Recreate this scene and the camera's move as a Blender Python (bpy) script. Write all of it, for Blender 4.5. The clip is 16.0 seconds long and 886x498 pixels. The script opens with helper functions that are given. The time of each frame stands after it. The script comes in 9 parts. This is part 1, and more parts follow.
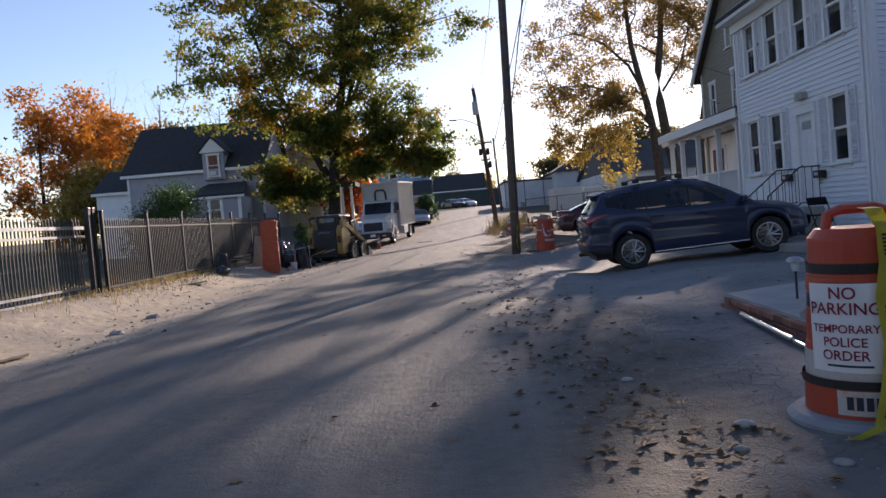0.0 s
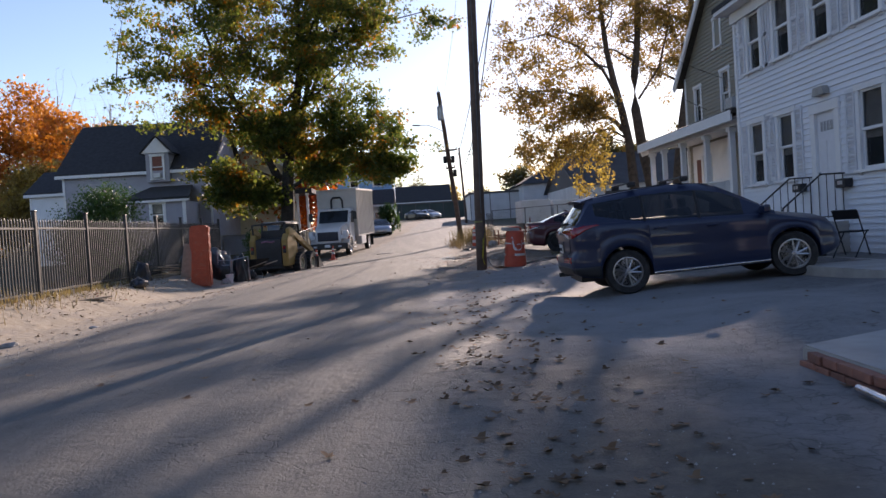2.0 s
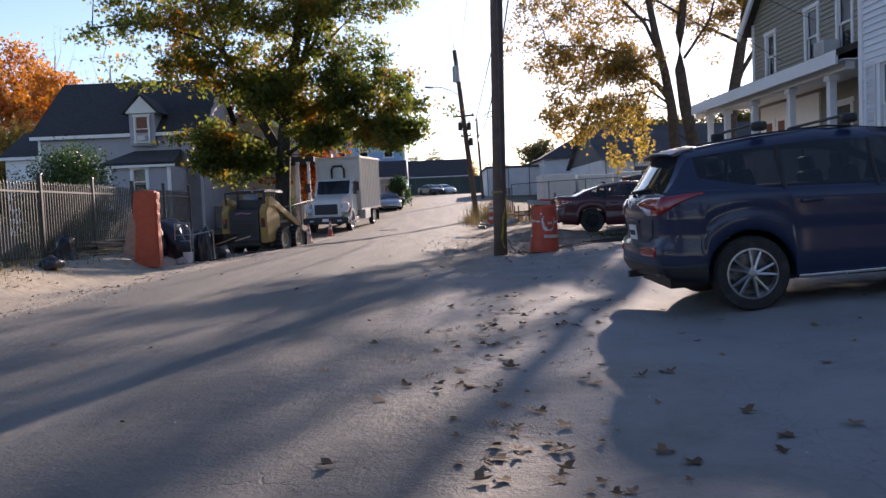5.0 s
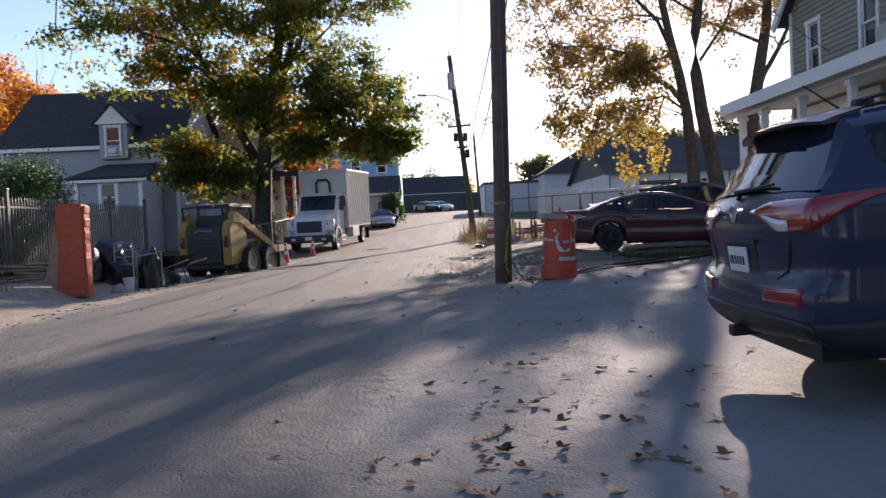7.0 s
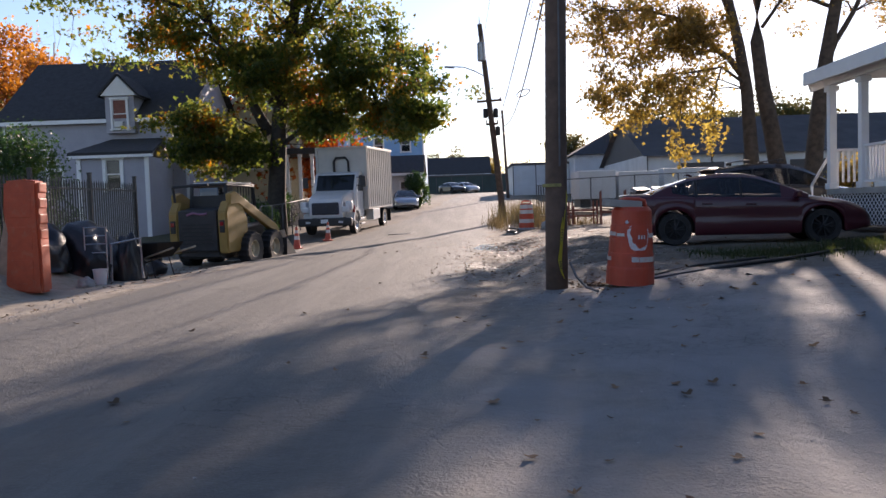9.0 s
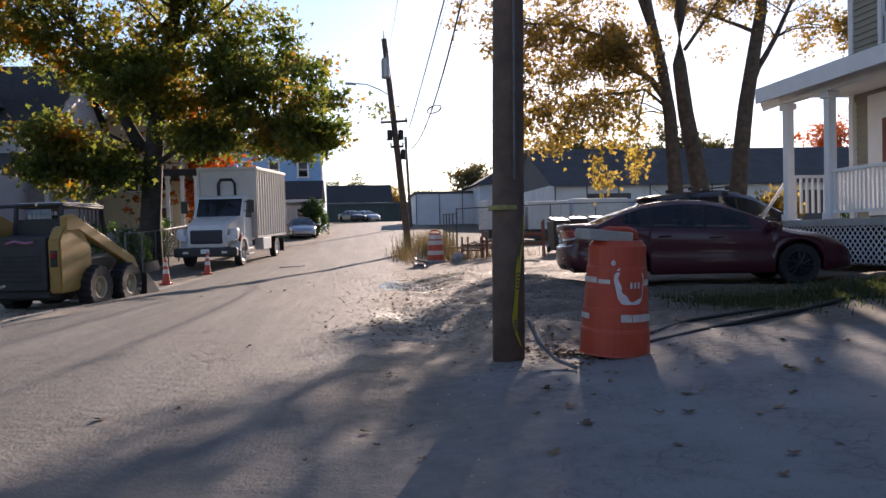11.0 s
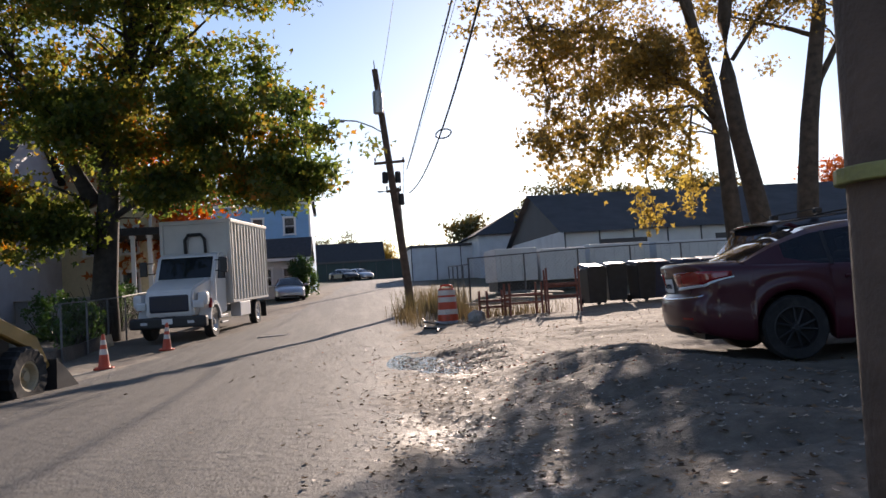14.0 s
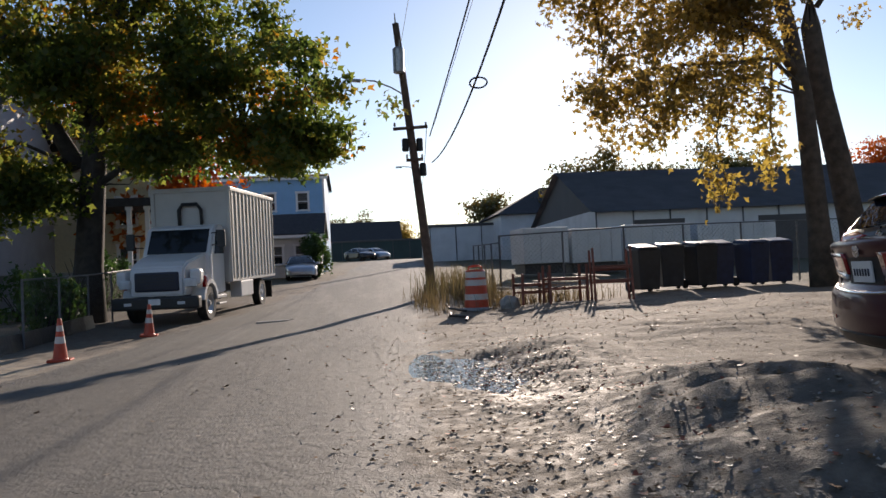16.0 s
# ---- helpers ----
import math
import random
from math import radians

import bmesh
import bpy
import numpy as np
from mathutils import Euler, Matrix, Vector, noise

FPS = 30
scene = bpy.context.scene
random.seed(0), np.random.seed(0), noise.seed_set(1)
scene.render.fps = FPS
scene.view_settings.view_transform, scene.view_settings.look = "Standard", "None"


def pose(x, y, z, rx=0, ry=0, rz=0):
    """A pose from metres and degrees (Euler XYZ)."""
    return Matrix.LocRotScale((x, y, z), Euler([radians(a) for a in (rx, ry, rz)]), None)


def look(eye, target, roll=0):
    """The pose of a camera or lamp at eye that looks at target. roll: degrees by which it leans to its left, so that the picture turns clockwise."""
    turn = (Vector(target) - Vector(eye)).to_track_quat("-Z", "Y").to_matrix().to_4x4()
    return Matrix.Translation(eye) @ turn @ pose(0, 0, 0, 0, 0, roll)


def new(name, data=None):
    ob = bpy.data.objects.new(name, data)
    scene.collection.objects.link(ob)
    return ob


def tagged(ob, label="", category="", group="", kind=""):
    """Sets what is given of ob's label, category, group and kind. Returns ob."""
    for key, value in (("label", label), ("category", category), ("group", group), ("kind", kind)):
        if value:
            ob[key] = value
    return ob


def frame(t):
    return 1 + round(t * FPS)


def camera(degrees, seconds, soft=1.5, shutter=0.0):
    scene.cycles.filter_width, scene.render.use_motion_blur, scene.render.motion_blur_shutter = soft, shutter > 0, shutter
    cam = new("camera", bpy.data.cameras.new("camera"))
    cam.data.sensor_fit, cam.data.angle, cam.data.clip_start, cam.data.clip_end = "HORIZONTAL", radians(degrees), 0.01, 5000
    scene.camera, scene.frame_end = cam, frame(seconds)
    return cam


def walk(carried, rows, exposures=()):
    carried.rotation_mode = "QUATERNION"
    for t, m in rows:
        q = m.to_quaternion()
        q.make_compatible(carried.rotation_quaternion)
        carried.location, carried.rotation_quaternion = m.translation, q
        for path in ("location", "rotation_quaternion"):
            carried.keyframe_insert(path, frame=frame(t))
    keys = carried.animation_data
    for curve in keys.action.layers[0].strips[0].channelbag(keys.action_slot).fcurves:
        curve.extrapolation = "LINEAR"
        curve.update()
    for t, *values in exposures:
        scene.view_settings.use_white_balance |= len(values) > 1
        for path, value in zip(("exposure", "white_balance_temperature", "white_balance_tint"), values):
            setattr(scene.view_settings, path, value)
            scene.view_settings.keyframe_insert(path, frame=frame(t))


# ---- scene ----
cam = camera(60.1, 16.0)
PATH = [
    (0, (0.267, 0.845, 1.268), (0.241, 2.844, 1.194), -4.8),
    (0.5, (0.307, 1.636, 1.252), (0.328, 3.635, 1.19), -4.1),
    (1, (0.381, 2.365, 1.222), (0.447, 4.364, 1.176), -4.1),
    (1.5, (0.4, 3.195, 1.206), (0.432, 5.192, 1.12), -3.5),
    (2, (0.492, 3.976, 1.188), (0.561, 5.975, 1.139), -3.6),
    (2.5, (0.492, 4.77, 1.19), (0.549, 6.768, 1.133), -3.4),
    (3, (0.587, 5.559, 1.153), (0.672, 7.555, 1.053), -3.5),
    (3.5, (0.639, 6.4, 1.164), (0.694, 8.397, 1.072), -3.6),
    (4, (0.73, 7.157, 1.126), (0.774, 9.154, 1.03), -3.2),
    (4.2, (0.739, 7.478, 1.122), (0.771, 9.476, 1.022), -2.2),
    (6.3, (1.041, 11.252, 1.005), (1.06, 13.248, 0.884), -3.2),
    (6.5, (1.028, 11.541, 1.011), (1.064, 13.536, 0.864), -3.2),
    (7, (1.056, 12.27, 1.033), (1.089, 14.269, 0.971), -2.6),
    (7.5, (0.993, 13.042, 1.029), (1.011, 15.036, 0.879), -3.1),
    (8, (1.025, 13.792, 1.034), (1.056, 15.791, 0.98), -4.0),
    (8.2, (1.018, 14.075, 1.054), (1.021, 16.072, 0.942), -3.0),
    (10.3, (0.856, 17.371, 1.146), (0.816, 19.37, 1.089), -1.5),
    (10.5, (0.843, 17.714, 1.12), (0.876, 19.714, 1.083), -1.1),
    (11, (0.94, 18.555, 1.142), (1.171, 20.541, 1.103), -1.3),
    (11.5, (0.885, 19.332, 1.128), (1.252, 21.299, 1.124), -0.1),
    (12, (0.883, 20.122, 1.121), (1.227, 22.092, 1.146), -0.5),
    (12.5, (0.801, 20.959, 1.093), (1.044, 22.944, 1.059), -1.7),
    (13, (0.832, 21.815, 1.119), (1.038, 23.804, 1.122), -2.8),
    (13.5, (0.799, 22.635, 1.104), (1.002, 24.625, 1.097), -3.6),
    (14, (0.877, 23.452, 1.138), (1.136, 25.432, 1.244), -3.6),
    (14.5, (0.883, 24.243, 1.097), (1.126, 26.229, 1.103), -2.8),
    (15, (0.958, 25.06, 1.099), (1.156, 27.05, 1.086), -2.4),
    (15.5, (0.957, 25.851, 1.095), (1.097, 27.845, 1.026), -2.6),
    (16, (0.96, 26.659, 1.151), (1.174, 28.646, 1.211), -2.6),
]
walk(cam, [(t, look(eye, target, roll)) for t, eye, target, roll in PATH],
     [(0, 0.56, 6480, 25), (2, 0.68, 6480, 26), (4, 0.82, 6450, 26), (6.5, 0.92, 6450, 25), (8, 0.90, 6500, 25), (11, 0.86, 6650, 25), (13.5, 0.68, 6650, 23), (16, 0.28, 6500, 18)])

# ---------- light ----------
SUN_DIR = Vector((0.292, 0.912, 0.290)).normalized()
sun = new("sun", bpy.data.lights.new("sun", "SUN"))
sun.data.energy, sun.data.angle, sun.data.color = 5.0, radians(0.55), (1.0, 0.87, 0.69)
sun.matrix_world = look(SUN_DIR * 200, (0, 0, 0))
world = bpy.data.worlds.new("world")
scene.world = world
world.use_nodes = True
wn = world.node_tree
sky = wn.nodes.new("ShaderNodeTexSky")
sky.sky_type, sky.sun_disc = "NISHITA", False
sky.sun_elevation, sky.sun_rotation = math.asin(SUN_DIR.z), math.atan2(SUN_DIR.x, SUN_DIR.y)
sky.air_density, sky.dust_density, sky.ozone_density = 1.0, 0.15, 2.0
wn.links.new(sky.outputs[0], wn.nodes["Background"].inputs[0])
wn.nodes["Background"].inputs[1].default_value = 0.115


# ---------- materials ----------
def mat(name, color, rough=0.7, metal=0.0, vary=0.15, scale=6.0, bump=0.0, bscale=40.0, color2=None, coat=0.0,
        spots=0.0, spot_scale=1.3, spot_color=None, alpha=1.0, island=0.0, each=0.0, spec=0.5):
    """Principled surface: two noises vary the colour and roughness, one gives relief."""
    m = bpy.data.materials.new(name)
    m.use_nodes = True
    nt = m.node_tree
    b = nt.nodes["Principled BSDF"]
    L = nt.links.new
    tc = nt.nodes.new("ShaderNodeTexCoord")
    n1 = nt.nodes.new("ShaderNodeTexNoise")
    n1.inputs["Scale"].default_value, n1.inputs["Detail"].default_value = scale, 6
    L(tc.outputs["Object"], n1.inputs["Vector"])
    mix = nt.nodes.new("ShaderNodeMix")
    mix.data_type = "RGBA"
    c2 = color2 or tuple(max(0.0, c * (1 - 2 * vary)) for c in color)
    mix.inputs[6].default_value, mix.inputs[7].default_value = (*c2, 1), (*color, 1)
    ramp = nt.nodes.new("ShaderNodeMapRange")
    ramp.inputs[1].default_value, ramp.inputs[2].default_value = 0.3, 0.7
    L(n1.outputs[0], ramp.inputs[0])
    L(ramp.outputs[0], mix.inputs[0])
    out = mix.outputs[2]
    if spots:
        n2 = nt.nodes.new("ShaderNodeTexNoise")
        n2.inputs["Scale"].default_value, n2.inputs["Detail"].default_value, n2.inputs["Roughness"].default_value = spot_scale, 8, 0.7
        L(tc.outputs["Object"], n2.inputs["Vector"])
        r2 = nt.nodes.new("ShaderNodeMapRange")
        r2.inputs[1].default_value, r2.inputs[2].default_value, r2.inputs[4].default_value = 0.52, 0.68, spots
        L(n2.outputs[0], r2.inputs[0])
        m2 = nt.nodes.new("ShaderNodeMix")
        m2.data_type = "RGBA"
        m2.inputs[7].default_value = (*(spot_color or tuple(c * 0.45 for c in color)), 1)
        L(r2.outputs[0], m2.inputs[0])
        L(out, m2.inputs[6])
        out = m2.outputs[2]
    if island or each:
        hsv = nt.nodes.new("ShaderNodeHueSaturation")
        src = nt.nodes.new("ShaderNodeNewGeometry").outputs["Random Per Island"] if island else nt.nodes.new("ShaderNodeObjectInfo").outputs["Random"]
        r3 = nt.nodes.new("ShaderNodeMapRange")
        k = island or each
        r3.inputs[3].default_value, r3.inputs[4].default_value = 1 - k, 1 + k
        L(src, r3.inputs[0])
        L(r3.outputs[0], hsv.inputs["Value"])
        L(out, hsv.inputs["Color"])
        out = hsv.outputs[0]
    L(out, b.inputs["Base Color"])
    rr = nt.nodes.new("ShaderNodeMapRange")
    rr.inputs[3].default_value, rr.inputs[4].default_value = max(0.02, rough - 0.12), min(1.0, rough + 0.1)
    L(n1.outputs[0], rr.inputs[0])
    L(rr.outputs[0], b.inputs["Roughness"])
    b.inputs["Metallic"].default_value, b.inputs["Coat Weight"].default_value = metal, coat
    b.inputs["Specular IOR Level"].default_value = spec
    b.inputs["Coat Roughness"].default_value = 0.06
    b.inputs["Alpha"].default_value = alpha
    if bump:
        n3 = nt.nodes.new("ShaderNodeTexNoise")
        n3.inputs["Scale"].default_value, n3.inputs["Detail"].default_value = bscale, 5
        L(tc.outputs["Object"], n3.inputs["Vector"])
        bp = nt.nodes.new("ShaderNodeBump")
        bp.inputs["Strength"].default_value, bp.inputs["Distance"].default_value = bump, 0.02
        L(n3.outputs[0], bp.inputs["Height"])
        L(bp.outputs[0], b.inputs["Normal"])
    return m


def glass_mat(name, tint, rough=0.03, see=0.0, alpha=1.0):
    """Window glass: dark glossy sheet that lets some of the inside show."""
    m = bpy.data.materials.new(name)
    m.use_nodes = True
    b = m.node_tree.nodes["Principled BSDF"]
    b.inputs["Base Color"].default_value = (*tint, 1)
    b.inputs["Roughness"].default_value = rough
    b.inputs["Transmission Weight"].default_value = see
    b.inputs["Alpha"].default_value = alpha
    b.inputs["IOR"].default_value = 1.45
    return m


def leaf_mat(name, colors, glow=0.45):
    m = bpy.data.materials.new(name)
    m.use_nodes = True
    nt = m.node_tree
    b = nt.nodes["Principled BSDF"]
    geo = nt.nodes.new("ShaderNodeNewGeometry")
    tc = nt.nodes.new("ShaderNodeTexCoord")
    nz = nt.nodes.new("ShaderNodeTexNoise")
    nz.inputs["Scale"].default_value, nz.inputs["Detail"].default_value = 0.35, 3
    nt.links.new(tc.outputs["Object"], nz.inputs["Vector"])
    add = nt.nodes.new("ShaderNodeMath")
    add.operation = "MULTIPLY_ADD"
    nt.links.new(geo.outputs["Random Per Island"], add.inputs[0])
    add.inputs[1].default_value = 0.55
    sub = nt.nodes.new("ShaderNodeMapRange")
    sub.inputs[1].default_value, sub.inputs[2].default_value, sub.inputs[4].default_value = 0.36, 0.66, 0.5
    nt.links.new(nz.outputs[0], sub.inputs[0])
    nt.links.new(sub.outputs[0], add.inputs[2])
    cr = nt.nodes.new("ShaderNodeValToRGB")
    el = cr.color_ramp.elements
    el[0].position, el[0].color = 0.0, (*colors[0], 1)
    el[1].position, el[1].color = 1.0, (*colors[-1], 1)
    for i, c in enumerate(colors[1:-1]):
        el.new((i + 1) / (len(colors) - 1)).color = (*c, 1)
    nt.links.new(add.outputs[0], cr.inputs[0])
    nt.links.new(cr.outputs[0], b.inputs["Base Color"])
    b.inputs["Roughness"].default_value = 0.5
    tr = nt.nodes.new("ShaderNodeBsdfTranslucent")
    hs = nt.nodes.new("ShaderNodeHueSaturation")
    hs.inputs["Saturation"].default_value, hs.inputs["Value"].default_value = 1.1, 2.4
    nt.links.new(cr.outputs[0], hs.inputs["Color"])
    nt.links.new(hs.outputs[0], tr.inputs["Color"])
    mx = nt.nodes.new("ShaderNodeMixShader")
    mx.inputs[0].default_value = glow
    nt.links.new(b.outputs[0], mx.inputs[1])
    nt.links.new(tr.outputs[0], mx.inputs[2])
    nt.links.new(mx.outputs[0], nt.nodes["Material Output"].inputs[0])
    return m


M = {
    "siding_white": mat("white vinyl siding", (0.74, 0.76, 0.80), 0.5, vary=0.04, scale=2.0, spots=0.15, spot_scale=0.8, spot_color=(0.5, 0.5, 0.5), bump=0.08, bscale=60),
    "trim_white": mat("white painted trim", (0.78, 0.78, 0.78), 0.5, vary=0.04, spots=0.15, spot_scale=3, spot_color=(0.5, 0.47, 0.42), bump=0.05),
    "shutter": mat("pale grey shutter", (0.66, 0.68, 0.72), 0.5, vary=0.05),
    "siding_olive": mat("olive tan siding", (0.30, 0.28, 0.22), 0.6, vary=0.08, scale=2.0, bump=0.1),
    "siding_grey": mat("grey painted siding", (0.36, 0.355, 0.40), 0.65, vary=0.07, scale=1.5, spots=0.2, spot_scale=0.7, bump=0.1),
    "siding_yellow": mat("pale yellow siding", (0.70, 0.62, 0.42), 0.6, vary=0.07),
    "siding_blue": mat("light blue siding", (0.23, 0.44, 0.70), 0.6, vary=0.07, scale=1.5),
    "roof_dark": mat("charcoal asphalt shingles", (0.045, 0.045, 0.05), 0.9, vary=0.25, scale=4, bump=0.5, bscale=25),
    "roof_brown": mat("brown roof shingles", (0.09, 0.075, 0.06), 0.9, vary=0.25, scale=4, bump=0.5, bscale=25),
    "concrete": mat("weathered concrete", (0.40, 0.38, 0.35), 0.85, vary=0.12, scale=3, spots=0.35, spot_scale=2, bump=0.3, bscale=50),
    "brick": mat("red brick", (0.30, 0.13, 0.09), 0.85, vary=0.2, scale=8, bump=0.4, bscale=60, each=0.25),
    "mortar": mat("grey mortar", (0.33, 0.31, 0.29), 0.9, vary=0.1, bump=0.3),
    "black_iron": mat("black painted iron", (0.02, 0.02, 0.022), 0.45, vary=0.2, scale=20),
    "glass_dark": glass_mat("window glass", (0.03, 0.035, 0.04), 0.03, alpha=0.35),
    "glass_car": glass_mat("tinted car glass", (0.012, 0.016, 0.022), 0.02, alpha=0.80),
    "glass_rear": glass_mat("privacy glass", (0.012, 0.016, 0.026), 0.03),
    "glass_truck": glass_mat("dark cab glass", (0.012, 0.015, 0.018), 0.04),
    "curtain": mat("pale curtain", (0.6, 0.58, 0.55), 0.9, vary=0.15, scale=8),
    # near-black, stands for shade behind panes and under the porch
    "shade_sheet": mat("near-black painted shade", (0.02, 0.02, 0.022), 0.9),
    "pole_wood": mat("weathered pole wood", (0.155, 0.102, 0.076), 0.9, vary=0.25, scale=5, bump=0.6, bscale=30, spots=0.4, spot_scale=2),
    "bark": mat("grey brown bark", (0.11, 0.085, 0.065), 0.95, vary=0.3, scale=5, bump=0.9, bscale=14),
    "bark_dark": mat("dark bark", (0.06, 0.05, 0.042), 0.95, vary=0.3, scale=5, bump=0.9, bscale=14),
    "orange": mat("faded orange plastic", (0.52, 0.085, 0.03), 0.55, vary=0.12, scale=6, spots=0.5, spot_scale=5, spot_color=(0.42, 0.16, 0.09), bump=0.1),
    "orange_deep": mat("orange red plastic", (0.52, 0.065, 0.026), 0.5, vary=0.12, scale=5, spots=0.4, spot_scale=6, spot_color=(0.35, 0.1, 0.06), bump=0.08),
    "reflective": mat("worn white reflective tape", (0.60, 0.57, 0.54), 0.5, vary=0.12, scale=9, spots=0.7, spot_scale=9, spot_color=(0.50, 0.2, 0.12)),
    "spray": mat("white spray paint", (0.66, 0.62, 0.62), 0.7, vary=0.1, scale=20, spots=0.75, spot_scale=14, spot_color=(0.60, 0.16, 0.08)),
    "rubber": mat("black rubber", (0.02, 0.02, 0.021), 0.8, vary=0.3, scale=15, bump=0.2, bscale=60, spots=0.4, spot_scale=6, spot_color=(0.07, 0.065, 0.06)),
    "grey_rubber": mat("dusty grey rubber base", (0.30, 0.31, 0.33), 0.8, vary=0.12, scale=8),
    "chrome": mat("brushed metal", (0.6, 0.6, 0.62), 0.25, 1.0, vary=0.1),
    "alloy": mat("silver alloy", (0.45, 0.46, 0.48), 0.35, 0.9, vary=0.1),
    "wire_grey": mat("dull weathered wire", (0.16, 0.16, 0.165), 0.7, 0.3, vary=0.2, scale=10),
    "steel": mat("galvanised steel", (0.42, 0.43, 0.45), 0.45, 0.8, vary=0.15, scale=10),
    "black_plastic": mat("black plastic", (0.018, 0.018, 0.02), 0.55, vary=0.2, scale=15),
    "bin_plastic": mat("dark bin plastic", (0.02, 0.022, 0.028), 0.45, vary=0.25, scale=6, spots=0.3, spot_color=(0.06, 0.06, 0.06)),
    "suv_paint": mat("dark slate blue car paint", (0.013, 0.022, 0.058), 0.36, 0.0, vary=0.06, scale=2, coat=0.5, spec=0.3),
    "sedan_paint": mat("dark maroon car paint", (0.058, 0.009, 0.016), 0.4, 0.0, vary=0.06, scale=2, coat=0.5, spec=0.25),
    "black_paint": mat("black car paint", (0.010, 0.010, 0.012), 0.35, 0.0, vary=0.1, scale=2, coat=0.7, spec=0.25),
    "silver_paint": mat("silver car paint", (0.45, 0.48, 0.52), 0.35, 0.6, vary=0.06, scale=2, coat=0.7, spec=0.25),
    "truck_white": mat("white truck paint", (0.62, 0.62, 0.63), 0.45, vary=0.06, scale=2, spots=0.3, spot_scale=2, spot_color=(0.5, 0.47, 0.42)),
    "truck_box": mat("dirty white box panel", (0.56, 0.54, 0.51), 0.55, vary=0.1, scale=1.5, spots=0.55, spot_scale=1.5, spot_color=(0.45, 0.41, 0.35)),
    "loader_tan": mat("faded loader yellow", (0.38, 0.23, 0.055), 0.55, vary=0.12, scale=4, spots=0.5, spot_scale=4, spot_color=(0.25, 0.18, 0.09)),
    "rim_cream": mat("dusty cream wheel rim", (0.48, 0.40, 0.26), 0.7, vary=0.15, scale=6, spots=0.4, spot_scale=6, spot_color=(0.22, 0.17, 0.11)),
    "loader_dark": mat("dark engine cover", (0.035, 0.033, 0.034), 0.6, vary=0.25, scale=5, spots=0.3, spot_color=(0.1, 0.09, 0.08)),
    "red_lens": mat("red lamp lens", (0.30, 0.006, 0.009), 0.15, vary=0.1, coat=1.0),
    "amber_lens": mat("amber lens", (0.7, 0.22, 0.03), 0.15, vary=0.1, coat=1.0),
    "clear_lens": mat("clear lamp lens", (0.62, 0.64, 0.66), 0.12, vary=0.1, coat=1.0),
    "plate": mat("white number plate", (0.72, 0.72, 0.72), 0.5, vary=0.05),
    "ink": mat("dark ink", (0.03, 0.03, 0.05), 0.7, vary=0.1),
    "ink_red": mat("dark red ink", (0.28, 0.02, 0.04), 0.7, vary=0.1),
    "sign_white": mat("white sign card", (0.78, 0.78, 0.80), 0.6, vary=0.04, scale=8, bump=0.06),
    "tape_yellow": mat("yellow caution tape", (0.68, 0.60, 0.06), 0.4, vary=0.12, scale=12, bump=0.2, bscale=50),
    "tape_dull": mat("dusty faded yellow tape", (0.36, 0.33, 0.10), 0.6, vary=0.25, scale=12, spots=0.5, spot_scale=14, spot_color=(0.16, 0.14, 0.08), bump=0.2, bscale=50),
    "wood_raw": mat("old raw lumber", (0.42, 0.34, 0.25), 0.85, vary=0.18, scale=7, bump=0.4, bscale=50, each=0.15),
    "wood_red": mat("red brown stained wood", (0.22, 0.075, 0.05), 0.7, vary=0.2, scale=7, bump=0.3, each=0.15),
    "stone": mat("pale rubble stone", (0.40, 0.38, 0.35), 0.9, vary=0.15, scale=8, bump=0.6, bscale=20, island=0.3),
    "tarp": mat("black tarpaulin", (0.02, 0.02, 0.024), 0.35, vary=0.3, scale=4, bump=0.5, bscale=12),
    "container_green": mat("dark green wall panel", (0.035, 0.06, 0.055), 0.7, vary=0.2, scale=0.6),
    "flat_white": mat("white wall panel", (0.66, 0.66, 0.66), 0.6, vary=0.08, scale=0.8, spots=0.25, spot_scale=0.5),
    "flat_grey": mat("grey warehouse wall", (0.10, 0.092, 0.09), 0.8, vary=0.12, scale=0.6),
    # base colour lightened to put distance haze on the warehouse roof
    "roof_hazed": mat("weathered roofing, greyed for haze", (0.17, 0.165, 0.17), 0.85, vary=0.15, scale=0.8, spots=0.4, spot_scale=0.6),
    "door_white": mat("white door paint", (0.72, 0.73, 0.76), 0.4, vary=0.04),
    "asphalt_cut": mat("fresh asphalt patch", (0.05, 0.05, 0.052), 0.9, vary=0.2, scale=10, bump=0.5, bscale=90),
    "iron_cover": mat("worn steel plate", (0.33, 0.32, 0.30), 0.5, 0.6, vary=0.15, scale=9),
    "leaf_litter": mat("dry fallen leaves", (0.19, 0.118, 0.066), 0.8, vary=0.2, scale=3, island=0.55, spec=0.15),
    # paler leaf colour, painted in for glints
    "leaf_glint": mat("small leaves, glint in the colour", (0.36, 0.29, 0.21), 0.5, vary=0.2, scale=3, island=0.4),
    "leaf_pale": mat("curled fallen leaves", (0.20, 0.13, 0.08), 0.8, vary=0.2, scale=3, island=0.45, spec=0.12),
    "leaf_red": mat("red brown fallen leaves", (0.30, 0.085, 0.04), 0.65, vary=0.2, scale=3, island=0.5),
}
LEAF_MAPLE = leaf_mat("maple leaves", [(0.030, 0.046, 0.014), (0.048, 0.068, 0.017), (0.080, 0.094, 0.022), (0.14, 0.115, 0.027), (0.27, 0.10, 0.022)], 0.70)
LEAF_YELLOW = leaf_mat("yellowing leaves", [(0.11, 0.075, 0.03), (0.18, 0.13, 0.04), (0.26, 0.195, 0.055), (0.34, 0.27, 0.075)], 0.5)
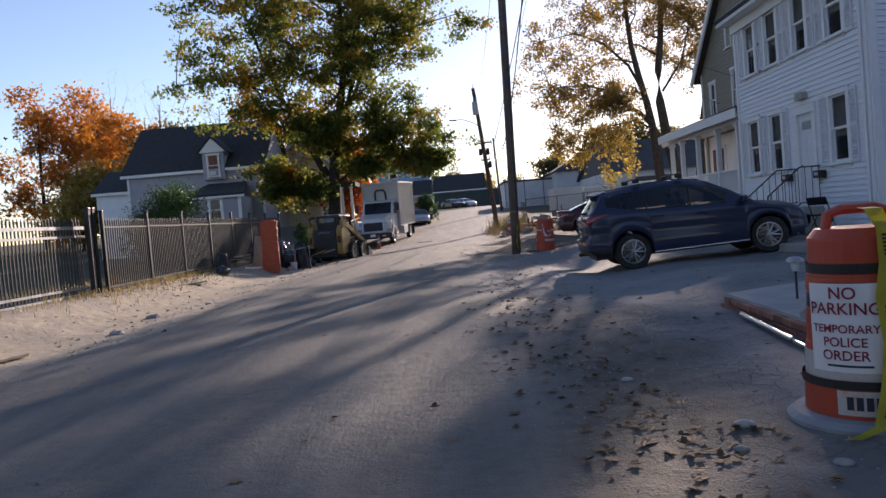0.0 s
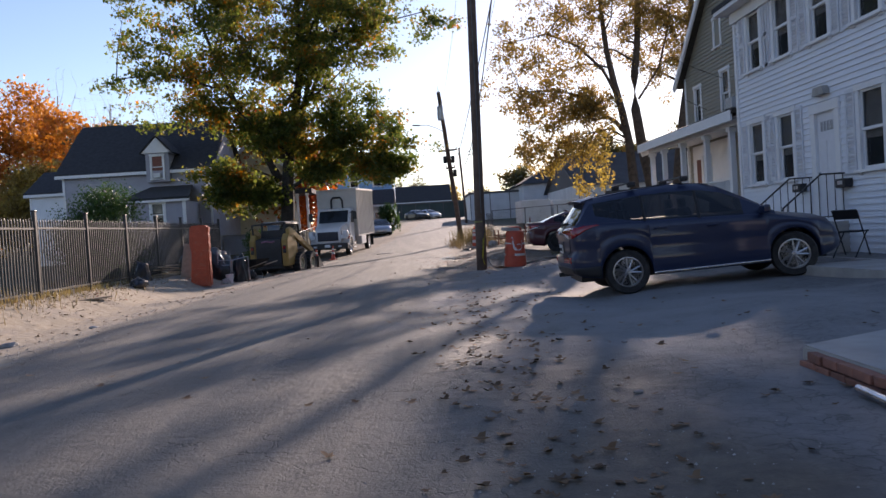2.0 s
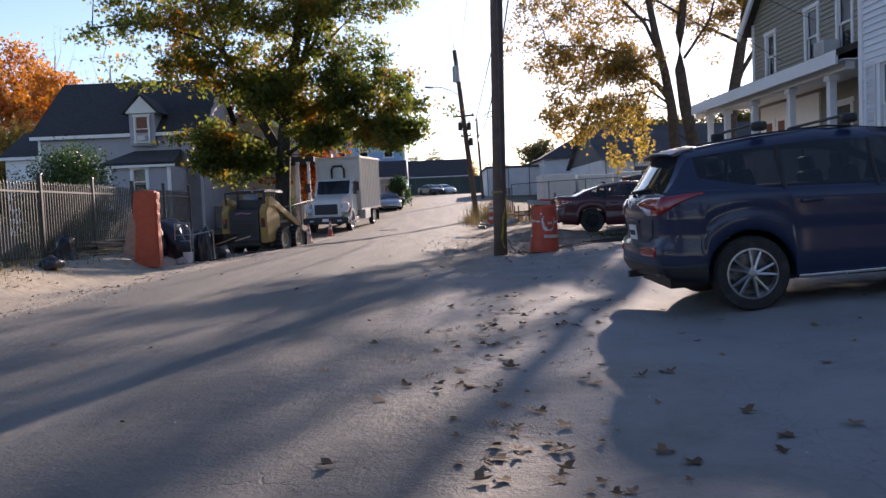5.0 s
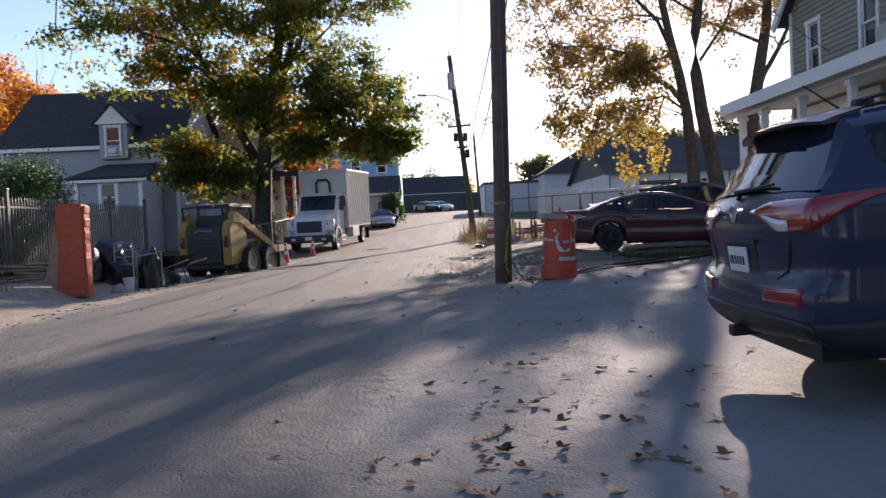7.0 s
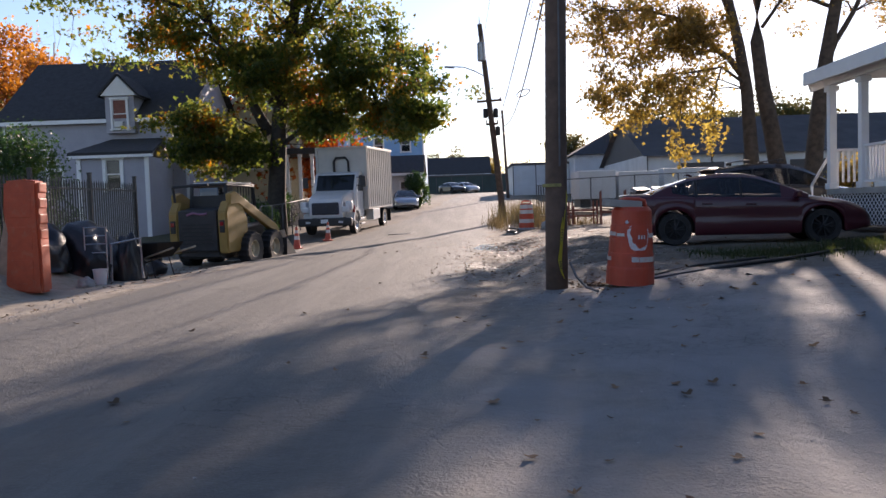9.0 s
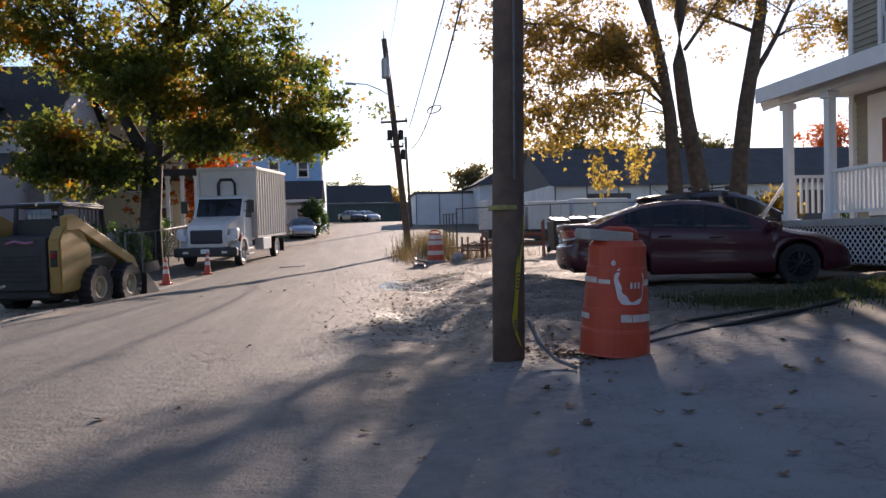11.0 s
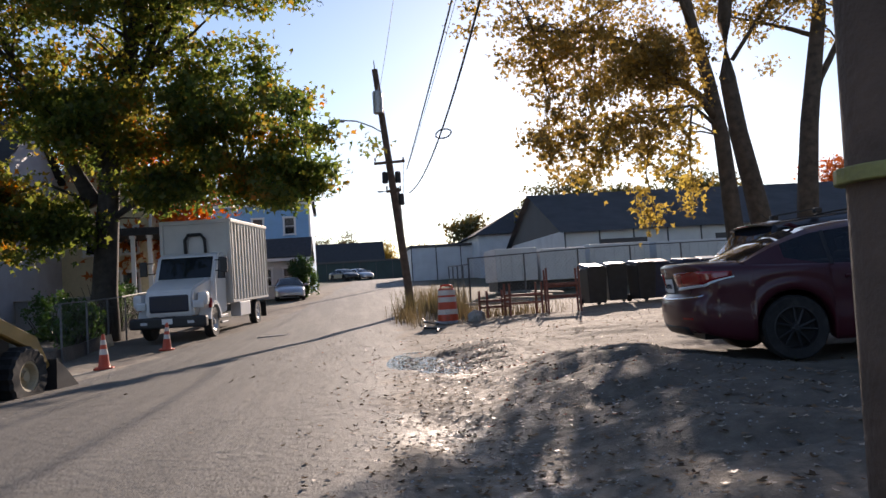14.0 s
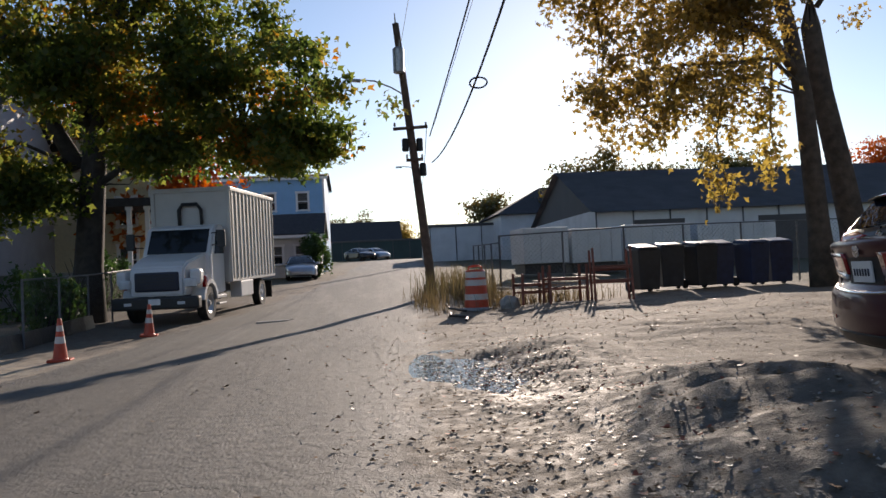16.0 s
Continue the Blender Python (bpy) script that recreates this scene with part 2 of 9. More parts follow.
LEAF_BROWN = leaf_mat("browning leaves", [(0.075, 0.058, 0.026), (0.13, 0.096, 0.036), (0.20, 0.14, 0.043), (0.27, 0.18, 0.052)], 0.55)
LEAF_ORANGE = leaf_mat("orange leaves", [(0.18, 0.075, 0.024), (0.31, 0.135, 0.034), (0.40, 0.19, 0.048)], 0.45)
LEAF_RED = leaf_mat("red leaves", [(0.20, 0.045, 0.015), (0.30, 0.075, 0.02), (0.36, 0.11, 0.02)], 0.4)
LEAF_GREEN = leaf_mat("green shrub leaves", [(0.02, 0.045, 0.012), (0.035, 0.07, 0.018), (0.06, 0.09, 0.02)], 0.35)
LEAF_FAR = leaf_mat("dull green far leaves", [(0.05, 0.06, 0.02), (0.09, 0.08, 0.025), (0.16, 0.09, 0.025)], 0.3)


# ---------- mesh helpers ----------
def mesh_of(name, bm, material, smooth=False):
    me = bpy.data.meshes.new(name)
    bm.to_mesh(me)
    bm.free()
    me.materials.append(material)
    if smooth:
        me.shade_smooth()
    return me


def part(name, bm, material, parent=None, label="", m=None, smooth=False):
    """Links a bmesh (or a ready mesh) as one object under a thing or a part."""
    me = bm if isinstance(bm, bpy.types.Mesh) else mesh_of(name, bm, material, smooth)
    ob = new(name, me)
    if parent:
        ob.parent = parent
    if m is not None:
        ob.matrix_basis = m
    if label:
        tagged(ob, label)
    return ob


def thing(name, m, label, category, group="", kind=""):
    ob = new(name)
    ob.empty_display_size = 0.2
    ob.matrix_basis = m
    return tagged(ob, label, category, group, kind)


def box(bm, c, s, m=None, bevel=0.0, taper=(1, 1)):
    """A box at c of size s; taper scales the top."""
    r = bmesh.ops.create_cube(bm, size=1.0)
    vs = r["verts"]
    for v in vs:
        k = taper if v.co.z > 0 else (1, 1)
        v.co = Vector((v.co.x * s[0] * k[0], v.co.y * s[1] * k[1], v.co.z * s[2]))
    if bevel:
        es = list({e for v in vs for e in v.link_edges})
        r2 = bmesh.ops.bevel(bm, geom=es, offset=bevel, segments=2, affect="EDGES", profile=0.6)
        vs = list({v for f in r2["faces"] for v in f.verts} | {v for v in vs if v.is_valid})
    t = Matrix.Translation(c) @ (m or Matrix())
    for v in vs:
        v.co = t @ v.co
    return vs


def cyl(bm, a, b, r0, r1=None, n=10, caps=True):
    a, b = Vector(a), Vector(b)
    r1 = r0 if r1 is None else r1
    d = (b - a)
    q = d.to_track_quat("Z", "Y")
    r = bmesh.ops.create_cone(bm, cap_ends=caps, segments=n, radius1=r0, radius2=max(r1, 1e-4), depth=d.length)
    for v in r["verts"]:
        v.co = (a + b) / 2 + q @ v.co
    return r["verts"]


def tube(bm, pts, r, n=8, caps=True):
    """A swept tube through points; r may be a list."""
    pts = [Vector(p) for p in pts]
    rs = r if isinstance(r, (list, tuple)) else [r] * len(pts)
    rings = []
    up = Vector((0, 0, 1))
    for i, p in enumerate(pts):
        d = (pts[min(i + 1, len(pts) - 1)] - pts[max(i - 1, 0)]).normalized()
        side = d.cross(up)
        if side.length < 0.05:
            side = d.cross(Vector((0, 1, 0)))
        side.normalize()
        o = side.cross(d).normalized()
        rings.append([bm.verts.new(p + (side * math.cos(2 * math.pi * k / n) + o * math.sin(2 * math.pi * k / n)) * rs[i]) for k in range(n)])
    for a, b in zip(rings, rings[1:]):
        for k in range(n):
            bm.faces.new((a[k], a[(k + 1) % n], b[(k + 1) % n], b[k]))
    if caps:
        bm.faces.new(rings[0][::-1])
        bm.faces.new(rings[-1])


def lathe(bm, profile, n=24, c=(0, 0, 0), squash=None):
    """A turned body round z; profile: (r, z) pairs from bottom to top."""
    rings = []
    for r, z in profile:
        rings.append([bm.verts.new((c[0] + r * math.cos(2 * math.pi * k / n), c[1] + r * math.sin(2 * math.pi * k / n), c[2] + z)) for k in range(n)])
    for a, b in zip(rings, rings[1:]):
        for k in range(n):
            bm.faces.new((a[k], a[(k + 1) % n], b[(k + 1) % n], b[k]))
    bm.faces.new(rings[0][::-1])
    bm.faces.new(rings[-1])


def prism(bm, outline, y0, y1):
    """An (x, z) outline pushed from y0 to y1."""
    a = [bm.verts.new((x, y0, z)) for x, z in outline]
    b = [bm.verts.new((x, y1, z)) for x, z in outline]
    n = len(outline)
    bm.faces.new(a)
    bm.faces.new(b[::-1])
    for k in range(n):
        bm.faces.new((a[k], b[k], b[(k + 1) % n], a[(k + 1) % n]))
    bmesh.ops.recalc_face_normals(bm, faces=bm.faces)


def fast_mesh(name, verts, faces, material, smooth=False):
    me = bpy.data.meshes.new(name)
    me.from_pydata(verts, [], faces)
    me.materials.append(material)
    if smooth:
        me.shade_smooth()
    return me


# ---------- ground ----------
def noise2(x, y, scale, seed=0):
    """Smooth value noise in 0..1 on numpy arrays."""
    x, y = np.asarray(x, float) * scale, np.asarray(y, float) * scale
    xi, yi = np.floor(x).astype(np.int64), np.floor(y).astype(np.int64)
    fx, fy = x - xi, y - yi
    fx, fy = fx * fx * (3 - 2 * fx), fy * fy * (3 - 2 * fy)

    def h(a, b):
        v = (a * 374761393 + b * 668265263 + seed * 974634777) & 0x7FFFFFFF
        v = ((v ^ (v >> 13)) * 1274126177) & 0x7FFFFFFF
        return ((v ^ (v >> 16)) & 0xFFFF) / 65535.0
    return (h(xi, yi) * (1 - fx) + h(xi + 1, yi) * fx) * (1 - fy) + (h(xi, yi + 1) * (1 - fx) + h(xi + 1, yi + 1) * fx) * fy


def fbm(x, y, scale, octaves=4, seed=0):
    s, a, t = 0.0, 0.5, 0.0
    for k in range(octaves):
        s = s + a * noise2(x, y, scale * 2 ** k, seed + k)
        t += a
        a *= 0.5
    return s / t


def sstep(a, b, x):
    t = np.clip((np.asarray(x, float) - a) / (b - a), 0, 1)
    return t * t * (3 - 2 * t)


def road_mid(y):
    return np.interp(y, [-200, 0, 25, 38, 47, 73, 110, 150, 400], [-1.9, -1.8, -1.6, -0.9, -0.3, 2.2, 4.6, 7.0, 22.0])


def road_half(y):
    return np.interp(y, [-200, 0, 30, 45, 110], [2.65, 2.6, 2.5, 2.7, 2.7])


def ground_base(x, y):
    """The smooth lie of the land."""
    x, y = np.asarray(x, float), np.asarray(y, float)
    z = np.interp(y, [-300, 38, 44, 49, 60, 73, 95, 115, 150, 900], [0, 0, 0.04, 0.14, 0.5, 1.05, 2.05, 2.85, 3.5, 4.0])
    r = x - road_mid(y)
    near = 1 - sstep(44, 60, y)
    z = z + near * (0.04 * sstep(2.8, 4.2, r) + 0.14 * sstep(4.2, 6.5, r) + 0.12 * sstep(7.5, 10.0, r)) - near * 0.13 * sstep(2.2, 4.2, -r) \
        + 0.42 * sstep(4.4, 5.7, -r) * (1 - sstep(29.0, 33.0, y))
    return z


def ground_z(x, y):
    return float(ground_base(x, y))


def axis_lines(dense0, dense1, step, out):
    core = list(np.arange(dense0, dense1 + 1e-6, step))
    lo, hi, k = [], [], step
    a, b = core[0], core[-1]
    while a > -out:
        k *= 1.16
        a -= k
        lo.append(a)
    k = step
    while b < out:
        k *= 1.12
        b += k
        hi.append(b)
    return np.array(lo[::-1] + core + hi)


GX, GY = axis_lines(-8.0, 9.0, 0.11, 500), axis_lines(-3.0, 42.0, 0.11, 900)
XX, YY = np.meshgrid(GX, GY)
RR = XX - road_mid(YY)
HW = road_half(YY)
edge_n = fbm(XX, YY, 0.7, 4, 3) - 0.5
road_mask = 1 - sstep(-0.12, 0.35, np.abs(RR) - HW + edge_n * 1.2)
drive_mask = sstep(1.6, 2.6, XX + edge_n * 1.6) * (1 - sstep(25.0, 26.2, YY + edge_n * 1.5)) * sstep(-40, -30, YY)
grass_mask = sstep(4.4, 5.6, XX + edge_n * 2) * sstep(26.6, 27.6, YY + edge_n) * (1 - sstep(29.2, 30.2, YY + edge_n * 1.5)) \
    + sstep(9.6, 10.4, -XX + edge_n * 3) * (1 - sstep(200, 240, YY)) + sstep(13.5, 15, XX + edge_n * 3) + sstep(55, 62, YY) * sstep(HW + 1.5, HW + 3, np.abs(RR))
grass_mask = np.clip(grass_mask, 0, 1)
sand_mask = sstep(2.5, 3.0, -RR + edge_n * 0.8) * (1 - sstep(5.6, 6.6, -RR + edge_n)) * (1 - sstep(40, 44, YY))
pud = np.maximum(1 - sstep(0.6, 1.15, np.hypot((XX - 2.3) / 0.55, (YY - 35.3) / 2.2) + edge_n * 1.1),
                 0.7 * (1 - sstep(0.4, 1.2, np.hypot((XX - 1.72) / 0.45, (YY - 28.8) / 1.6) + edge_n * 2.2)))
mound = 0.30 * np.exp(-((XX - 3.6) / 0.95) ** 2 - ((YY - 30.6) / 3.0) ** 2) + 0.13 * np.exp(-((XX - 2.7) / 0.6) ** 2 - ((YY - 26.6) / 0.7) ** 2) \
    + 0.20 * np.exp(-((XX - 3.4) / 0.8) ** 2 - ((YY - 36.5) / 1.6) ** 2)
rough = 1 - np.clip(road_mask + 0.85 * drive_mask, 0, 1)
furrow = sstep(2.5, 3.2, XX + edge_n) * (1 - sstep(6.5, 8.5, XX)) * sstep(26.2, 27.4, YY) * (1 - sstep(36, 40, YY)) * sstep(0.35, 0.6, fbm(XX, YY, 0.5, 2, 41))
furrow = furrow * (np.abs(np.sin(3.3 * (YY + 0.35 * XX + 1.4 * fbm(XX, YY, 0.45, 3, 43)))) - 0.5) * 0.085
left_mask = sstep(2.7, 3.3, -RR + edge_n * 0.8) * (1 - sstep(7.5, 9.0, -RR)) * sstep(37, 40, YY) * (1 - sstep(60, 66, YY))
# dark soil on verge and strip; on the mound shade is mixed in
earth_shade_mask = left_mask + np.exp(-((XX - 1.7 + edge_n) / 1.0) ** 4) * (1 - sstep(10.5, 13.5, YY + edge_n * 2)) + np.exp(-((XX - 4.3 + edge_n) / 2.2) ** 4 - ((YY - 31.5 + edge_n * 2) / 6.5) ** 4)
ZZ = ground_base(XX, YY) + furrow + np.clip(earth_shade_mask, 0, 1) * (fbm(XX, YY, 2.4, 3, 47) - 0.5) * 0.07 + pud * (fbm(XX, YY, 2.6, 3, 37) - 0.5) * 0.10 + rough * (1 - pud) * ((fbm(XX, YY, 0.9, 3, 11) - 0.5) * 0.09 + (fbm(XX, YY, 5.0, 2, 17) - 0.5) * 0.014) \
    + mound * (1 + 0.5 * (fbm(XX, YY, 2.2, 3, 23) - 0.5)) * (1 - 0.7 * sstep(26.0, 24.6, YY) * sstep(3.1, 3.6, XX)) + (fbm(XX, YY, 0.25, 2, 29) - 0.5) * 0.05 * (np.abs(YY) < 60) - 0.07 * pud
# the driveway lies lower under the parked cars
ZZ -= (0.165 - 0.021 * (XX - 3.9)) * sstep(2.0, 3.5, XX) * (1 - sstep(7.2, 8.6, XX)) * sstep(12.5, 15.4, YY) * (1 - sstep(18.3, 21.5, YY))
ZZ -= 0.112 * np.exp(-((XX - 8.35) / 1.3) ** 4 - ((YY - 31.1) / 1.6) ** 4)
nx, ny = len(GX), len(GY)
gv = np.stack([XX.ravel(), YY.ravel(), ZZ.ravel()], 1)
ii = np.arange(nx * ny).reshape(ny, nx)
gf = np.stack([ii[:-1, :-1].ravel(), ii[:-1, 1:].ravel(), ii[1:, 1:].ravel(), ii[1:, :-1].ravel()], 1)


def surface_z(x, y):
    """Height of the finished ground at a place."""
    i, j = int(np.clip(np.searchsorted(GX, x) - 1, 0, nx - 2)), int(np.clip(np.searchsorted(GY, y) - 1, 0, ny - 2))
    fx, fy = (x - GX[i]) / (GX[i + 1] - GX[i]), (y - GY[j]) / (GY[j + 1] - GY[j])
    return float((ZZ[j, i] * (1 - fx) + ZZ[j, i + 1] * fx) * (1 - fy) + (ZZ[j + 1, i] * (1 - fx) + ZZ[j + 1, i + 1] * fx) * fy)


def ground_material():
    m = bpy.data.materials.new("street ground")
    m.use_nodes = True
    nt = m.node_tree
    L = nt.links.new
    b = nt.nodes["Principled BSDF"]
    tc = nt.nodes.new("ShaderNodeTexCoord")

    def tex(scale, detail=6, rough=0.6, stretch=None):
        n = nt.nodes.new("ShaderNodeTexNoise")
        n.inputs["Scale"].default_value, n.inputs["Detail"].default_value, n.inputs["Roughness"].default_value = scale, detail, rough
        if stretch:
            mp = nt.nodes.new("ShaderNodeMapping")
            mp.inputs["Scale"].default_value = stretch
            L(tc.outputs["Object"], mp.inputs[0])
            L(mp.outputs[0], n.inputs["Vector"])
        else:
            L(tc.outputs["Object"], n.inputs["Vector"])
        return n.outputs[0]

    def rng(src, a, c, lo=0.0, hi=1.0):
        r = nt.nodes.new("ShaderNodeMapRange")
        r.inputs[1].default_value, r.inputs[2].default_value, r.inputs[3].default_value, r.inputs[4].default_value = a, c, lo, hi
        L(src, r.inputs[0])
        return r.outputs[0]

    def mixc(f, a, c):
        x = nt.nodes.new("ShaderNodeMix")
        x.data_type = "RGBA"
        for sock, v in ((x.inputs[0], f), (x.inputs[6], a), (x.inputs[7], c)):
            if isinstance(v, tuple):
                sock.default_value = (*v, 1)
            elif isinstance(v, float):
                sock.default_value = v
            else:
                L(v, sock)
        return x.outputs[2]

    def attr(name):
        a = nt.nodes.new("ShaderNodeAttribute")
        a.attribute_name = name
        return a.outputs["Fac"]

    def mul(a, c):
        x = nt.nodes.new("ShaderNodeMath")
        x.operation = "MULTIPLY"
        for k, v in enumerate((a, c)):
            if isinstance(v, float):
                x.inputs[k].default_value = v
            else:
                L(v, x.inputs[k])
        return x.outputs[0]
    fine, mid, big = tex(55, 4), tex(7, 6), tex(0.8, 5)
    streak = tex(1.0, 5, 0.65, (1.6, 0.12, 1))
    vor = nt.nodes.new("ShaderNodeTexVoronoi")
    vor.feature = "DISTANCE_TO_EDGE"
    vor.inputs["Scale"].default_value = 2.6
    warp = nt.nodes.new("ShaderNodeVectorMath")
    warp.operation = "MULTIPLY_ADD"
    wn_ = nt.nodes.new("ShaderNodeTexNoise")
    wn_.inputs["Scale"].default_value, wn_.inputs["Detail"].default_value = 3.0, 5
    L(tc.outputs["Object"], wn_.inputs["Vector"])
    L(wn_.outputs[1], warp.inputs[0])
    warp.inputs[1].default_value = (0.5, 0.5, 0.5)
    L(tc.outputs["Object"], warp.inputs[2])
    L(warp.outputs[0], vor.inputs["Vector"])
    crack = mul(rng(vor.outputs["Distance"], 0.0, 0.018, 1.0, 0.0), rng(big, 0.52, 0.64))
    asph = mixc(rng(mid, 0.3, 0.7), (0.096, 0.090, 0.079), (0.134, 0.126, 0.109))
    asph = mixc(mul(rng(streak, 0.46, 0.66), 0.75), asph, (0.188, 0.174, 0.148))
    asph = mixc(mul(rng(fine, 0.55, 0.75), 0.45), asph, (0.215, 0.205, 0.19))
    asph = mixc(mul(crack, 0.6), asph, (0.035, 0.033, 0.03))
    old = mixc(rng(mid, 0.3, 0.7), (0.125, 0.121, 0.118), (0.19, 0.185, 0.18))
    old = mixc(mul(rng(big, 0.46, 0.64), 0.7), old, (0.24, 0.23, 0.22))
    vor2 = nt.nodes.new("ShaderNodeTexVoronoi")
    vor2.feature = "DISTANCE_TO_EDGE"
    vor2.inputs["Scale"].default_value = 6.5
    L(warp.outputs[0], vor2.inputs["Vector"])
    craze = mul(rng(vor2.outputs["Distance"], 0.0, 0.05, 1.0, 0.0), rng(big, 0.62, 0.42))
    old = mixc(mul(craze, 0.85), old, (0.025, 0.025, 0.025))
    old = mixc(mul(rng(fine, 0.52, 0.75), 0.4), old, (0.24, 0.23, 0.22))
    dirt = mixc(rng(mid, 0.32, 0.7), (0.118, 0.094, 0.067), (0.225, 0.182, 0.132))
    dirt = mixc(mul(rng(fine, 0.5, 0.72), 0.5), dirt, (0.28, 0.235, 0.18))
    dirt = mixc(mul(rng(big, 0.5, 0.66), 0.6), dirt, (0.085, 0.072, 0.06))
    # dark earth colour that also carries the shade lying on the mound
    dirt = mixc(mul(attr("earth_shade"), rng(mid, 0.25, 0.65, 0.9, 0.5)), dirt, (0.09, 0.076, 0.061))
    sand = mixc(rng(mid, 0.3, 0.7), (0.30, 0.245, 0.175), (0.44, 0.375, 0.285))
    sand = mixc(mul(rng(big, 0.5, 0.62), 0.5), sand, (0.23, 0.21, 0.19))
    grass = mixc(rng(mid, 0.3, 0.7), (0.03, 0.036, 0.014), (0.08, 0.072, 0.034))
    col = mixc(attr("sand"), dirt, sand)
    col = mixc(attr("drive"), col, old)
    col = mixc(mul(attr("dust"), rng(big, 0.3, 0.62, 0.45, 1.0)), col, (0.235, 0.233, 0.232))
    col = mixc(attr("grass"), col, grass)
    col = mixc(mul(attr("road"), rng(attr("dust"), 0.0, 1.0, 1.0, 0.35)), col, asph)
    wet = attr("wet")
    speck = rng(tex(22, 3), 0.46, 0.60, 0.15, 1.0)
    wet = mul(wet, speck)
    col = mixc(wet, col, (0.03, 0.026, 0.022))
    L(col, b.inputs["Base Color"])
    damp = mul(attr("damp"), rng(mid, 0.42, 0.6))
    ro = nt.nodes.new("ShaderNodeMix")
    L(wet, ro.inputs[0])
    sheen = mul(attr("road"), rng(mid, 0.3, 0.7, 0.17, 0.10))
    dry = nt.nodes.new("ShaderNodeMath")
    dry.operation = "SUBTRACT"
    L(rng(damp, 0.0, 1.0, 0.90, 0.66), dry.inputs[0])
    L(sheen, dry.inputs[1])
    L(dry.outputs[0], ro.inputs[2])
    ro.inputs[3].default_value = 0.22
    L(ro.outputs[0], b.inputs["Roughness"])
    bp = nt.nodes.new("ShaderNodeBump")
    L(rng(wet, 0.0, 0.8, 0.65, 0.45), bp.inputs["Strength"])
    bp.inputs["Distance"].default_value = 0.03
    hs = nt.nodes.new("ShaderNodeMath")
    hs.operation = "ADD"
    L(mul(fine, 0.5), hs.inputs[0])
    L(mid, hs.inputs[1])
    h2 = nt.nodes.new("ShaderNodeMath")
    h2.operation = "SUBTRACT"
    L(hs.outputs[0], h2.inputs[0])
    both = nt.nodes.new("ShaderNodeMath")
    both.operation = "ADD"
    L(mul(crack, 0.5), both.inputs[0])
    L(mul(mul(craze, attr("drive")), rng(attr("dust"), 0.0, 1.0, 0.7, 0.15)), both.inputs[1])
    L(both.outputs[0], h2.inputs[1])
    L(h2.outputs[0], bp.inputs["Height"])
    L(bp.outputs[0], b.inputs["Normal"])
    return m


gme = bpy.data.meshes.new("ground")
gme.from_pydata(gv.tolist(), [], gf.tolist())
gme.materials.append(ground_material())
gme.shade_smooth()
dust_mask = np.exp(-((XX - 2.9 + edge_n * 3) / 2.9) ** 4 - ((YY - 16.4 + edge_n * 4) / 7.2) ** 4)
damp_mask = np.exp(-((XX - 2.3) / 1.5) ** 2 - ((YY - 32) / 6) ** 2)
for key, arr in (("road", road_mask), ("drive", drive_mask), ("grass", grass_mask), ("sand", sand_mask), ("wet", pud * 0.92), ("damp", damp_mask), ("earth_shade", earth_shade_mask), ("dust", dust_mask)):
    at_ = gme.attributes.new(key, "FLOAT", "POINT")
    at_.data.foreach_set("value", arr.ravel().astype(np.float32))
tagged(new("ground", gme), "dusty asphalt street with dirt shoulders and puddles", "ground", kind="structure")

# standing water in the hollow
water = bpy.data.materials.new("muddy puddle water")
water.use_nodes = True
wb_ = water.node_tree.nodes["Principled BSDF"]
wb_.inputs["Base Color"].default_value, wb_.inputs["Roughness"].default_value = (0.03, 0.027, 0.022, 1), 0.06
wr_, wq_ = water.node_tree.nodes.new("ShaderNodeTexNoise"), water.node_tree.nodes.new("ShaderNodeBump")
wr_.inputs["Scale"].default_value, wr_.inputs["Detail"].default_value = 16.0, 4
wc_ = water.node_tree.nodes.new("ShaderNodeTexCoord")
water.node_tree.links.new(wc_.outputs["Object"], wr_.inputs["Vector"])
wq_.inputs["Strength"].default_value, wq_.inputs["Distance"].default_value = 0.3, 0.03
water.node_tree.links.new(wr_.outputs[0], wq_.inputs["Height"])
water.node_tree.links.new(wq_.outputs[0], wb_.inputs["Normal"])
WATER = []
for cx_, cy_, ax_, ay_ in ((2.3, 35.3, 0.85, 2.9),):
    lo_ = np.hypot((XX - cx_) / ax_, (YY - cy_) / ay_) < 0.55
    level = float(np.median(ZZ[lo_])) + 0.022
    WATER.append((cx_, cy_, ax_, ay_, level))
    bm = bmesh.new()
    ring_ = [bm.verts.new((cx_ + ax_ * math.cos(t), cy_ + ay_ * math.sin(t), level)) for t in np.linspace(0, 2 * math.pi, 40, endpoint=False)]
    bm.faces.new(ring_)
    me_ = bpy.data.meshes.new("puddle")
    bm.to_mesh(me_)
    bm.free()
    me_.materials.append(water)
    tagged(new("water_puddle", me_), "shallow muddy puddle on the dirt shoulder", "puddle", kind="structure")


# ---------- trees ----------
def branch_path(rng, a, d, length, n, wander, lift):
    pts, p, d = [Vector(a)], Vector(a), Vector(d).normalized()
    for _ in range(n):
        d = (d + Vector((rng.uniform(-1, 1), rng.uniform(-1, 1), rng.uniform(-1, 1))) * wander + Vector((0, 0, lift))).normalized()
        p = p + d * (length / n)
        pts.append(p.copy())
    return pts


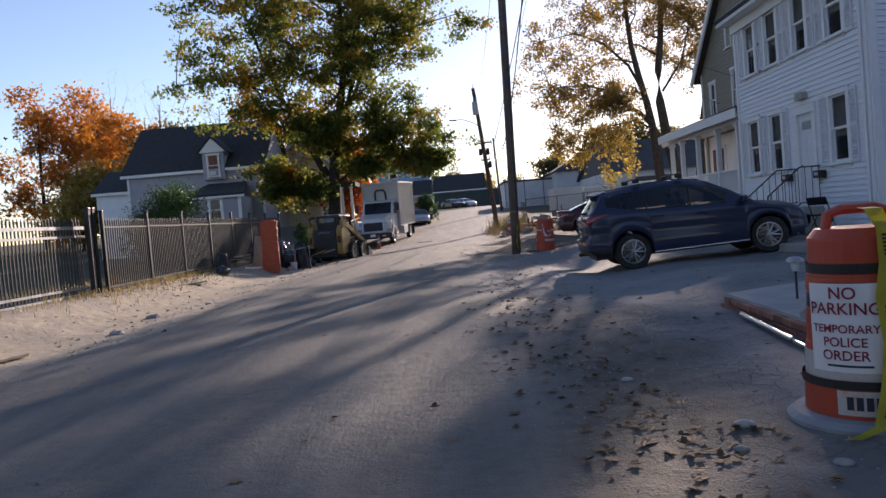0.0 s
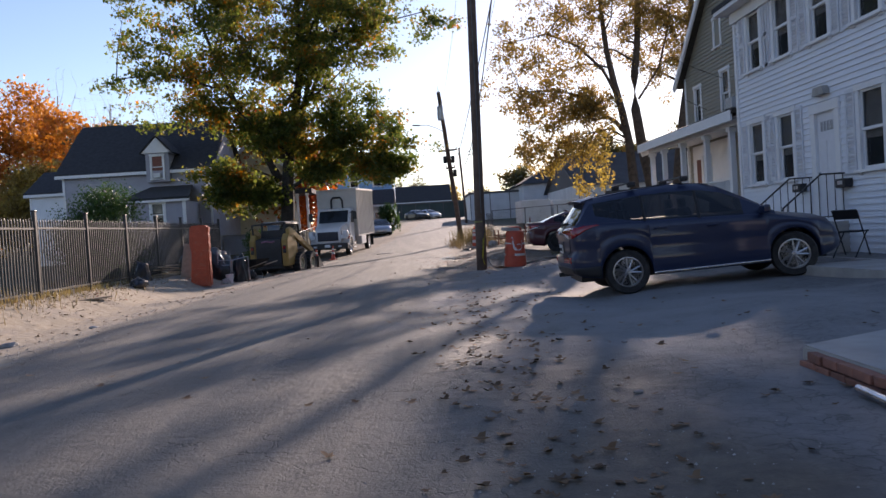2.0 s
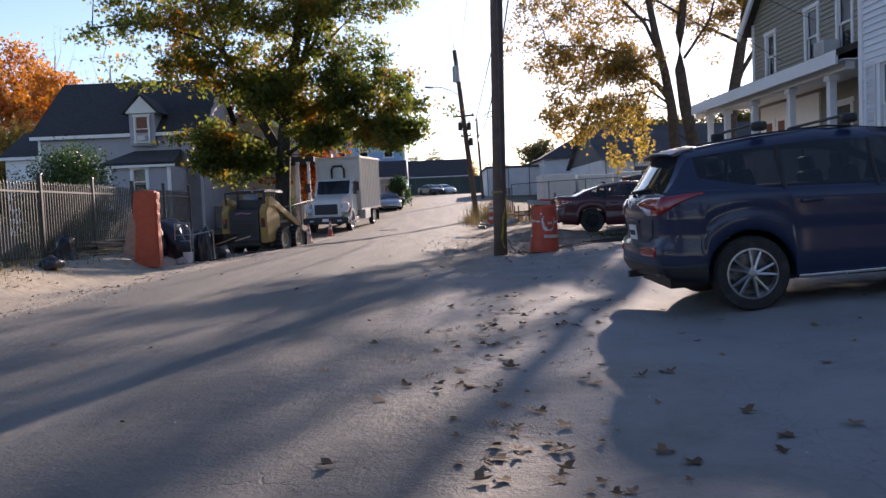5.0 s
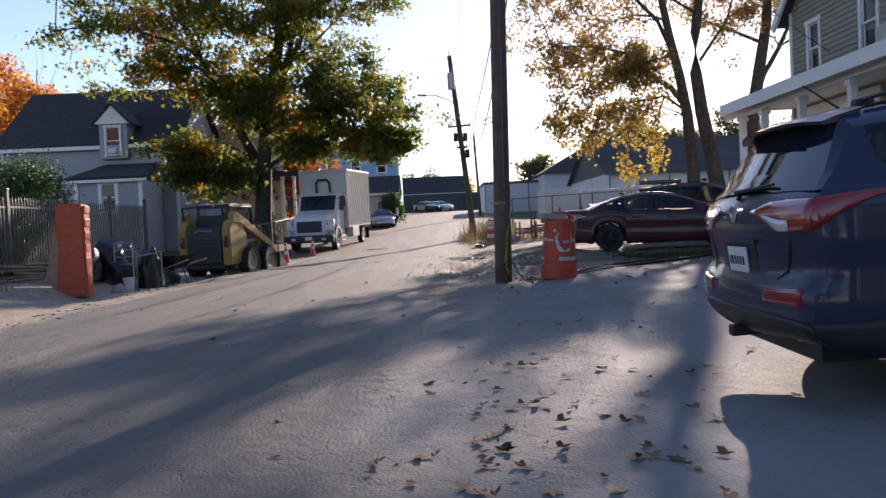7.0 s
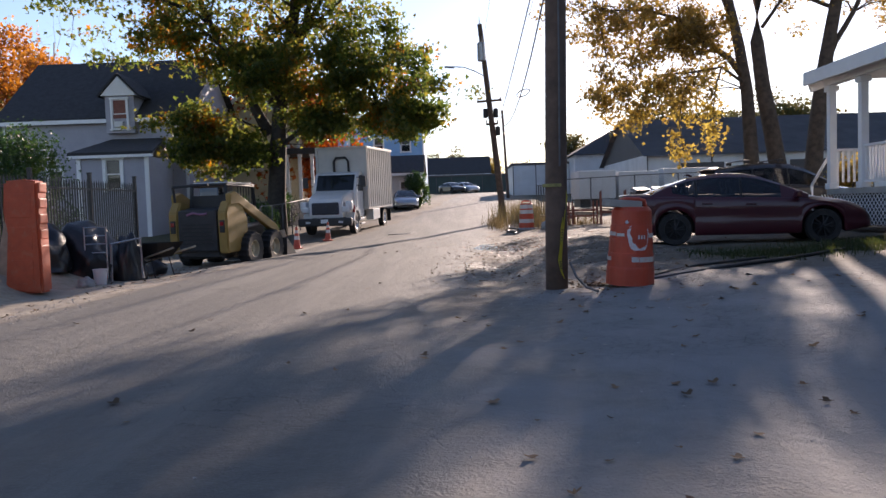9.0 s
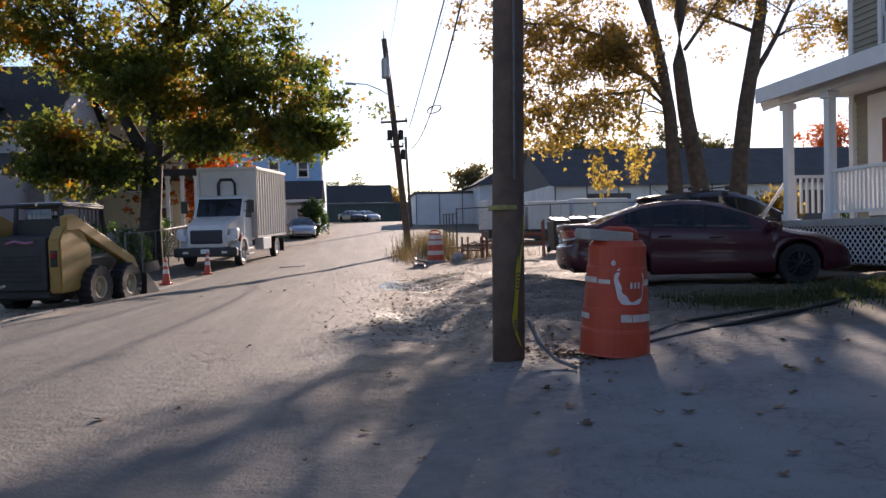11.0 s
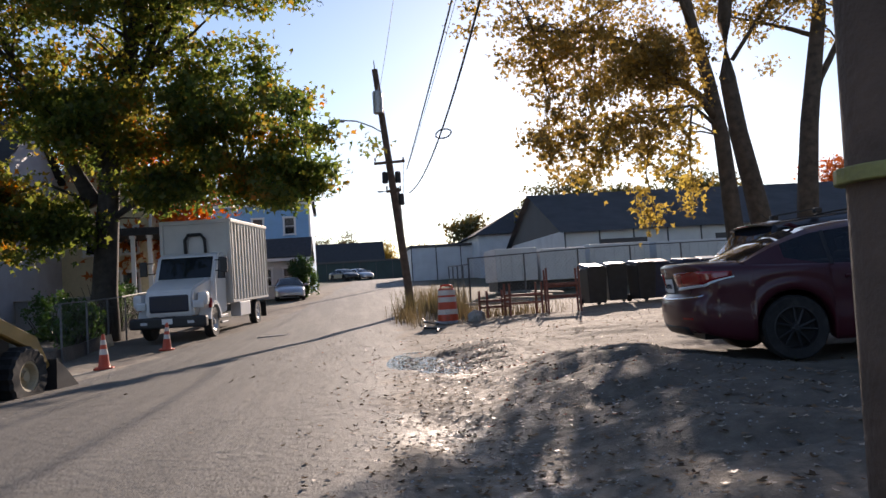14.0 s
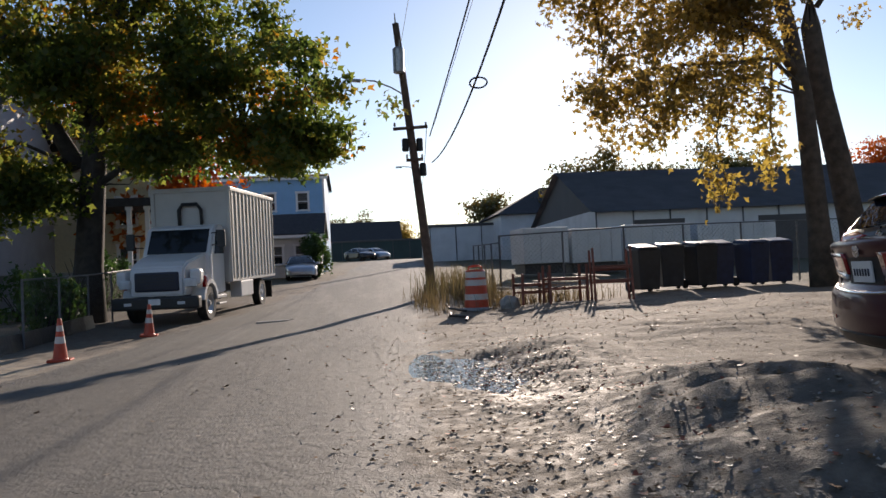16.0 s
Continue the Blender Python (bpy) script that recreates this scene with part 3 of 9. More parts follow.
def leaves_mesh(name, spots, material, size, seed, droop=0.3):
    """Leaf blades, each a folded lobe of its own; spots: (centre, spread, count)."""
    r = np.random.default_rng(seed)
    cs = []
    for c, sp, n in spots:
        q = r.normal(size=(n, 3)) * np.array(sp) * 0.55
        cs.append(np.array(c) + q)
    c = np.concatenate(cs)
    n = len(c)
    a = r.normal(size=(n, 3))
    a[:, 2] -= droop
    a /= np.linalg.norm(a, axis=1, keepdims=True)
    b = np.cross(a, r.normal(size=(n, 3)))
    b /= np.linalg.norm(b, axis=1, keepdims=True)
    up = np.cross(a, b)
    s = size * r.uniform(0.6, 1.35, (n, 1))
    v = np.stack([c, c + a * s * 0.42 + b * s * 0.56 + up * s * 0.16, c + a * s * 0.58 + b * s * 0.16, c + a * s * 1.12 + up * s * 0.1, c + a * s * 0.58 - b * s * 0.16, c + a * s * 0.42 - b * s * 0.56 + up * s * 0.16], 1).reshape(-1, 3)
    k = np.arange(n)[:, None] * 6
    f = np.concatenate([k + [0, 1, 2], k + [0, 2, 3], k + [0, 3, 4], k + [0, 4, 5]], 1).reshape(-1, 3)
    me = bpy.data.meshes.new(name)
    me.vertices.add(len(v))
    me.vertices.foreach_set("co", v.ravel())
    me.loops.add(f.size)
    me.loops.foreach_set("vertex_index", f.ravel().astype(np.int32))
    me.polygons.add(len(f))
    me.polygons.foreach_set("loop_start", np.arange(0, f.size, 3, dtype=np.int32))
    me.update(calc_edges=True)
    me.materials.append(material)
    return me


def tree(m, label, seed, stems, bark, leaf, leaf_size, per_tip, tip_spread, limb_from=0.35, limbs=9, limb_len=(3.5, 5.5), limb_lift=0.08,
         fill=1.0, extra=(), twigs=4, floor_z=2.5, masses=(), low=(), low_leaf=None, wander=0.16):
    """stems: (foot, lean, height, radius). Limbs fork from each stem, twigs from each limb, and leaf sprays sit on the twigs."""
    rng = random.Random(seed)
    root = thing("tree", m, label, "tree", "street trees")
    wood, spots, forks = bmesh.new(), [], []
    for foot, lean, height, rad, *bends in stems:
        pts = branch_path(rng, foot, (lean[0], lean[1], 1), height, 9, 0.06, 0.05)
        if bends:
            zs = [b[2] for b in bends]
            pts = [Vector([np.interp(foot[2] + (zs[-1] - foot[2]) * k / 9, zs, [b[i] for b in bends]) for i in range(3)]) for k in range(10)]
        forks += [p.copy() for p in pts[3:]]
        rs = [rad * (1.35 if i == 0 else 1.0) * (1 - 0.085 * i) for i in range(len(pts))]
        pts[0] = Vector(foot) - Vector((0, 0, 0.3))
        tube(wood, pts, rs, 10)
        for k in range(limbs):
            f = limb_from + (0.98 - limb_from) * (k + rng.random() * 0.7) / limbs
            i = min(int(f * 9), 8)
            base = pts[i].lerp(pts[i + 1], f * 9 - i)
            ang = rng.uniform(0, 2 * math.pi) if k % 3 else k * 2.4 + seed
            ln = rng.uniform(*limb_len) * (1.1 - 0.6 * max(0, f - 0.55))
            lp = branch_path(rng, base, (math.cos(ang), math.sin(ang), 0.35 + 0.5 * f), ln, 6, wander, limb_lift)
            r0 = rs[i] * 0.38
            tube(wood, lp, [r0 * (1 - 0.14 * j) for j in range(7)], 6)
            forks += [p.copy() for p in lp[2:]]
            for w in range(twigs):
                j = rng.randint(2, 6)
                tp = branch_path(rng, lp[j], (rng.uniform(-1, 1), rng.uniform(-1, 1), rng.uniform(-0.5, 0.6)), rng.uniform(1.0, 2.3), 4, 0.25, -0.05)
                tube(wood, tp, [r0 * 0.3 * (1 - 0.2 * q) for q in range(5)], 4)
                for q in (2, 4):
                    if rng.random() < fill and tp[q].z > floor_z:
                        spots.append((tp[q], tip_spread, int(per_tip * rng.uniform(0.5, 1.5))))
            if lp[6].z > floor_z and rng.random() < fill:
                spots.append((lp[6], tip_spread, int(per_tip * rng.uniform(0.6, 1.5))))
        if pts[9].z > floor_z and fill > 0.3:
            spots.append((pts[9], tip_spread, per_tip))
    for path, r0, n in extra:
        tube(wood, path, [r0 * (1 - 0.8 * i / (len(path) - 1)) for i in range(len(path))], 6)
        forks += [Vector(p) for p in path]
        for p in path[len(path) // 2:]:
            spots.append((Vector(p) - Vector((0, 0, 0.2)), tip_spread, n))
    for c, r, n, per in masses:
        for k in range(n):
            u = Vector((rng.gauss(0, 1), rng.gauss(0, 1), rng.gauss(0, 1))).normalized()
            u = u * (rng.random() ** 0.4) * (0.95 + 0.75 * noise.noise(u * 1.8 + Vector((seed * 1.7, n, 0))))
            p = Vector((c[0] + u.x * r[0], c[1] + u.y * r[1], c[2] + u.z * r[2]))
            spots.append((p, tip_spread, int(per * rng.uniform(0.5, 1.5))))
            if k % 9 == 0:
                a = min(forks, key=lambda q: (q - p).length + (1.5 if q.z > p.z else 0))
                mid_ = a.lerp(p, 0.5) + Vector((rng.uniform(-0.5, 0.5), rng.uniform(-0.5, 0.5), rng.uniform(-0.2, 0.6)))
                tube(wood, [a, a.lerp(mid_, 0.5) + Vector((0, 0, 0.12)), mid_, mid_.lerp(p, 0.5) + Vector((0, 0, 0.08)), p], [0.034, 0.028, 0.020, 0.013, 0.006], 5)
    if low:
        tips = []
        for path, r0, n in low:
            tube(wood, path, [r0 * (1 - 0.8 * i / (len(path) - 1)) for i in range(len(path))], 6)
            for a, b in zip(path[1:], path[2:]):
                for k in range(7):
                    p = Vector(a).lerp(Vector(b), (k + rng.random()) / 7) + Vector((rng.uniform(-0.35, 0.35), rng.uniform(-0.35, 0.35), rng.uniform(-0.5, 0.1)))
                    tips.append((p, (0.32, 0.32, 0.30), int(n * rng.uniform(0.5, 1.5))))
        part("hanging_branch_leaves", leaves_mesh("hanging_branch_leaves", tips, low_leaf, leaf_size * 1.1, seed + 1, 0.8), low_leaf, root, "yellow leaves on a drooping branch")
    part("trunk", wood, bark, root, smooth=True)
    if spots:
        part("crown", leaves_mesh("crown", spots, leaf, leaf_size, seed), leaf, root)
    return root


def shrub(m, label, seed, size, leaf, n=60, per=60, leaf_size=0.12, name="bush"):
    rng = random.Random(seed)
    root = thing(name, m, label, "bush")
    wood, spots = bmesh.new(), []
    for k in range(9):
        a = k * 2.4
        pts = branch_path(rng, (0.1 * math.cos(a), 0.1 * math.sin(a), -0.1), (0.5 * math.cos(a), 0.5 * math.sin(a), 1), size[2] * 0.85, 4, 0.15, 0.05)
        tube(wood, pts, [0.035 * (1 - 0.2 * j) for j in range(5)], 5)
    for _ in range(n):
        u = Vector((rng.gauss(0, 0.36), rng.gauss(0, 0.36), rng.uniform(0.12, 1.0)))
        k = 1.0 - 0.45 * max(0, u.z - 0.5)
        spots.append(((u.x * size[0] * k, u.y * size[1] * k, u.z * size[2]), (size[0] * 0.16, size[1] * 0.16, size[2] * 0.14), per))
    part("stems", wood, M["bark_dark"], root)
    part("foliage", leaves_mesh("foliage", spots, leaf, leaf_size, seed), leaf, root)
    return root


# ---------- houses ----------
def boards_on(parent, width, height, openings, material, step=0.115, name="clapboard", z0=0.0, limit=300, roof=None):
    """Clapboards on a wall in the plane y=0 facing -y, cut round openings (x0, x1, z0, z1). roof(z): x range left by a gable."""
    bm = bmesh.new()
    a = [bm.verts.new(v) for v in ((0, -0.036, 0), (1, -0.036, 0), (1, -0.008, step), (0, -0.008, step), (0, -0.004, 0), (1, -0.004, 0))]
    bm.faces.new((a[0], a[1], a[2], a[3]))
    bm.faces.new((a[4], a[5], a[1], a[0]))
    unit = mesh_of(name, bm, material)
    rest_v, rest_f, made, z = [], [], 0, z0
    while z < height - 0.01:
        lo, hi = roof(z + step / 2) if roof else (0.0, width)
        cuts = sorted((max(lo, o[0]), min(hi, o[1])) for o in openings if o[2] < z + step * 0.6 and o[3] > z + step * 0.4)
        x = lo
        for c0, c1 in cuts + [(hi, hi)]:
            if c0 - x > 0.03:
                if made < limit:
                    ob = new(name, unit)
                    ob.parent = parent
                    ob.matrix_basis = Matrix.Translation((x, 0, z)) @ Matrix.Diagonal((c0 - x, 1, 1, 1))
                    made += 1
                else:
                    k = len(rest_v)
                    rest_v += [(x, -0.036, z), (c0, -0.036, z), (c0, -0.008, z + step), (x, -0.008, z + step), (x, -0.004, z), (c0, -0.004, z)]
                    rest_f += [(k, k + 1, k + 2, k + 3), (k + 4, k + 5, k + 1, k)]
            x = max(x, c1)
        z += step
    if rest_v:
        tagged(part("siding", fast_mesh("siding", rest_v, rest_f, material), material, parent), kind="stuff")


def wall_with_openings(width, z0, z1, openings, thick=0.14):
    """A wall in the plane y=0..thick with real openings."""
    bm = bmesh.new()
    xs = sorted({0.0, width, *[v for o in openings for v in o[:2]]})
    zs = sorted({z0, z1, *[v for o in openings for v in o[2:]]})
    for xa, xb in zip(xs, xs[1:]):
        for za, zb in zip(zs, zs[1:]):
            cx, cz = (xa + xb) / 2, (za + zb) / 2
            if any(o[0] < cx < o[1] and o[2] < cz < o[3] for o in openings):
                continue
            box(bm, (cx, thick / 2, cz), (xb - xa, thick, zb - za))
    bmesh.ops.remove_doubles(bm, verts=bm.verts, dist=1e-4)
    return bm


def sash_window(parent, x0, x1, z0, z1, trim, curtain=True, casing=0.11, grids=0, name="window"):
    """Double-hung window in a wall facing -y: casing and sill, two sashes, two panes, drawn blind."""
    bm = bmesh.new()
    w, h, cx, cz = x1 - x0, z1 - z0, (x0 + x1) / 2, (z0 + z1) / 2
    for s in (-1, 1):
        box(bm, (cx + s * (w / 2 + casing / 2 - 0.01), -0.022, cz), (casing, 0.045, h + 2 * casing), bevel=0.006)
    box(bm, (cx, -0.027, z1 + casing / 2 - 0.01), (w + 2 * casing + 0.06, 0.055, casing), bevel=0.008)
    fr = part(name, bm, trim, parent)
    bm = bmesh.new()
    box(bm, (cx, -0.05, z0 - 0.04), (w + 2 * casing + 0.08, 0.11, 0.055), bevel=0.01)
    part("sill", bm, trim, fr)
    for k, (a, b, y) in enumerate(((z0, cz + 0.02, 0.05), (cz - 0.02, z1, 0.02))):
        bm = bmesh.new()
        t = 0.05
        for s in (-1, 1):
            box(bm, (cx + s * (w / 2 - t / 2), y, (a + b) / 2), (t, 0.035, b - a))
        for zz in (a + t / 2, b - t / 2):
            box(bm, (cx, y - 0.001, zz), (w - 2 * t, 0.035, t))
        for g in range(grids):
            box(bm, (x0 + w * (g + 1) / (grids + 1), y, (a + b) / 2), (0.02, 0.02, b - a - 0.02))
        part("sash", bm, trim, fr)
        bm = bmesh.new()
        box(bm, (cx, y + 0.004, (a + b) / 2), (w - 0.08, 0.006, b - a - 0.08))
        part("pane", bm, M["glass_dark"], fr)
    if curtain:
        bm = bmesh.new()
        box(bm, (cx, 0.085, z1 - h * 0.31), (w - 0.02, 0.012, h * 0.62))
        part("blind", bm, M["curtain"], fr)
    # near-black sheet in place of the room's shade behind the panes
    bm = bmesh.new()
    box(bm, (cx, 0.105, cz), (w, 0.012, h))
    part("dark_room", bm, M["shade_sheet"], fr)
    return fr


def shutter_pair(parent, x0, x1, z0, z1, casing=0.11, w=0.30):
    for s, x in ((-1, x0 - casing - w / 2 - 0.01), (1, x1 + casing + w / 2 + 0.01)):
        bm = bmesh.new()
        for e in (-1, 1):
            box(bm, (x + e * (w / 2 - 0.025), -0.040, (z0 + z1) / 2), (0.05, 0.03, z1 - z0 + 0.12), bevel=0.004)
        for zz in (z0 - 0.03, (z0 + z1) / 2, z1 + 0.03):
            box(bm, (x, -0.041, zz), (w - 0.1, 0.028, 0.07))
        n = int((z1 - z0) / 0.07)
        for k in range(n):
            z = z0 + (k + 0.5) * (z1 - z0) / n
            box(bm, (x, -0.036, z), (w - 0.1, 0.022, 0.055), pose(0, 0, 0, 28))
        part("shutter", bm, M["shutter"], parent)


def white_house():
    """Front wall faces the street; local x runs along the front, from the far corner to the near one."""
    L_, EAVE, D = 6.78, 6.30, 9.0
    x0w, y0w = 8.655, 22.725
    base = 0.50
    root = thing("white_house", pose(x0w, y0w, -0.26, 0, 0, -90), "two-storey white clapboard house with grey shutters and white door", "house")
    # u = y0w - y along the front
    wins_lo = [(0.645, 1.31), (2.04, 2.70), (5.14, 5.85)]
    wins_hi = [(22.85 - 22.12, 22.85 - 21.48), (22.85 - 20.80, 22.85 - 20.12), (22.85 - 19.25, 22.85 - 18.60), (22.85 - 17.70, 22.85 - 16.98)]
    door = (22.85 - 19.22, 22.85 - 18.50, 1.15, 3.28)
    ops = [(a, b, 2.08, 3.50) for a, b in wins_lo] + [(a, b, 4.74, 6.06) for a, b in wins_hi] + [door]
    front = part("front_wall", wall_with_openings(L_, base, EAVE, ops), M["siding_white"], root)
    for a, b in wins_lo:
        sash_window(root, a, b, 2.08, 3.50, M["trim_white"])
        shutter_pair(root, a, b, 2.08, 3.50)
    for a, b in wins_hi:
        sash_window(root, a, b, 4.74, 6.06, M["trim_white"])
        shutter_pair(root, a, b, 4.74, 6.06)
    bm = bmesh.new()
    dw, dc = door[1] - door[0], (door[0] + door[1]) / 2
    box(bm, (dc, 0.03, (door[2] + door[3]) / 2), (dw, 0.045, door[3] - door[2]))
    for k, (za, zb) in enumerate(((1.3, 1.95), (2.05, 2.75))):
        for s in (-1, 1):
            box(bm, (dc + s * dw * 0.23, 0.004, (za + zb) / 2), (dw * 0.34, 0.012, zb - za), bevel=0.005)
    d = part("front_door", bm, M["door_white"], root)
    for k in range(4):
        bm = bmesh.new()
        box(bm, (dc + (k - 1.5) * 0.12, 0.002, 3.02), (0.075, 0.014, 0.19))
        part("pane", bm, M["glass_dark"], d)
    bm = bmesh.new()
    bmesh.ops.create_icosphere(bm, subdivisions=2, radius=0.03, matrix=Matrix.Translation((door[0] + 0.08, -0.03, 2.1)))
    part("knob", bm, M["chrome"], d)
    bm = bmesh.new()
    for s in (-1, 1):
        box(bm, (dc + s * (dw / 2 + 0.08), -0.03, 2.22), (0.16, 0.06, 2.2), bevel=0.006)
    box(bm, (dc, -0.035, 3.39), (dw + 0.36, 0.07, 0.19), bevel=0.01)
    part("door_surround", bm, M["trim_white"], root)
    bm = bmesh.new()
    prism(bm, [(dc - 0.22, 3.62), (dc + 0.22, 3.62), (dc + 0.16, 3.78), (dc - 0.16, 3.78)], -0.16, -0.02)
    part("porch_lamp", bm, M["concrete"], root)
    # other walls
    bm = bmesh.new()
    box(bm, (L_ - 0.07, D / 2 + 0.07, (base + EAVE) / 2), (0.14, D - 0.14, EAVE - base))
    side = part("side_wall", bm, M["siding_white"], root)
    bm = bmesh.new()
    box(bm, (0.07, D / 2 + 0.07, (base + EAVE) / 2), (0.14, D - 0.14, EAVE - base))
    box(bm, (L_ / 2, D + 0.07, (base + EAVE) / 2), (L_, 0.14, EAVE - base))
    part("back_wall", bm, M["siding_white"], root)
    side_frame = new("side_cladding")
    side_frame.parent = root
    side_frame.matrix_basis = pose(L_ + 0.002, 0, 0, 0, 0, 90)
    for x in (0.06, L_ - 0.06):
        bm = bmesh.new()
        box(bm, (x, -0.024, (base + EAVE) / 2), (0.12, 0.048, EAVE - base), bevel=0.005)
        part("corner_board", bm, M["trim_white"], root)
    bm = bmesh.new()
    box(bm, (L_ + 0.03, 0.06, (base + EAVE) / 2), (0.05, 0.16, EAVE - base), bevel=0.005)
    part("corner_board", bm, M["trim_white"], root)
    bm = bmesh.new()
    box(bm, (L_ / 2, -0.05, EAVE - 0.12), (L_ + 0.1, 0.09, 0.26), bevel=0.01)
    box(bm, (L_ / 2, -0.20, EAVE + 0.06), (L_ + 0.5, 0.42, 0.10), bevel=0.01)
    part("fascia", bm, M["trim_white"], root)
    bm = bmesh.new()
    ridge = EAVE + 2.6
    for p in ((-0.42, EAVE + 0.10, D / 2, ridge), (D + 0.42, EAVE + 0.10, D / 2, ridge)):
        ya, za, yb, zb = p
        v = [bm.verts.new(c) for c in ((-0.3, ya, za), (L_ + 0.3, ya, za), (L_ + 0.3, yb, zb), (-0.3, yb, zb), (-0.3, ya, za + 0.12), (L_ + 0.3, ya, za + 0.12), (L_ + 0.3, yb, zb + 0.12), (-0.3, yb, zb + 0.12))]
        for f in ((0, 1, 2, 3), (7, 6, 5, 4), (0, 4, 5, 1), (1, 5, 6, 2), (2, 6, 7, 3), (3, 7, 4, 0)):
            bm.faces.new([v[i] for i in f])
    bmesh.ops.recalc_face_normals(bm, faces=bm.faces)
    part("roof", bm, M["roof_dark"], root)
    for x in (0.0, L_ - 0.14):
        bm = bmesh.new()
        a = [bm.verts.new((x + dx, y, z)) for dx in (0, 0.14) for y, z in ((0, EAVE), (D, EAVE), (D / 2, ridge))]
        for f in ((0, 1, 2), (5, 4, 3), (0, 3, 4, 1), (1, 4, 5, 2), (2, 5, 3, 0)):
            bm.faces.new([a[i] for i in f])
        bmesh.ops.recalc_face_normals(bm, faces=bm.faces)
        part("gable_wall", bm, M["siding_white"], root)
    bm = bmesh.new()
    tube(bm, [(L_ - 0.16, -0.09, EAVE), (L_ - 0.16, -0.07, 0.5), (L_ - 0.16, -0.25, 0.4)], 0.035, 8)
    part("downspout", bm, M["trim_white"], root)
    bm = bmesh.new()
    box(bm, (L_ / 2, D / 2, 0.28), (L_ - 0.08, D - 0.08, 0.5))
    part("foundation", bm, M["concrete"], root)
    # steps before the door
    bm = bmesh.new()
    for k in range(3):
        box(bm, (dc, -0.35 - 0.28 * (2 - k) - 0.14, 0.35 + 0.13 + 0.2 * k), (1.3, 0.30, 0.26 + 0.0 * k), bevel=0.015)
    box(bm, (dc, -0.25, 0.75), (1.3, 0.48, 0.8), bevel=0.015)
    part("front_steps", bm, M["concrete"], root)
    for s in (-1, 1):
        bm = bmesh.new()
        x = dc + s * 0.6
        top = [(x, -0.04, 2.05), (x, -0.5, 2.05), (x, -1.25, 1.45), (x, -1.3, 0.45)]
        tube(bm, top, 0.018, 6)
        tube(bm, [(x, -0.04, 1.25), (x, -0.5, 1.25), (x, -1.25, 0.7)], 0.012, 6)
        rail_ = part("railing", bm, M["black_iron"], root)
        for k in range(8):
            y = -0.08 - 0.155 * k
            zt = 2.05 if y > -0.5 else 2.05 - (-0.5 - y) * 0.8
            zb = 1.22 if y > -0.5 else 1.22 - (-0.5 - y) * 0.73
            bm = bmesh.new()
            cyl(bm, (x, y, zb), (x, y, zt), 0.008, n=5)
            part("baluster", bm, M["black_iron"], rail_)
    for x in (door[0] - 0.62, door[1] + 0.32):
        bm = bmesh.new()
        box(bm, (x, -0.10, 1.86), (0.34, 0.16, 0.17), bevel=0.02)
        mb = part("mailbox", bm, M["black_plastic"], root)
        bm = bmesh.new()
        box(bm, (x, -0.185, 1.87), (0.16, 0.008, 0.07))
        part("label_bar", bm, M["reflective"], mb)
    boards_on(front, L_ - 0.13, EAVE - 0.25, [(a - 0.11, b + 0.11, c - 0.08, e + 0.1) for a, b, c, e in ops[:-1]] + [(door[0] - 0.16, door[1] + 0.16, 0, 3.48)], M["siding_white"], z0=base + 0.02)
    boards_on(side_frame, D, EAVE, [], M["siding_white"], z0=base + 0.02, limit=0)
    return root


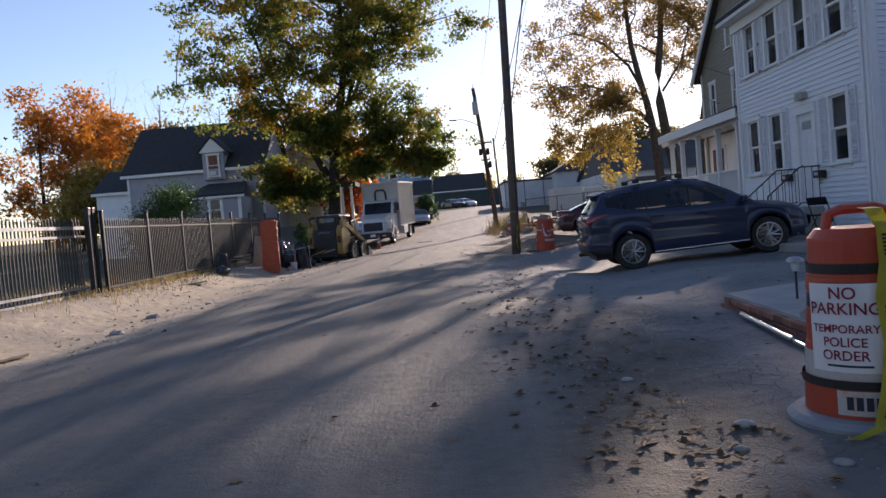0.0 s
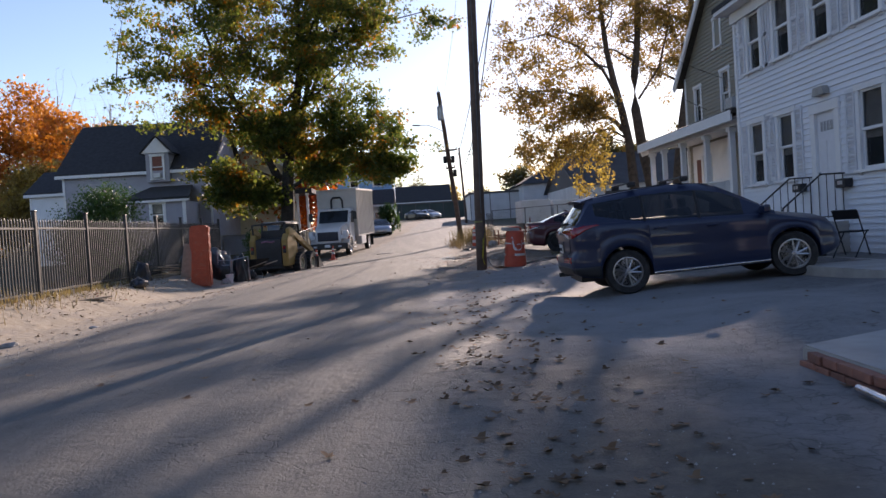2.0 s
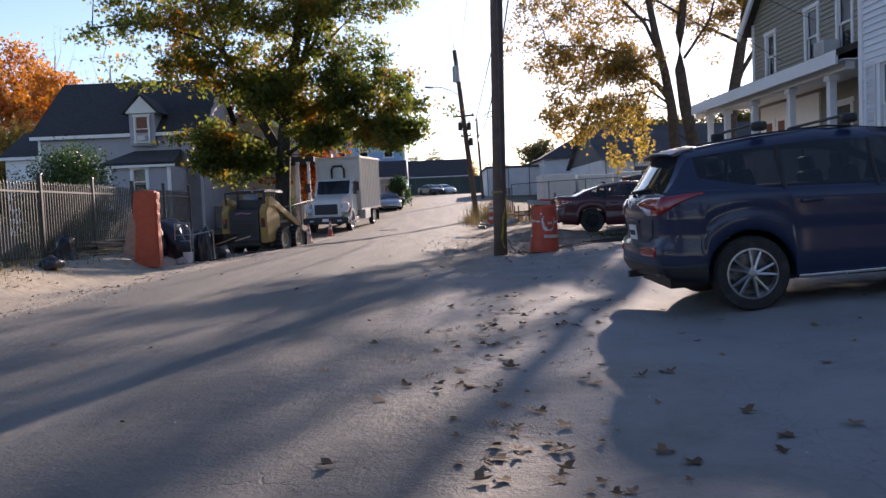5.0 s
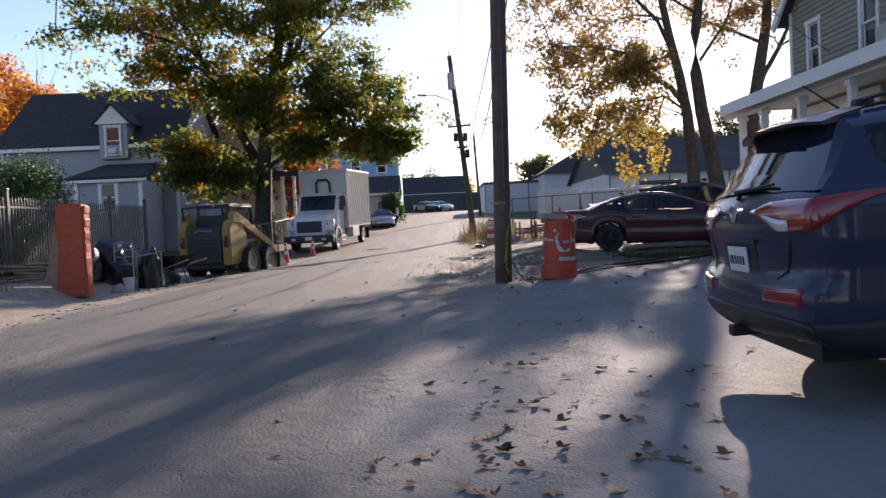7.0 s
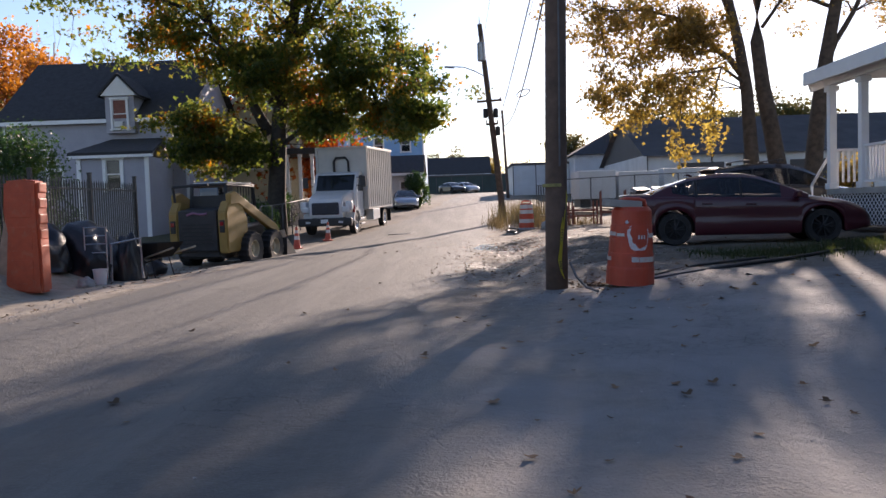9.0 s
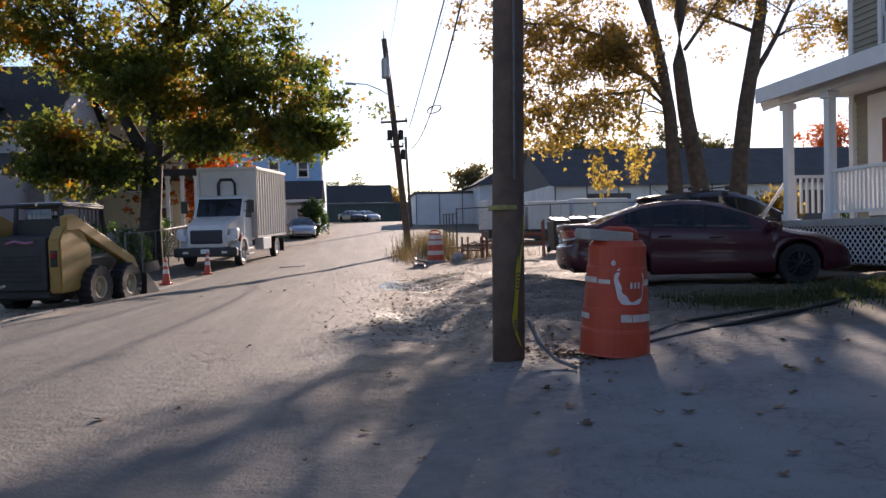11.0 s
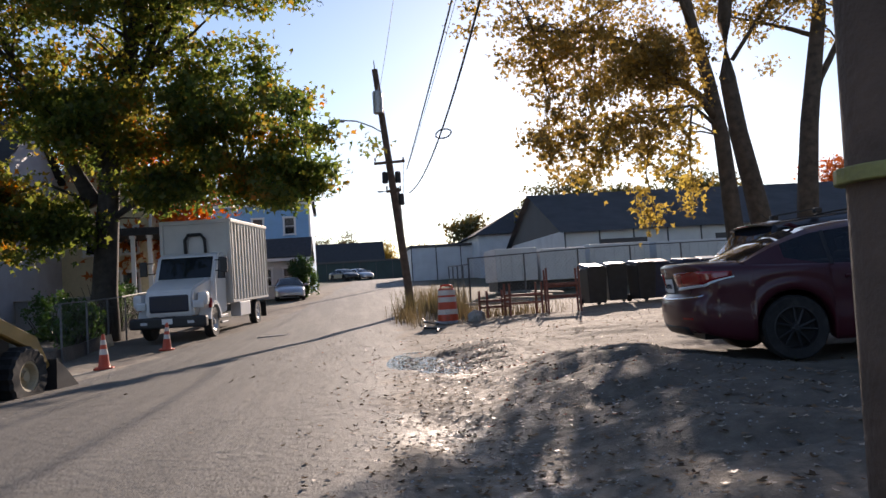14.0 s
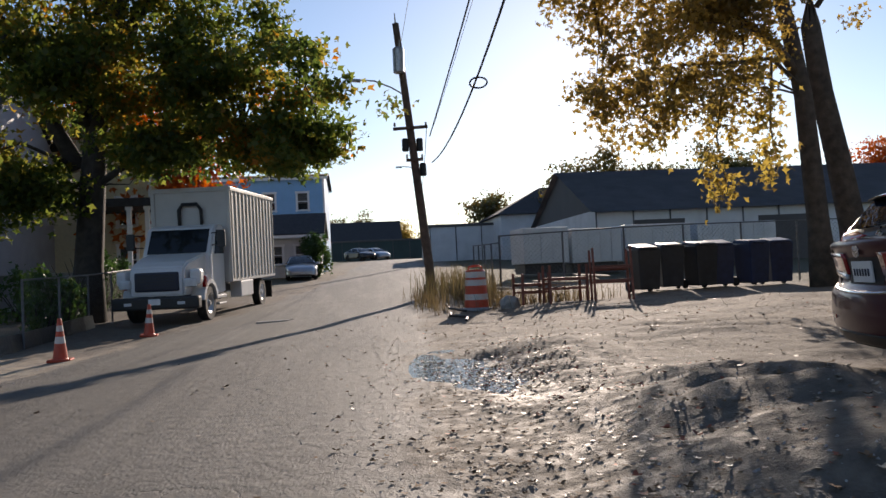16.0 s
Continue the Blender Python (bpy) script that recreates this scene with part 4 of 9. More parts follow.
def gable_house(name, m, label, width, depth, eave, ridge, wall, roof_m, wins=(), over=0.3, trim=None, base=-0.5, side_wins=(), axis="x", boards=0.0):
    """A simple house: front at y=0 facing -y, width along x. axis: the way that the ridge runs."""
    trim = trim or M["trim_white"]
    root = thing(name, m, label, "house")
    ops = [(w[0] - w[2] / 2, w[0] + w[2] / 2, w[1], w[1] + w[3]) for w in wins]
    front = part("front_wall", wall_with_openings(width, base, eave, ops), wall, root)
    for o in ops:
        sash_window(root, *o, trim)
    for x in (0.07, width - 0.07):
        bm = bmesh.new()
        box(bm, (x, depth / 2, (base + eave) / 2), (0.14, depth - 0.28, eave - base))
        part("side_wall", bm, wall, root)
    bm = bmesh.new()
    box(bm, (width / 2, depth - 0.07, (base + eave) / 2), (width, 0.14, eave - base))
    part("back_wall", bm, wall, root)
    if axis == "x":
        ends = [[(x, 0, eave), (x, depth, eave), (x, depth / 2, ridge)] for x in (0.0, width)]
        inset = (0.14, 0, 0)
    else:
        ends = [[(0, y, eave), (width, y, eave), (width / 2, y, ridge)] for y in (0.0, depth)]
        inset = (0, 0.14, 0)
    for k, tri_ in enumerate(ends):
        sgn = 1 if k == 0 else -1
        bm = bmesh.new()
        a = [bm.verts.new(p) for p in tri_] + [bm.verts.new(Vector(p) + Vector(inset) * sgn) for p in tri_]
        for f in ((0, 1, 2), (5, 4, 3), (0, 3, 4, 1), (1, 4, 5, 2), (2, 5, 3, 0)):
            bm.faces.new([a[i] for i in f])
        bmesh.ops.recalc_face_normals(bm, faces=bm.faces)
        part("gable_wall", bm, wall, root)
    half = depth / 2 if axis == "x" else width / 2
    slope = (ridge - eave) / half
    bm = bmesh.new()
    for s in (-1, 1):
        fb = bmesh.new()
        lo = (half + over, eave - over * slope)
        pts = []
        for dz in (0.02, 0.16):
            for e in (-1, 1):
                for off, z in ((lo[0] * s, lo[1] + dz), (0, ridge + dz)):
                    if axis == "x":
                        pts.append((width / 2 + e * (width / 2 + over), depth / 2 + off, z))
                    else:
                        pts.append((width / 2 + off, depth / 2 + e * (depth / 2 + over), z))
        v = [bm.verts.new(p) for p in pts]
        for f in ((0, 1, 3, 2), (4, 6, 7, 5), (0, 4, 5, 1), (2, 3, 7, 6), (0, 2, 6, 4), (1, 5, 7, 3)):
            bm.faces.new([v[i] for i in f])
        if axis == "x":
            box(fb, (width / 2, depth / 2 + s * (half + over - 0.02), lo[1] - 0.02), (width + 2 * over, 0.06, 0.2))
            part("fascia", fb, trim, root)
        else:
            for e in (0, 1):
                y = -over + 0.0 if e == 0 else depth + over
                a, b = Vector((width / 2 + s * (half + over), y, lo[1] - 0.03)), Vector((width / 2, y, ridge - 0.03))
                d = b - a
                rot = Matrix.Rotation(-math.atan2(d.z, d.x), 4, "Y")
                fb = bmesh.new()
                box(fb, (a + b) / 2, (d.length, 0.07, 0.22), rot)
                part("fascia", fb, trim, root)
    bmesh.ops.recalc_face_normals(bm, faces=bm.faces)
    part("roof", bm, roof_m, root)
    for x in (0.05, width - 0.05):
        cb = bmesh.new()
        box(cb, (x, -0.02, (base + eave) / 2), (0.14, 0.06, eave - base))
        part("corner_board", cb, trim, root)
    if boards:
        roofline = None
        top = eave
        if axis == "y":
            top = ridge - 0.1
            roofline = lambda z: (0.0, width) if z < eave else ((z - eave) / slope, width - (z - eave) / slope)
        boards_on(front, width, top, [(a - 0.1, b + 0.1, c - 0.08, d + 0.1) for a, b, c, d in ops], wall, boards, z0=0.3, limit=0, roof=roofline)
    return root


def olive_house():
    """Gabled house with a porch along the street; local x runs from its far corner to the near one."""
    root = gable_house("olive_house", pose(11.3, 33.45, 0.17, 0, 0, -90), "olive tan gabled house with white trim and front porch", 8.6, 10.0, 6.25, 10.2,
                       M["siding_olive"], M["roof_brown"],
                       [(1.25, 4.40, 0.55, 1.3), (3.75, 4.33, 0.62, 1.5), (5.4, 4.33, 0.62, 1.5), (3.3, 6.75, 0.5, 0.95), (5.2, 1.5, 0.9, 1.6)], over=0.35, axis="y", boards=0.13)
    # porch: deck, posts, rails, roof
    W, Dp = 8.3, 1.55
    bm = bmesh.new()
    box(bm, (W / 2, -Dp / 2, 1.02), (W, Dp, 0.14), bevel=0.01)
    part("porch_deck", bm, M["concrete"], root)
    bm = bmesh.new()
    v = [(0 - 0.35, -Dp - 0.35, 3.72), (W + 0.2, -Dp - 0.35, 3.72), (W + 0.2, 0, 4.35), (-0.35, 0, 4.35)]
    a = [bm.verts.new(p) for p in v] + [bm.verts.new((p[0], p[1], p[2] + 0.14)) for p in v]
    for f in ((0, 1, 2, 3), (7, 6, 5, 4), (0, 4, 5, 1), (1, 5, 6, 2), (2, 6, 7, 3), (3, 7, 4, 0)):
        bm.faces.new([a[i] for i in f])
    bmesh.ops.recalc_face_normals(bm, faces=bm.faces)
    part("porch_roof", bm, M["roof_brown"], root)
    bm = bmesh.new()
    box(bm, (W / 2 - 0.08, -Dp - 0.34, 3.70), (W + 0.56, 0.06, 0.30), bevel=0.01)
    box(bm, (W / 2, -Dp + 0.05, 3.56), (W, 0.2, 0.18), bevel=0.01)
    box(bm, (-0.33, -Dp / 2 - 0.1, 3.85), (0.06, Dp + 0.4, 0.3), pose(0, 0, 0, 19))
    box(bm, (W / 2, -Dp / 2, 3.66), (W + 0.3, Dp + 0.4, 0.03))
    part("porch_beam", bm, M["trim_white"], root)
    for x in (0.12, 1.5, 3.45, 5.6, 7.5):
        bm = bmesh.new()
        box(bm, (x, -Dp + 0.07, 2.28), (0.16, 0.16, 2.4), bevel=0.012)
        box(bm, (x, -Dp + 0.07, 3.40), (0.24, 0.24, 0.12), bevel=0.01)
        box(bm, (x, -Dp + 0.07, 1.15), (0.22, 0.22, 0.14), bevel=0.01)
        part("porch_post", bm, M["trim_white"], root)
    bm = bmesh.new()
    box(bm, (0.12, -0.05, 2.28), (0.14, 0.12, 2.4), bevel=0.01)
    part("porch_post", bm, M["trim_white"], root)
    bm = bmesh.new()
    box(bm, (0, 0, 0), (0.045, 0.04, 0.74))
    bal = mesh_of("baluster", bm, M["trim_white"])
    for xa, xb in ((1.58, 3.37), (3.53, 5.52), (5.68, 7.42)):
        bm = bmesh.new()
        box(bm, ((xa + xb) / 2, -Dp + 0.07, 1.98), (xb - xa, 0.09, 0.06), bevel=0.008)
        box(bm, ((xa + xb) / 2, -Dp + 0.07, 1.22), (xb - xa, 0.06, 0.05))
        rail = part("porch_rail", bm, M["trim_white"], root)
        n = int((xb - xa) / 0.11)
        for k in range(n):
            part("baluster", bal, None, rail, m=pose(xa + (k + 0.5) * (xb - xa) / n, -Dp + 0.07, 1.6))
    bm = bmesh.new()
    box(bm, (0.12, -Dp / 2, 1.98), (0.09, Dp - 0.2, 0.06), bevel=0.008)
    rail = part("porch_rail", bm, M["trim_white"], root)
    for k in range(10):
        part("baluster", bal, None, rail, m=pose(0.12, -Dp + 0.2 + k * 0.13, 1.6))
    # stair rail down to the lot
    bm = bmesh.new()
    tube(bm, [(0.1, -Dp + 0.1, 2.0), (-0.95, -Dp + 0.1, 1.2), (-0.95, -Dp + 0.1, 0.3)], 0.035, 6)
    part("stair_rail", bm, M["trim_white"], root)
    bm = bmesh.new()
    for k in range(3):
        box(bm, (-0.25 - 0.3 * k, -Dp / 2, 0.86 - 0.2 * k), (0.32, Dp * 0.8, 0.08), bevel=0.01)
        box(bm, (-0.25 - 0.3 * k, -Dp / 2, 0.55 - 0.2 * k), (0.05, Dp * 0.8, 0.6))
    part("porch_steps", bm, M["concrete"], root)
    # lattice skirt
    bm = bmesh.new()
    for k in range(60):
        x = k * W / 60
        for s in (-1, 1):
            box(bm, (x, -Dp + 0.05 + 0.006 * s, 0.62), (0.02, 0.008, 0.95), Matrix.Rotation(s * 0.785, 4, "Y"))
    part("lattice_skirt", bm, M["trim_white"], root)
    # dark sheet behind the lattice, painted for the shade under the deck
    bm = bmesh.new()
    box(bm, (W / 2, -Dp + 0.16, 0.62), (W, 0.04, 0.7))
    part("skirt_backing", bm, M["shade_sheet"], root)
    # entrance doors, pale wall under the porch
    bm = bmesh.new()
    box(bm, (2.4, -0.05, 2.35), (3.6, 0.06, 2.4), bevel=0.01)
    part("porch_wall", bm, M["trim_white"], root)
    for x in (1.3, 2.1):
        bm = bmesh.new()
        box(bm, (x, -0.10, 2.15), (0.72, 0.05, 2.0), bevel=0.01)
        d = part("front_door", bm, M["trim_white"], root)
        bm = bmesh.new()
        box(bm, (x, -0.128, 2.55), (0.40, 0.012, 0.95))
        part("pane", bm, M["wood_red"], d)
    bm = bmesh.new()
    box(bm, (4.9, -0.22, 4.55), (0.5, 0.42, 0.34), bevel=0.02)
    ac = part("window_unit", bm, M["flat_white"], root, "white window air conditioner")
    bm = bmesh.new()
    for k in range(7):
        box(bm, (4.9, -0.435, 4.43 + k * 0.04), (0.4, 0.012, 0.012))
    part("grille", bm, M["steel"], ac)
    return root


def grey_house():
    root = gable_house("grey_house", pose(-22.4, 55.2, 0.10, 0, 0, 0), "grey clapboard house with dark roof and gabled dormer", 9.6, 9.0, 6.35, 9.85, M["siding_grey"], M["roof_dark"],
                       [(2.6, 2.2, 0.75, 1.4)], over=0.35, axis="x", boards=0.16)
    # wall dormer
    bm = bmesh.new()
    box(bm, (6.35, 0.32, 6.45), (1.5, 1.48, 2.1))
    dm = part("dormer", bm, M["siding_grey"], root)
    bm = bmesh.new()
    prism(bm, [(5.42, 7.3), (7.28, 7.3), (6.35, 8.28)], -0.56, 1.6)
    part("dormer_gable", bm, M["trim_white"], root)
    bm = bmesh.new()
    for s in (-1, 1):
        d = Vector((1.15, 0, 1.22))
        box(bm, (6.35 + s * 0.54, 0.58, 7.84), (1.56, 2.4, 0.1), Matrix.Rotation(s * math.atan2(1.22, 1.15), 4, "Y"))
    part("dormer_roof", bm, M["roof_dark"], root)
    w = new("dormer_window_frame")
    w.parent, w.matrix_basis = root, pose(0, -0.46, 0)
    sash_window(w, 5.98, 6.72, 5.62, 7.12, M["trim_white"], curtain=False)
    bm = bmesh.new()
    box(bm, (6.35, -0.436, 6.62), (0.7, 0.012, 0.95))
    part("shade", bm, M["wood_red"], root)
    bm = bmesh.new()
    box(bm, (6.35, -0.55, 5.82), (0.45, 0.26, 0.3), bevel=0.02)
    part("window_unit", bm, M["flat_white"], root)
    # enclosed porch in front
    px0, px1, py = 5.36, 8.77, -3.2
    pr = new("enclosed_porch")
    pr.parent, pr.matrix_basis = root, pose(px0, py, 0)
    W = px1 - px0
    op = [(W * 0.5 - 0.36, W * 0.5 + 0.36, 2.42, 3.85)]
    part("porch_wall", wall_with_openings(W, -0.5, 3.95, op), M["siding_grey"], pr)
    sash_window(pr, *op[0], M["trim_white"], casing=0.16)
    for x in (0.07, W - 0.07):
        bm = bmesh.new()
        box(bm, (x, -py / 2 + 0.07, 1.7), (0.14, -py - 0.14, 4.5))
        part("porch_side", bm, M["siding_grey"], pr)
    bm = bmesh.new()
    for x in (0.06, W - 0.06):
        box(bm, (x, -0.03, 1.75), (0.2, 0.07, 4.4))
    box(bm, (W / 2, -0.25, 4.0), (W + 0.7, 0.08, 0.18))
    part("porch_trim", bm, M["trim_white"], pr)
    bm = bmesh.new()
    v = [(-0.35, -0.3, 4.05), (W + 0.35, -0.3, 4.05), (W - 0.35, -py, 5.0), (0.35, -py, 5.0)]
    a = [bm.verts.new(p) for p in v] + [bm.verts.new((p[0], p[1], p[2] + 0.14)) for p in v]
    for f in ((0, 1, 2, 3), (7, 6, 5, 4), (0, 4, 5, 1), (1, 5, 6, 2), (2, 6, 7, 3), (3, 7, 4, 0)):
        bm.faces.new([a[i] for i in f])
    bmesh.ops.recalc_face_normals(bm, faces=bm.faces)
    part("porch_roof", bm, M["roof_dark"], pr)
    return root


white_house()
olive_house()
grey_house()
gable_house("rear_annex", pose(-26.2, 58.5, 0.1), "low pale grey house wing with dark roof", 3.8, 6.0, 5.4, 7.0, M["siding_white"], M["roof_dark"], [(3.0, 2.6, 0.7, 1.2)], over=0.3)
yh = gable_house("yellow_house", pose(-14.5, 63.0, 0.3), "pale yellow house with white porch behind the maple", 6.0, 8.0, 6.0, 8.6, M["siding_yellow"], M["roof_dark"], [(1.2, 3.6, 0.8, 1.3), (3.2, 3.6, 0.8, 1.3), (4.9, 1.4, 0.8, 1.3), (4.9, 3.6, 0.8, 1.3)], axis="y", over=0.3)
for x in (5.86, 6.6, 7.3):
    bm = bmesh.new()
    box(bm, (x, -3.0, 2.85), (0.18, 0.18, 2.7), bevel=0.015)
    box(bm, (x, -3.0, 4.12), (0.26, 0.26, 0.14), bevel=0.01)
    part("porch_post", bm, M["trim_white"], yh)
bm = bmesh.new()
box(bm, (5.6, -1.5, 4.36), (4.2, 3.6, 0.34), bevel=0.02)
part("porch_roof", bm, M["roof_dark"], yh)
bm = bmesh.new()
box(bm, (5.6, -1.55, 0.75), (3.9, 3.0, 1.4), bevel=0.01)
skirt_ = part("porch_base", bm, M["siding_yellow"], yh)
for k in range(9):
    bm = bmesh.new()
    box(bm, (5.6, -3.06, 0.14 + k * 0.15), (3.9, 0.03, 0.13), pose(0, 0, 0, -6))
    part("clapboard", bm, M["siding_yellow"], skirt_)
gable_house("blue_house", pose(-9.75, 84.0, 1.4), "tall light blue house with shallow roof", 8.2, 9.0, 7.2, 7.9, M["siding_blue"], M["roof_dark"], [(2.0, 4.8, 0.8, 1.3), (4.2, 4.8, 0.8, 1.3), (6.6, 4.8, 0.8, 1.3), (6.6, 1.8, 0.8, 1.3), (4.2, 1.8, 0.8, 1.3)], over=0.25)
gable_house("porch_cottage", pose(-5.9, 77.0, 1.2), "white cottage with dark porch roof", 4.2, 5.0, 2.9, 4.2, M["flat_white"], M["roof_dark"], [(3.0, 0.9, 0.7, 1.2), (1.5, 0.9, 0.7, 1.2)], over=0.4)
gable_house("far_white_house", pose(-7.0, 165.0, 3.5), "distant white house with dark gabled roof", 15.0, 9.0, 4.2, 7.4, M["flat_white"], M["roof_dark"], [(2, 1.2, 1, 1.4), (5, 1.2, 1, 1.4), (8, 1.2, 1, 1.4), (12, 1.2, 1, 1.4)], over=0.5)


def slab_building(name, m, label, size, material, roof=None, lip=0.25):
    """A long low building with a flat roof edge and wall panels."""
    root = thing(name, m, label, "building")
    w, d, h = size
    bm = bmesh.new()
    box(bm, (w / 2, d / 2, h / 2 - 0.5), (w, d, h + 1.0))
    part("hall_body", bm, material, root)
    bm = bmesh.new()
    box(bm, (w / 2, d / 2, h + lip / 2), (w + 0.3, d + 0.3, lip), bevel=0.04)
    part("roof_edge", bm, roof or M["flat_grey"], root)
    n = max(2, int(w / 2.4))
    for k in range(n + 1):
        bm = bmesh.new()
        box(bm, (k * w / n, -0.03, h / 2), (0.08, 0.06, h))
        part("panel_joint", bm, roof or M["flat_grey"], root)
    return root


slab_building("green_wall_building", pose(-9.0, 138.0, 3.3), "long low dark green building across the street end", (22.0, 8.0, 2.7), M["container_green"])
slab_building("white_shed", pose(7.4, 97.0, 1.9), "long low white industrial shed", (24.0, 10.0, 3.4), M["flat_white"])


def warehouse(m, w, d, eave, ridge):
    """A long shed: white panelled walls under a low grey gable roof, ridge along x."""
    root = thing("warehouse", m, "long white warehouse with a broad grey roof", "building")
    bm = bmesh.new()
    box(bm, (w / 2, d / 2, eave / 2 - 0.5), (w, d, eave + 1.0))
    part("hall_body", bm, M["flat_white"], root)
    for x0 in (0.0, w - 0.2):
        bm = bmesh.new()
        v = [bm.verts.new(p) for p in ((x0, 0, eave), (x0, d, eave), (x0, d / 2, ridge), (x0 + 0.2, 0, eave), (x0 + 0.2, d, eave), (x0 + 0.2, d / 2, ridge))]
        for f in ((0, 1, 2), (5, 4, 3), (0, 2, 5, 3), (1, 4, 5, 2), (0, 3, 4, 1)):
            bm.faces.new([v[i] for i in f])
        part("gable", bm, M["flat_grey"], root)
    for s in (-1, 1):
        bm = bmesh.new()
        y0 = d / 2 + s * (d / 2 + 0.5)
        z0 = eave - 0.5 * (ridge - eave) / (d / 2)
        v = [bm.verts.new(p) for p in ((-0.4, y0, z0 + 0.05), (w + 0.4, y0, z0 + 0.05), (w + 0.4, d / 2, ridge + 0.05), (-0.4, d / 2, ridge + 0.05))]
        bm.faces.new(v)
        bmesh.ops.solidify(bm, geom=bm.faces[:], thickness=0.16)
        part("roof_slope", bm, M["roof_hazed"], root)
    for k in range(18):
        bm = bmesh.new()
        box(bm, (k * w / 17, -0.03, eave / 2), (0.08, 0.06, eave))
        part("panel_joint", bm, M["wire_grey"], root)
    for k in range(5):
        bm = bmesh.new()
        box(bm, (4 + k * 8.0, -0.04, 1.5), (3.2, 0.07, 3.0), bevel=0.02)
        part("loading_door", bm, M["flat_grey"], root)


warehouse(pose(15.3, 72.0, 0.8), 40.0, 16.0, 3.7, 7.0)


def hip_roof_hall(m):
    root = thing("hip_roof_hall", m, "white hall with dark hipped roof", "building")
    bm = bmesh.new()
    box(bm, (0, 0, 1.2), (13, 12, 4.4))
    part("hall_body", bm, M["flat_white"], root)
    bm = bmesh.new()
    b4 = [(-7, -6.5, 3.4), (7, -6.5, 3.4), (7, 6.5, 3.4), (-7, 6.5, 3.4)]
    t2 = [(-1.5, 0, 6.3), (1.5, 0, 6.3)]
    v = [bm.verts.new(p) for p in b4 + t2]
    for f in ((0, 1, 5, 4), (1, 2, 5), (2, 3, 4, 5), (3, 0, 4), (3, 2, 1, 0)):
        bm.faces.new([v[i] for i in f])
    part("roof", bm, M["roof_dark"], root)
    return root


hip_roof_hall(pose(19.85, 99.0, 2.55))


# ---------- trees in place ----------
tree(pose(-7.42, 51.0, -0.1), "large maple with green leaves turning orange", 4,
     [((0, 0, 0), (0.1, 0.0), 17.5, 0.46, (0, 0, 0), (0.22, 0, 3.0), (0.45, 0, 5.8), (1.0, 0, 8.6), (1.5, 0.1, 11.4), (1.7, 0.1, 17.0)), ((0.15, 0.1, 4.6), (0.34, 0.02), 12.5, 0.22), ((-0.1, 0.1, 5.2), (-0.62, 0.0), 12.5, 0.22), ((0.1, 0.0, 6.5), (0.62, -0.05), 11.5, 0.16)],
     M["bark_dark"], LEAF_MAPLE, 0.20, 56, (0.60, 0.60, 0.36), 0.36, 9, (3.4, 5.4), 0.04, twigs=4, floor_z=4.0,
     extra=[([(0.2, 0, 4.2), (2.5, -0.5, 5.6), (5.0, -0.8, 6.0), (7.4, -1.0, 5.2)], 0.12, 120), ([(-0.5, 0, 8.0), (-3.0, -1.0, 10.4), (-6.0, -1.6, 11.4), (-8.8, -1.8, 11.2)], 0.12, 110), ([(0.4, 0, 9.5), (3.4, -0.6, 12.2), (6.4, -1.0, 13.8), (9.6, -1.2, 14.4)], 0.12, 110),
            ([(-0.2, 0, 5.0), (-1.4, -0.8, 5.6), (-2.6, -1.4, 5.0), (-3.2, -1.6, 3.9)], 0.07, 100)],
     masses=[((0.3, 0, 12.2), (6.6, 5.2, 4.4), 126, 58), ((-5.8, -0.6, 11.4), (4.2, 3.6, 3.2), 76, 58), ((-4.6, -0.4, 15.4), (5.0, 4.0, 2.8), 90, 60), ((5.6, -0.6, 13.9), (4.8, 3.6, 2.4), 90, 60), ((1.0, 0, 17.0), (6.0, 4.5, 2.4), 80, 60),
             ((4.7, -0.6, 6.5), (3.7, 2.8, 2.2), 104, 80), ((-2.7, -1.4, 5.0), (2.1, 1.9, 1.6), 62, 80), ((0.6, -0.6, 8.0), (3.4, 2.4, 1.8), 44, 66), ((-3.6, -1.0, 9.0), (2.6, 2.2, 1.2), 30, 62), ((2.4, -0.6, 5.2), (1.8, 1.5, 0.9), 34, 84),
             ((-1.3, -1.3, 4.2), (2.2, 1.5, 1.0), 42, 76), ((0.2, -0.9, 7.4), (2.6, 2.2, 1.5), 46, 72), ((6.6, -0.8, 5.2), (1.9, 1.5, 1.0), 30, 76), ((4.2, -0.6, 8.9), (2.3, 2.0, 1.5), 42, 70)])
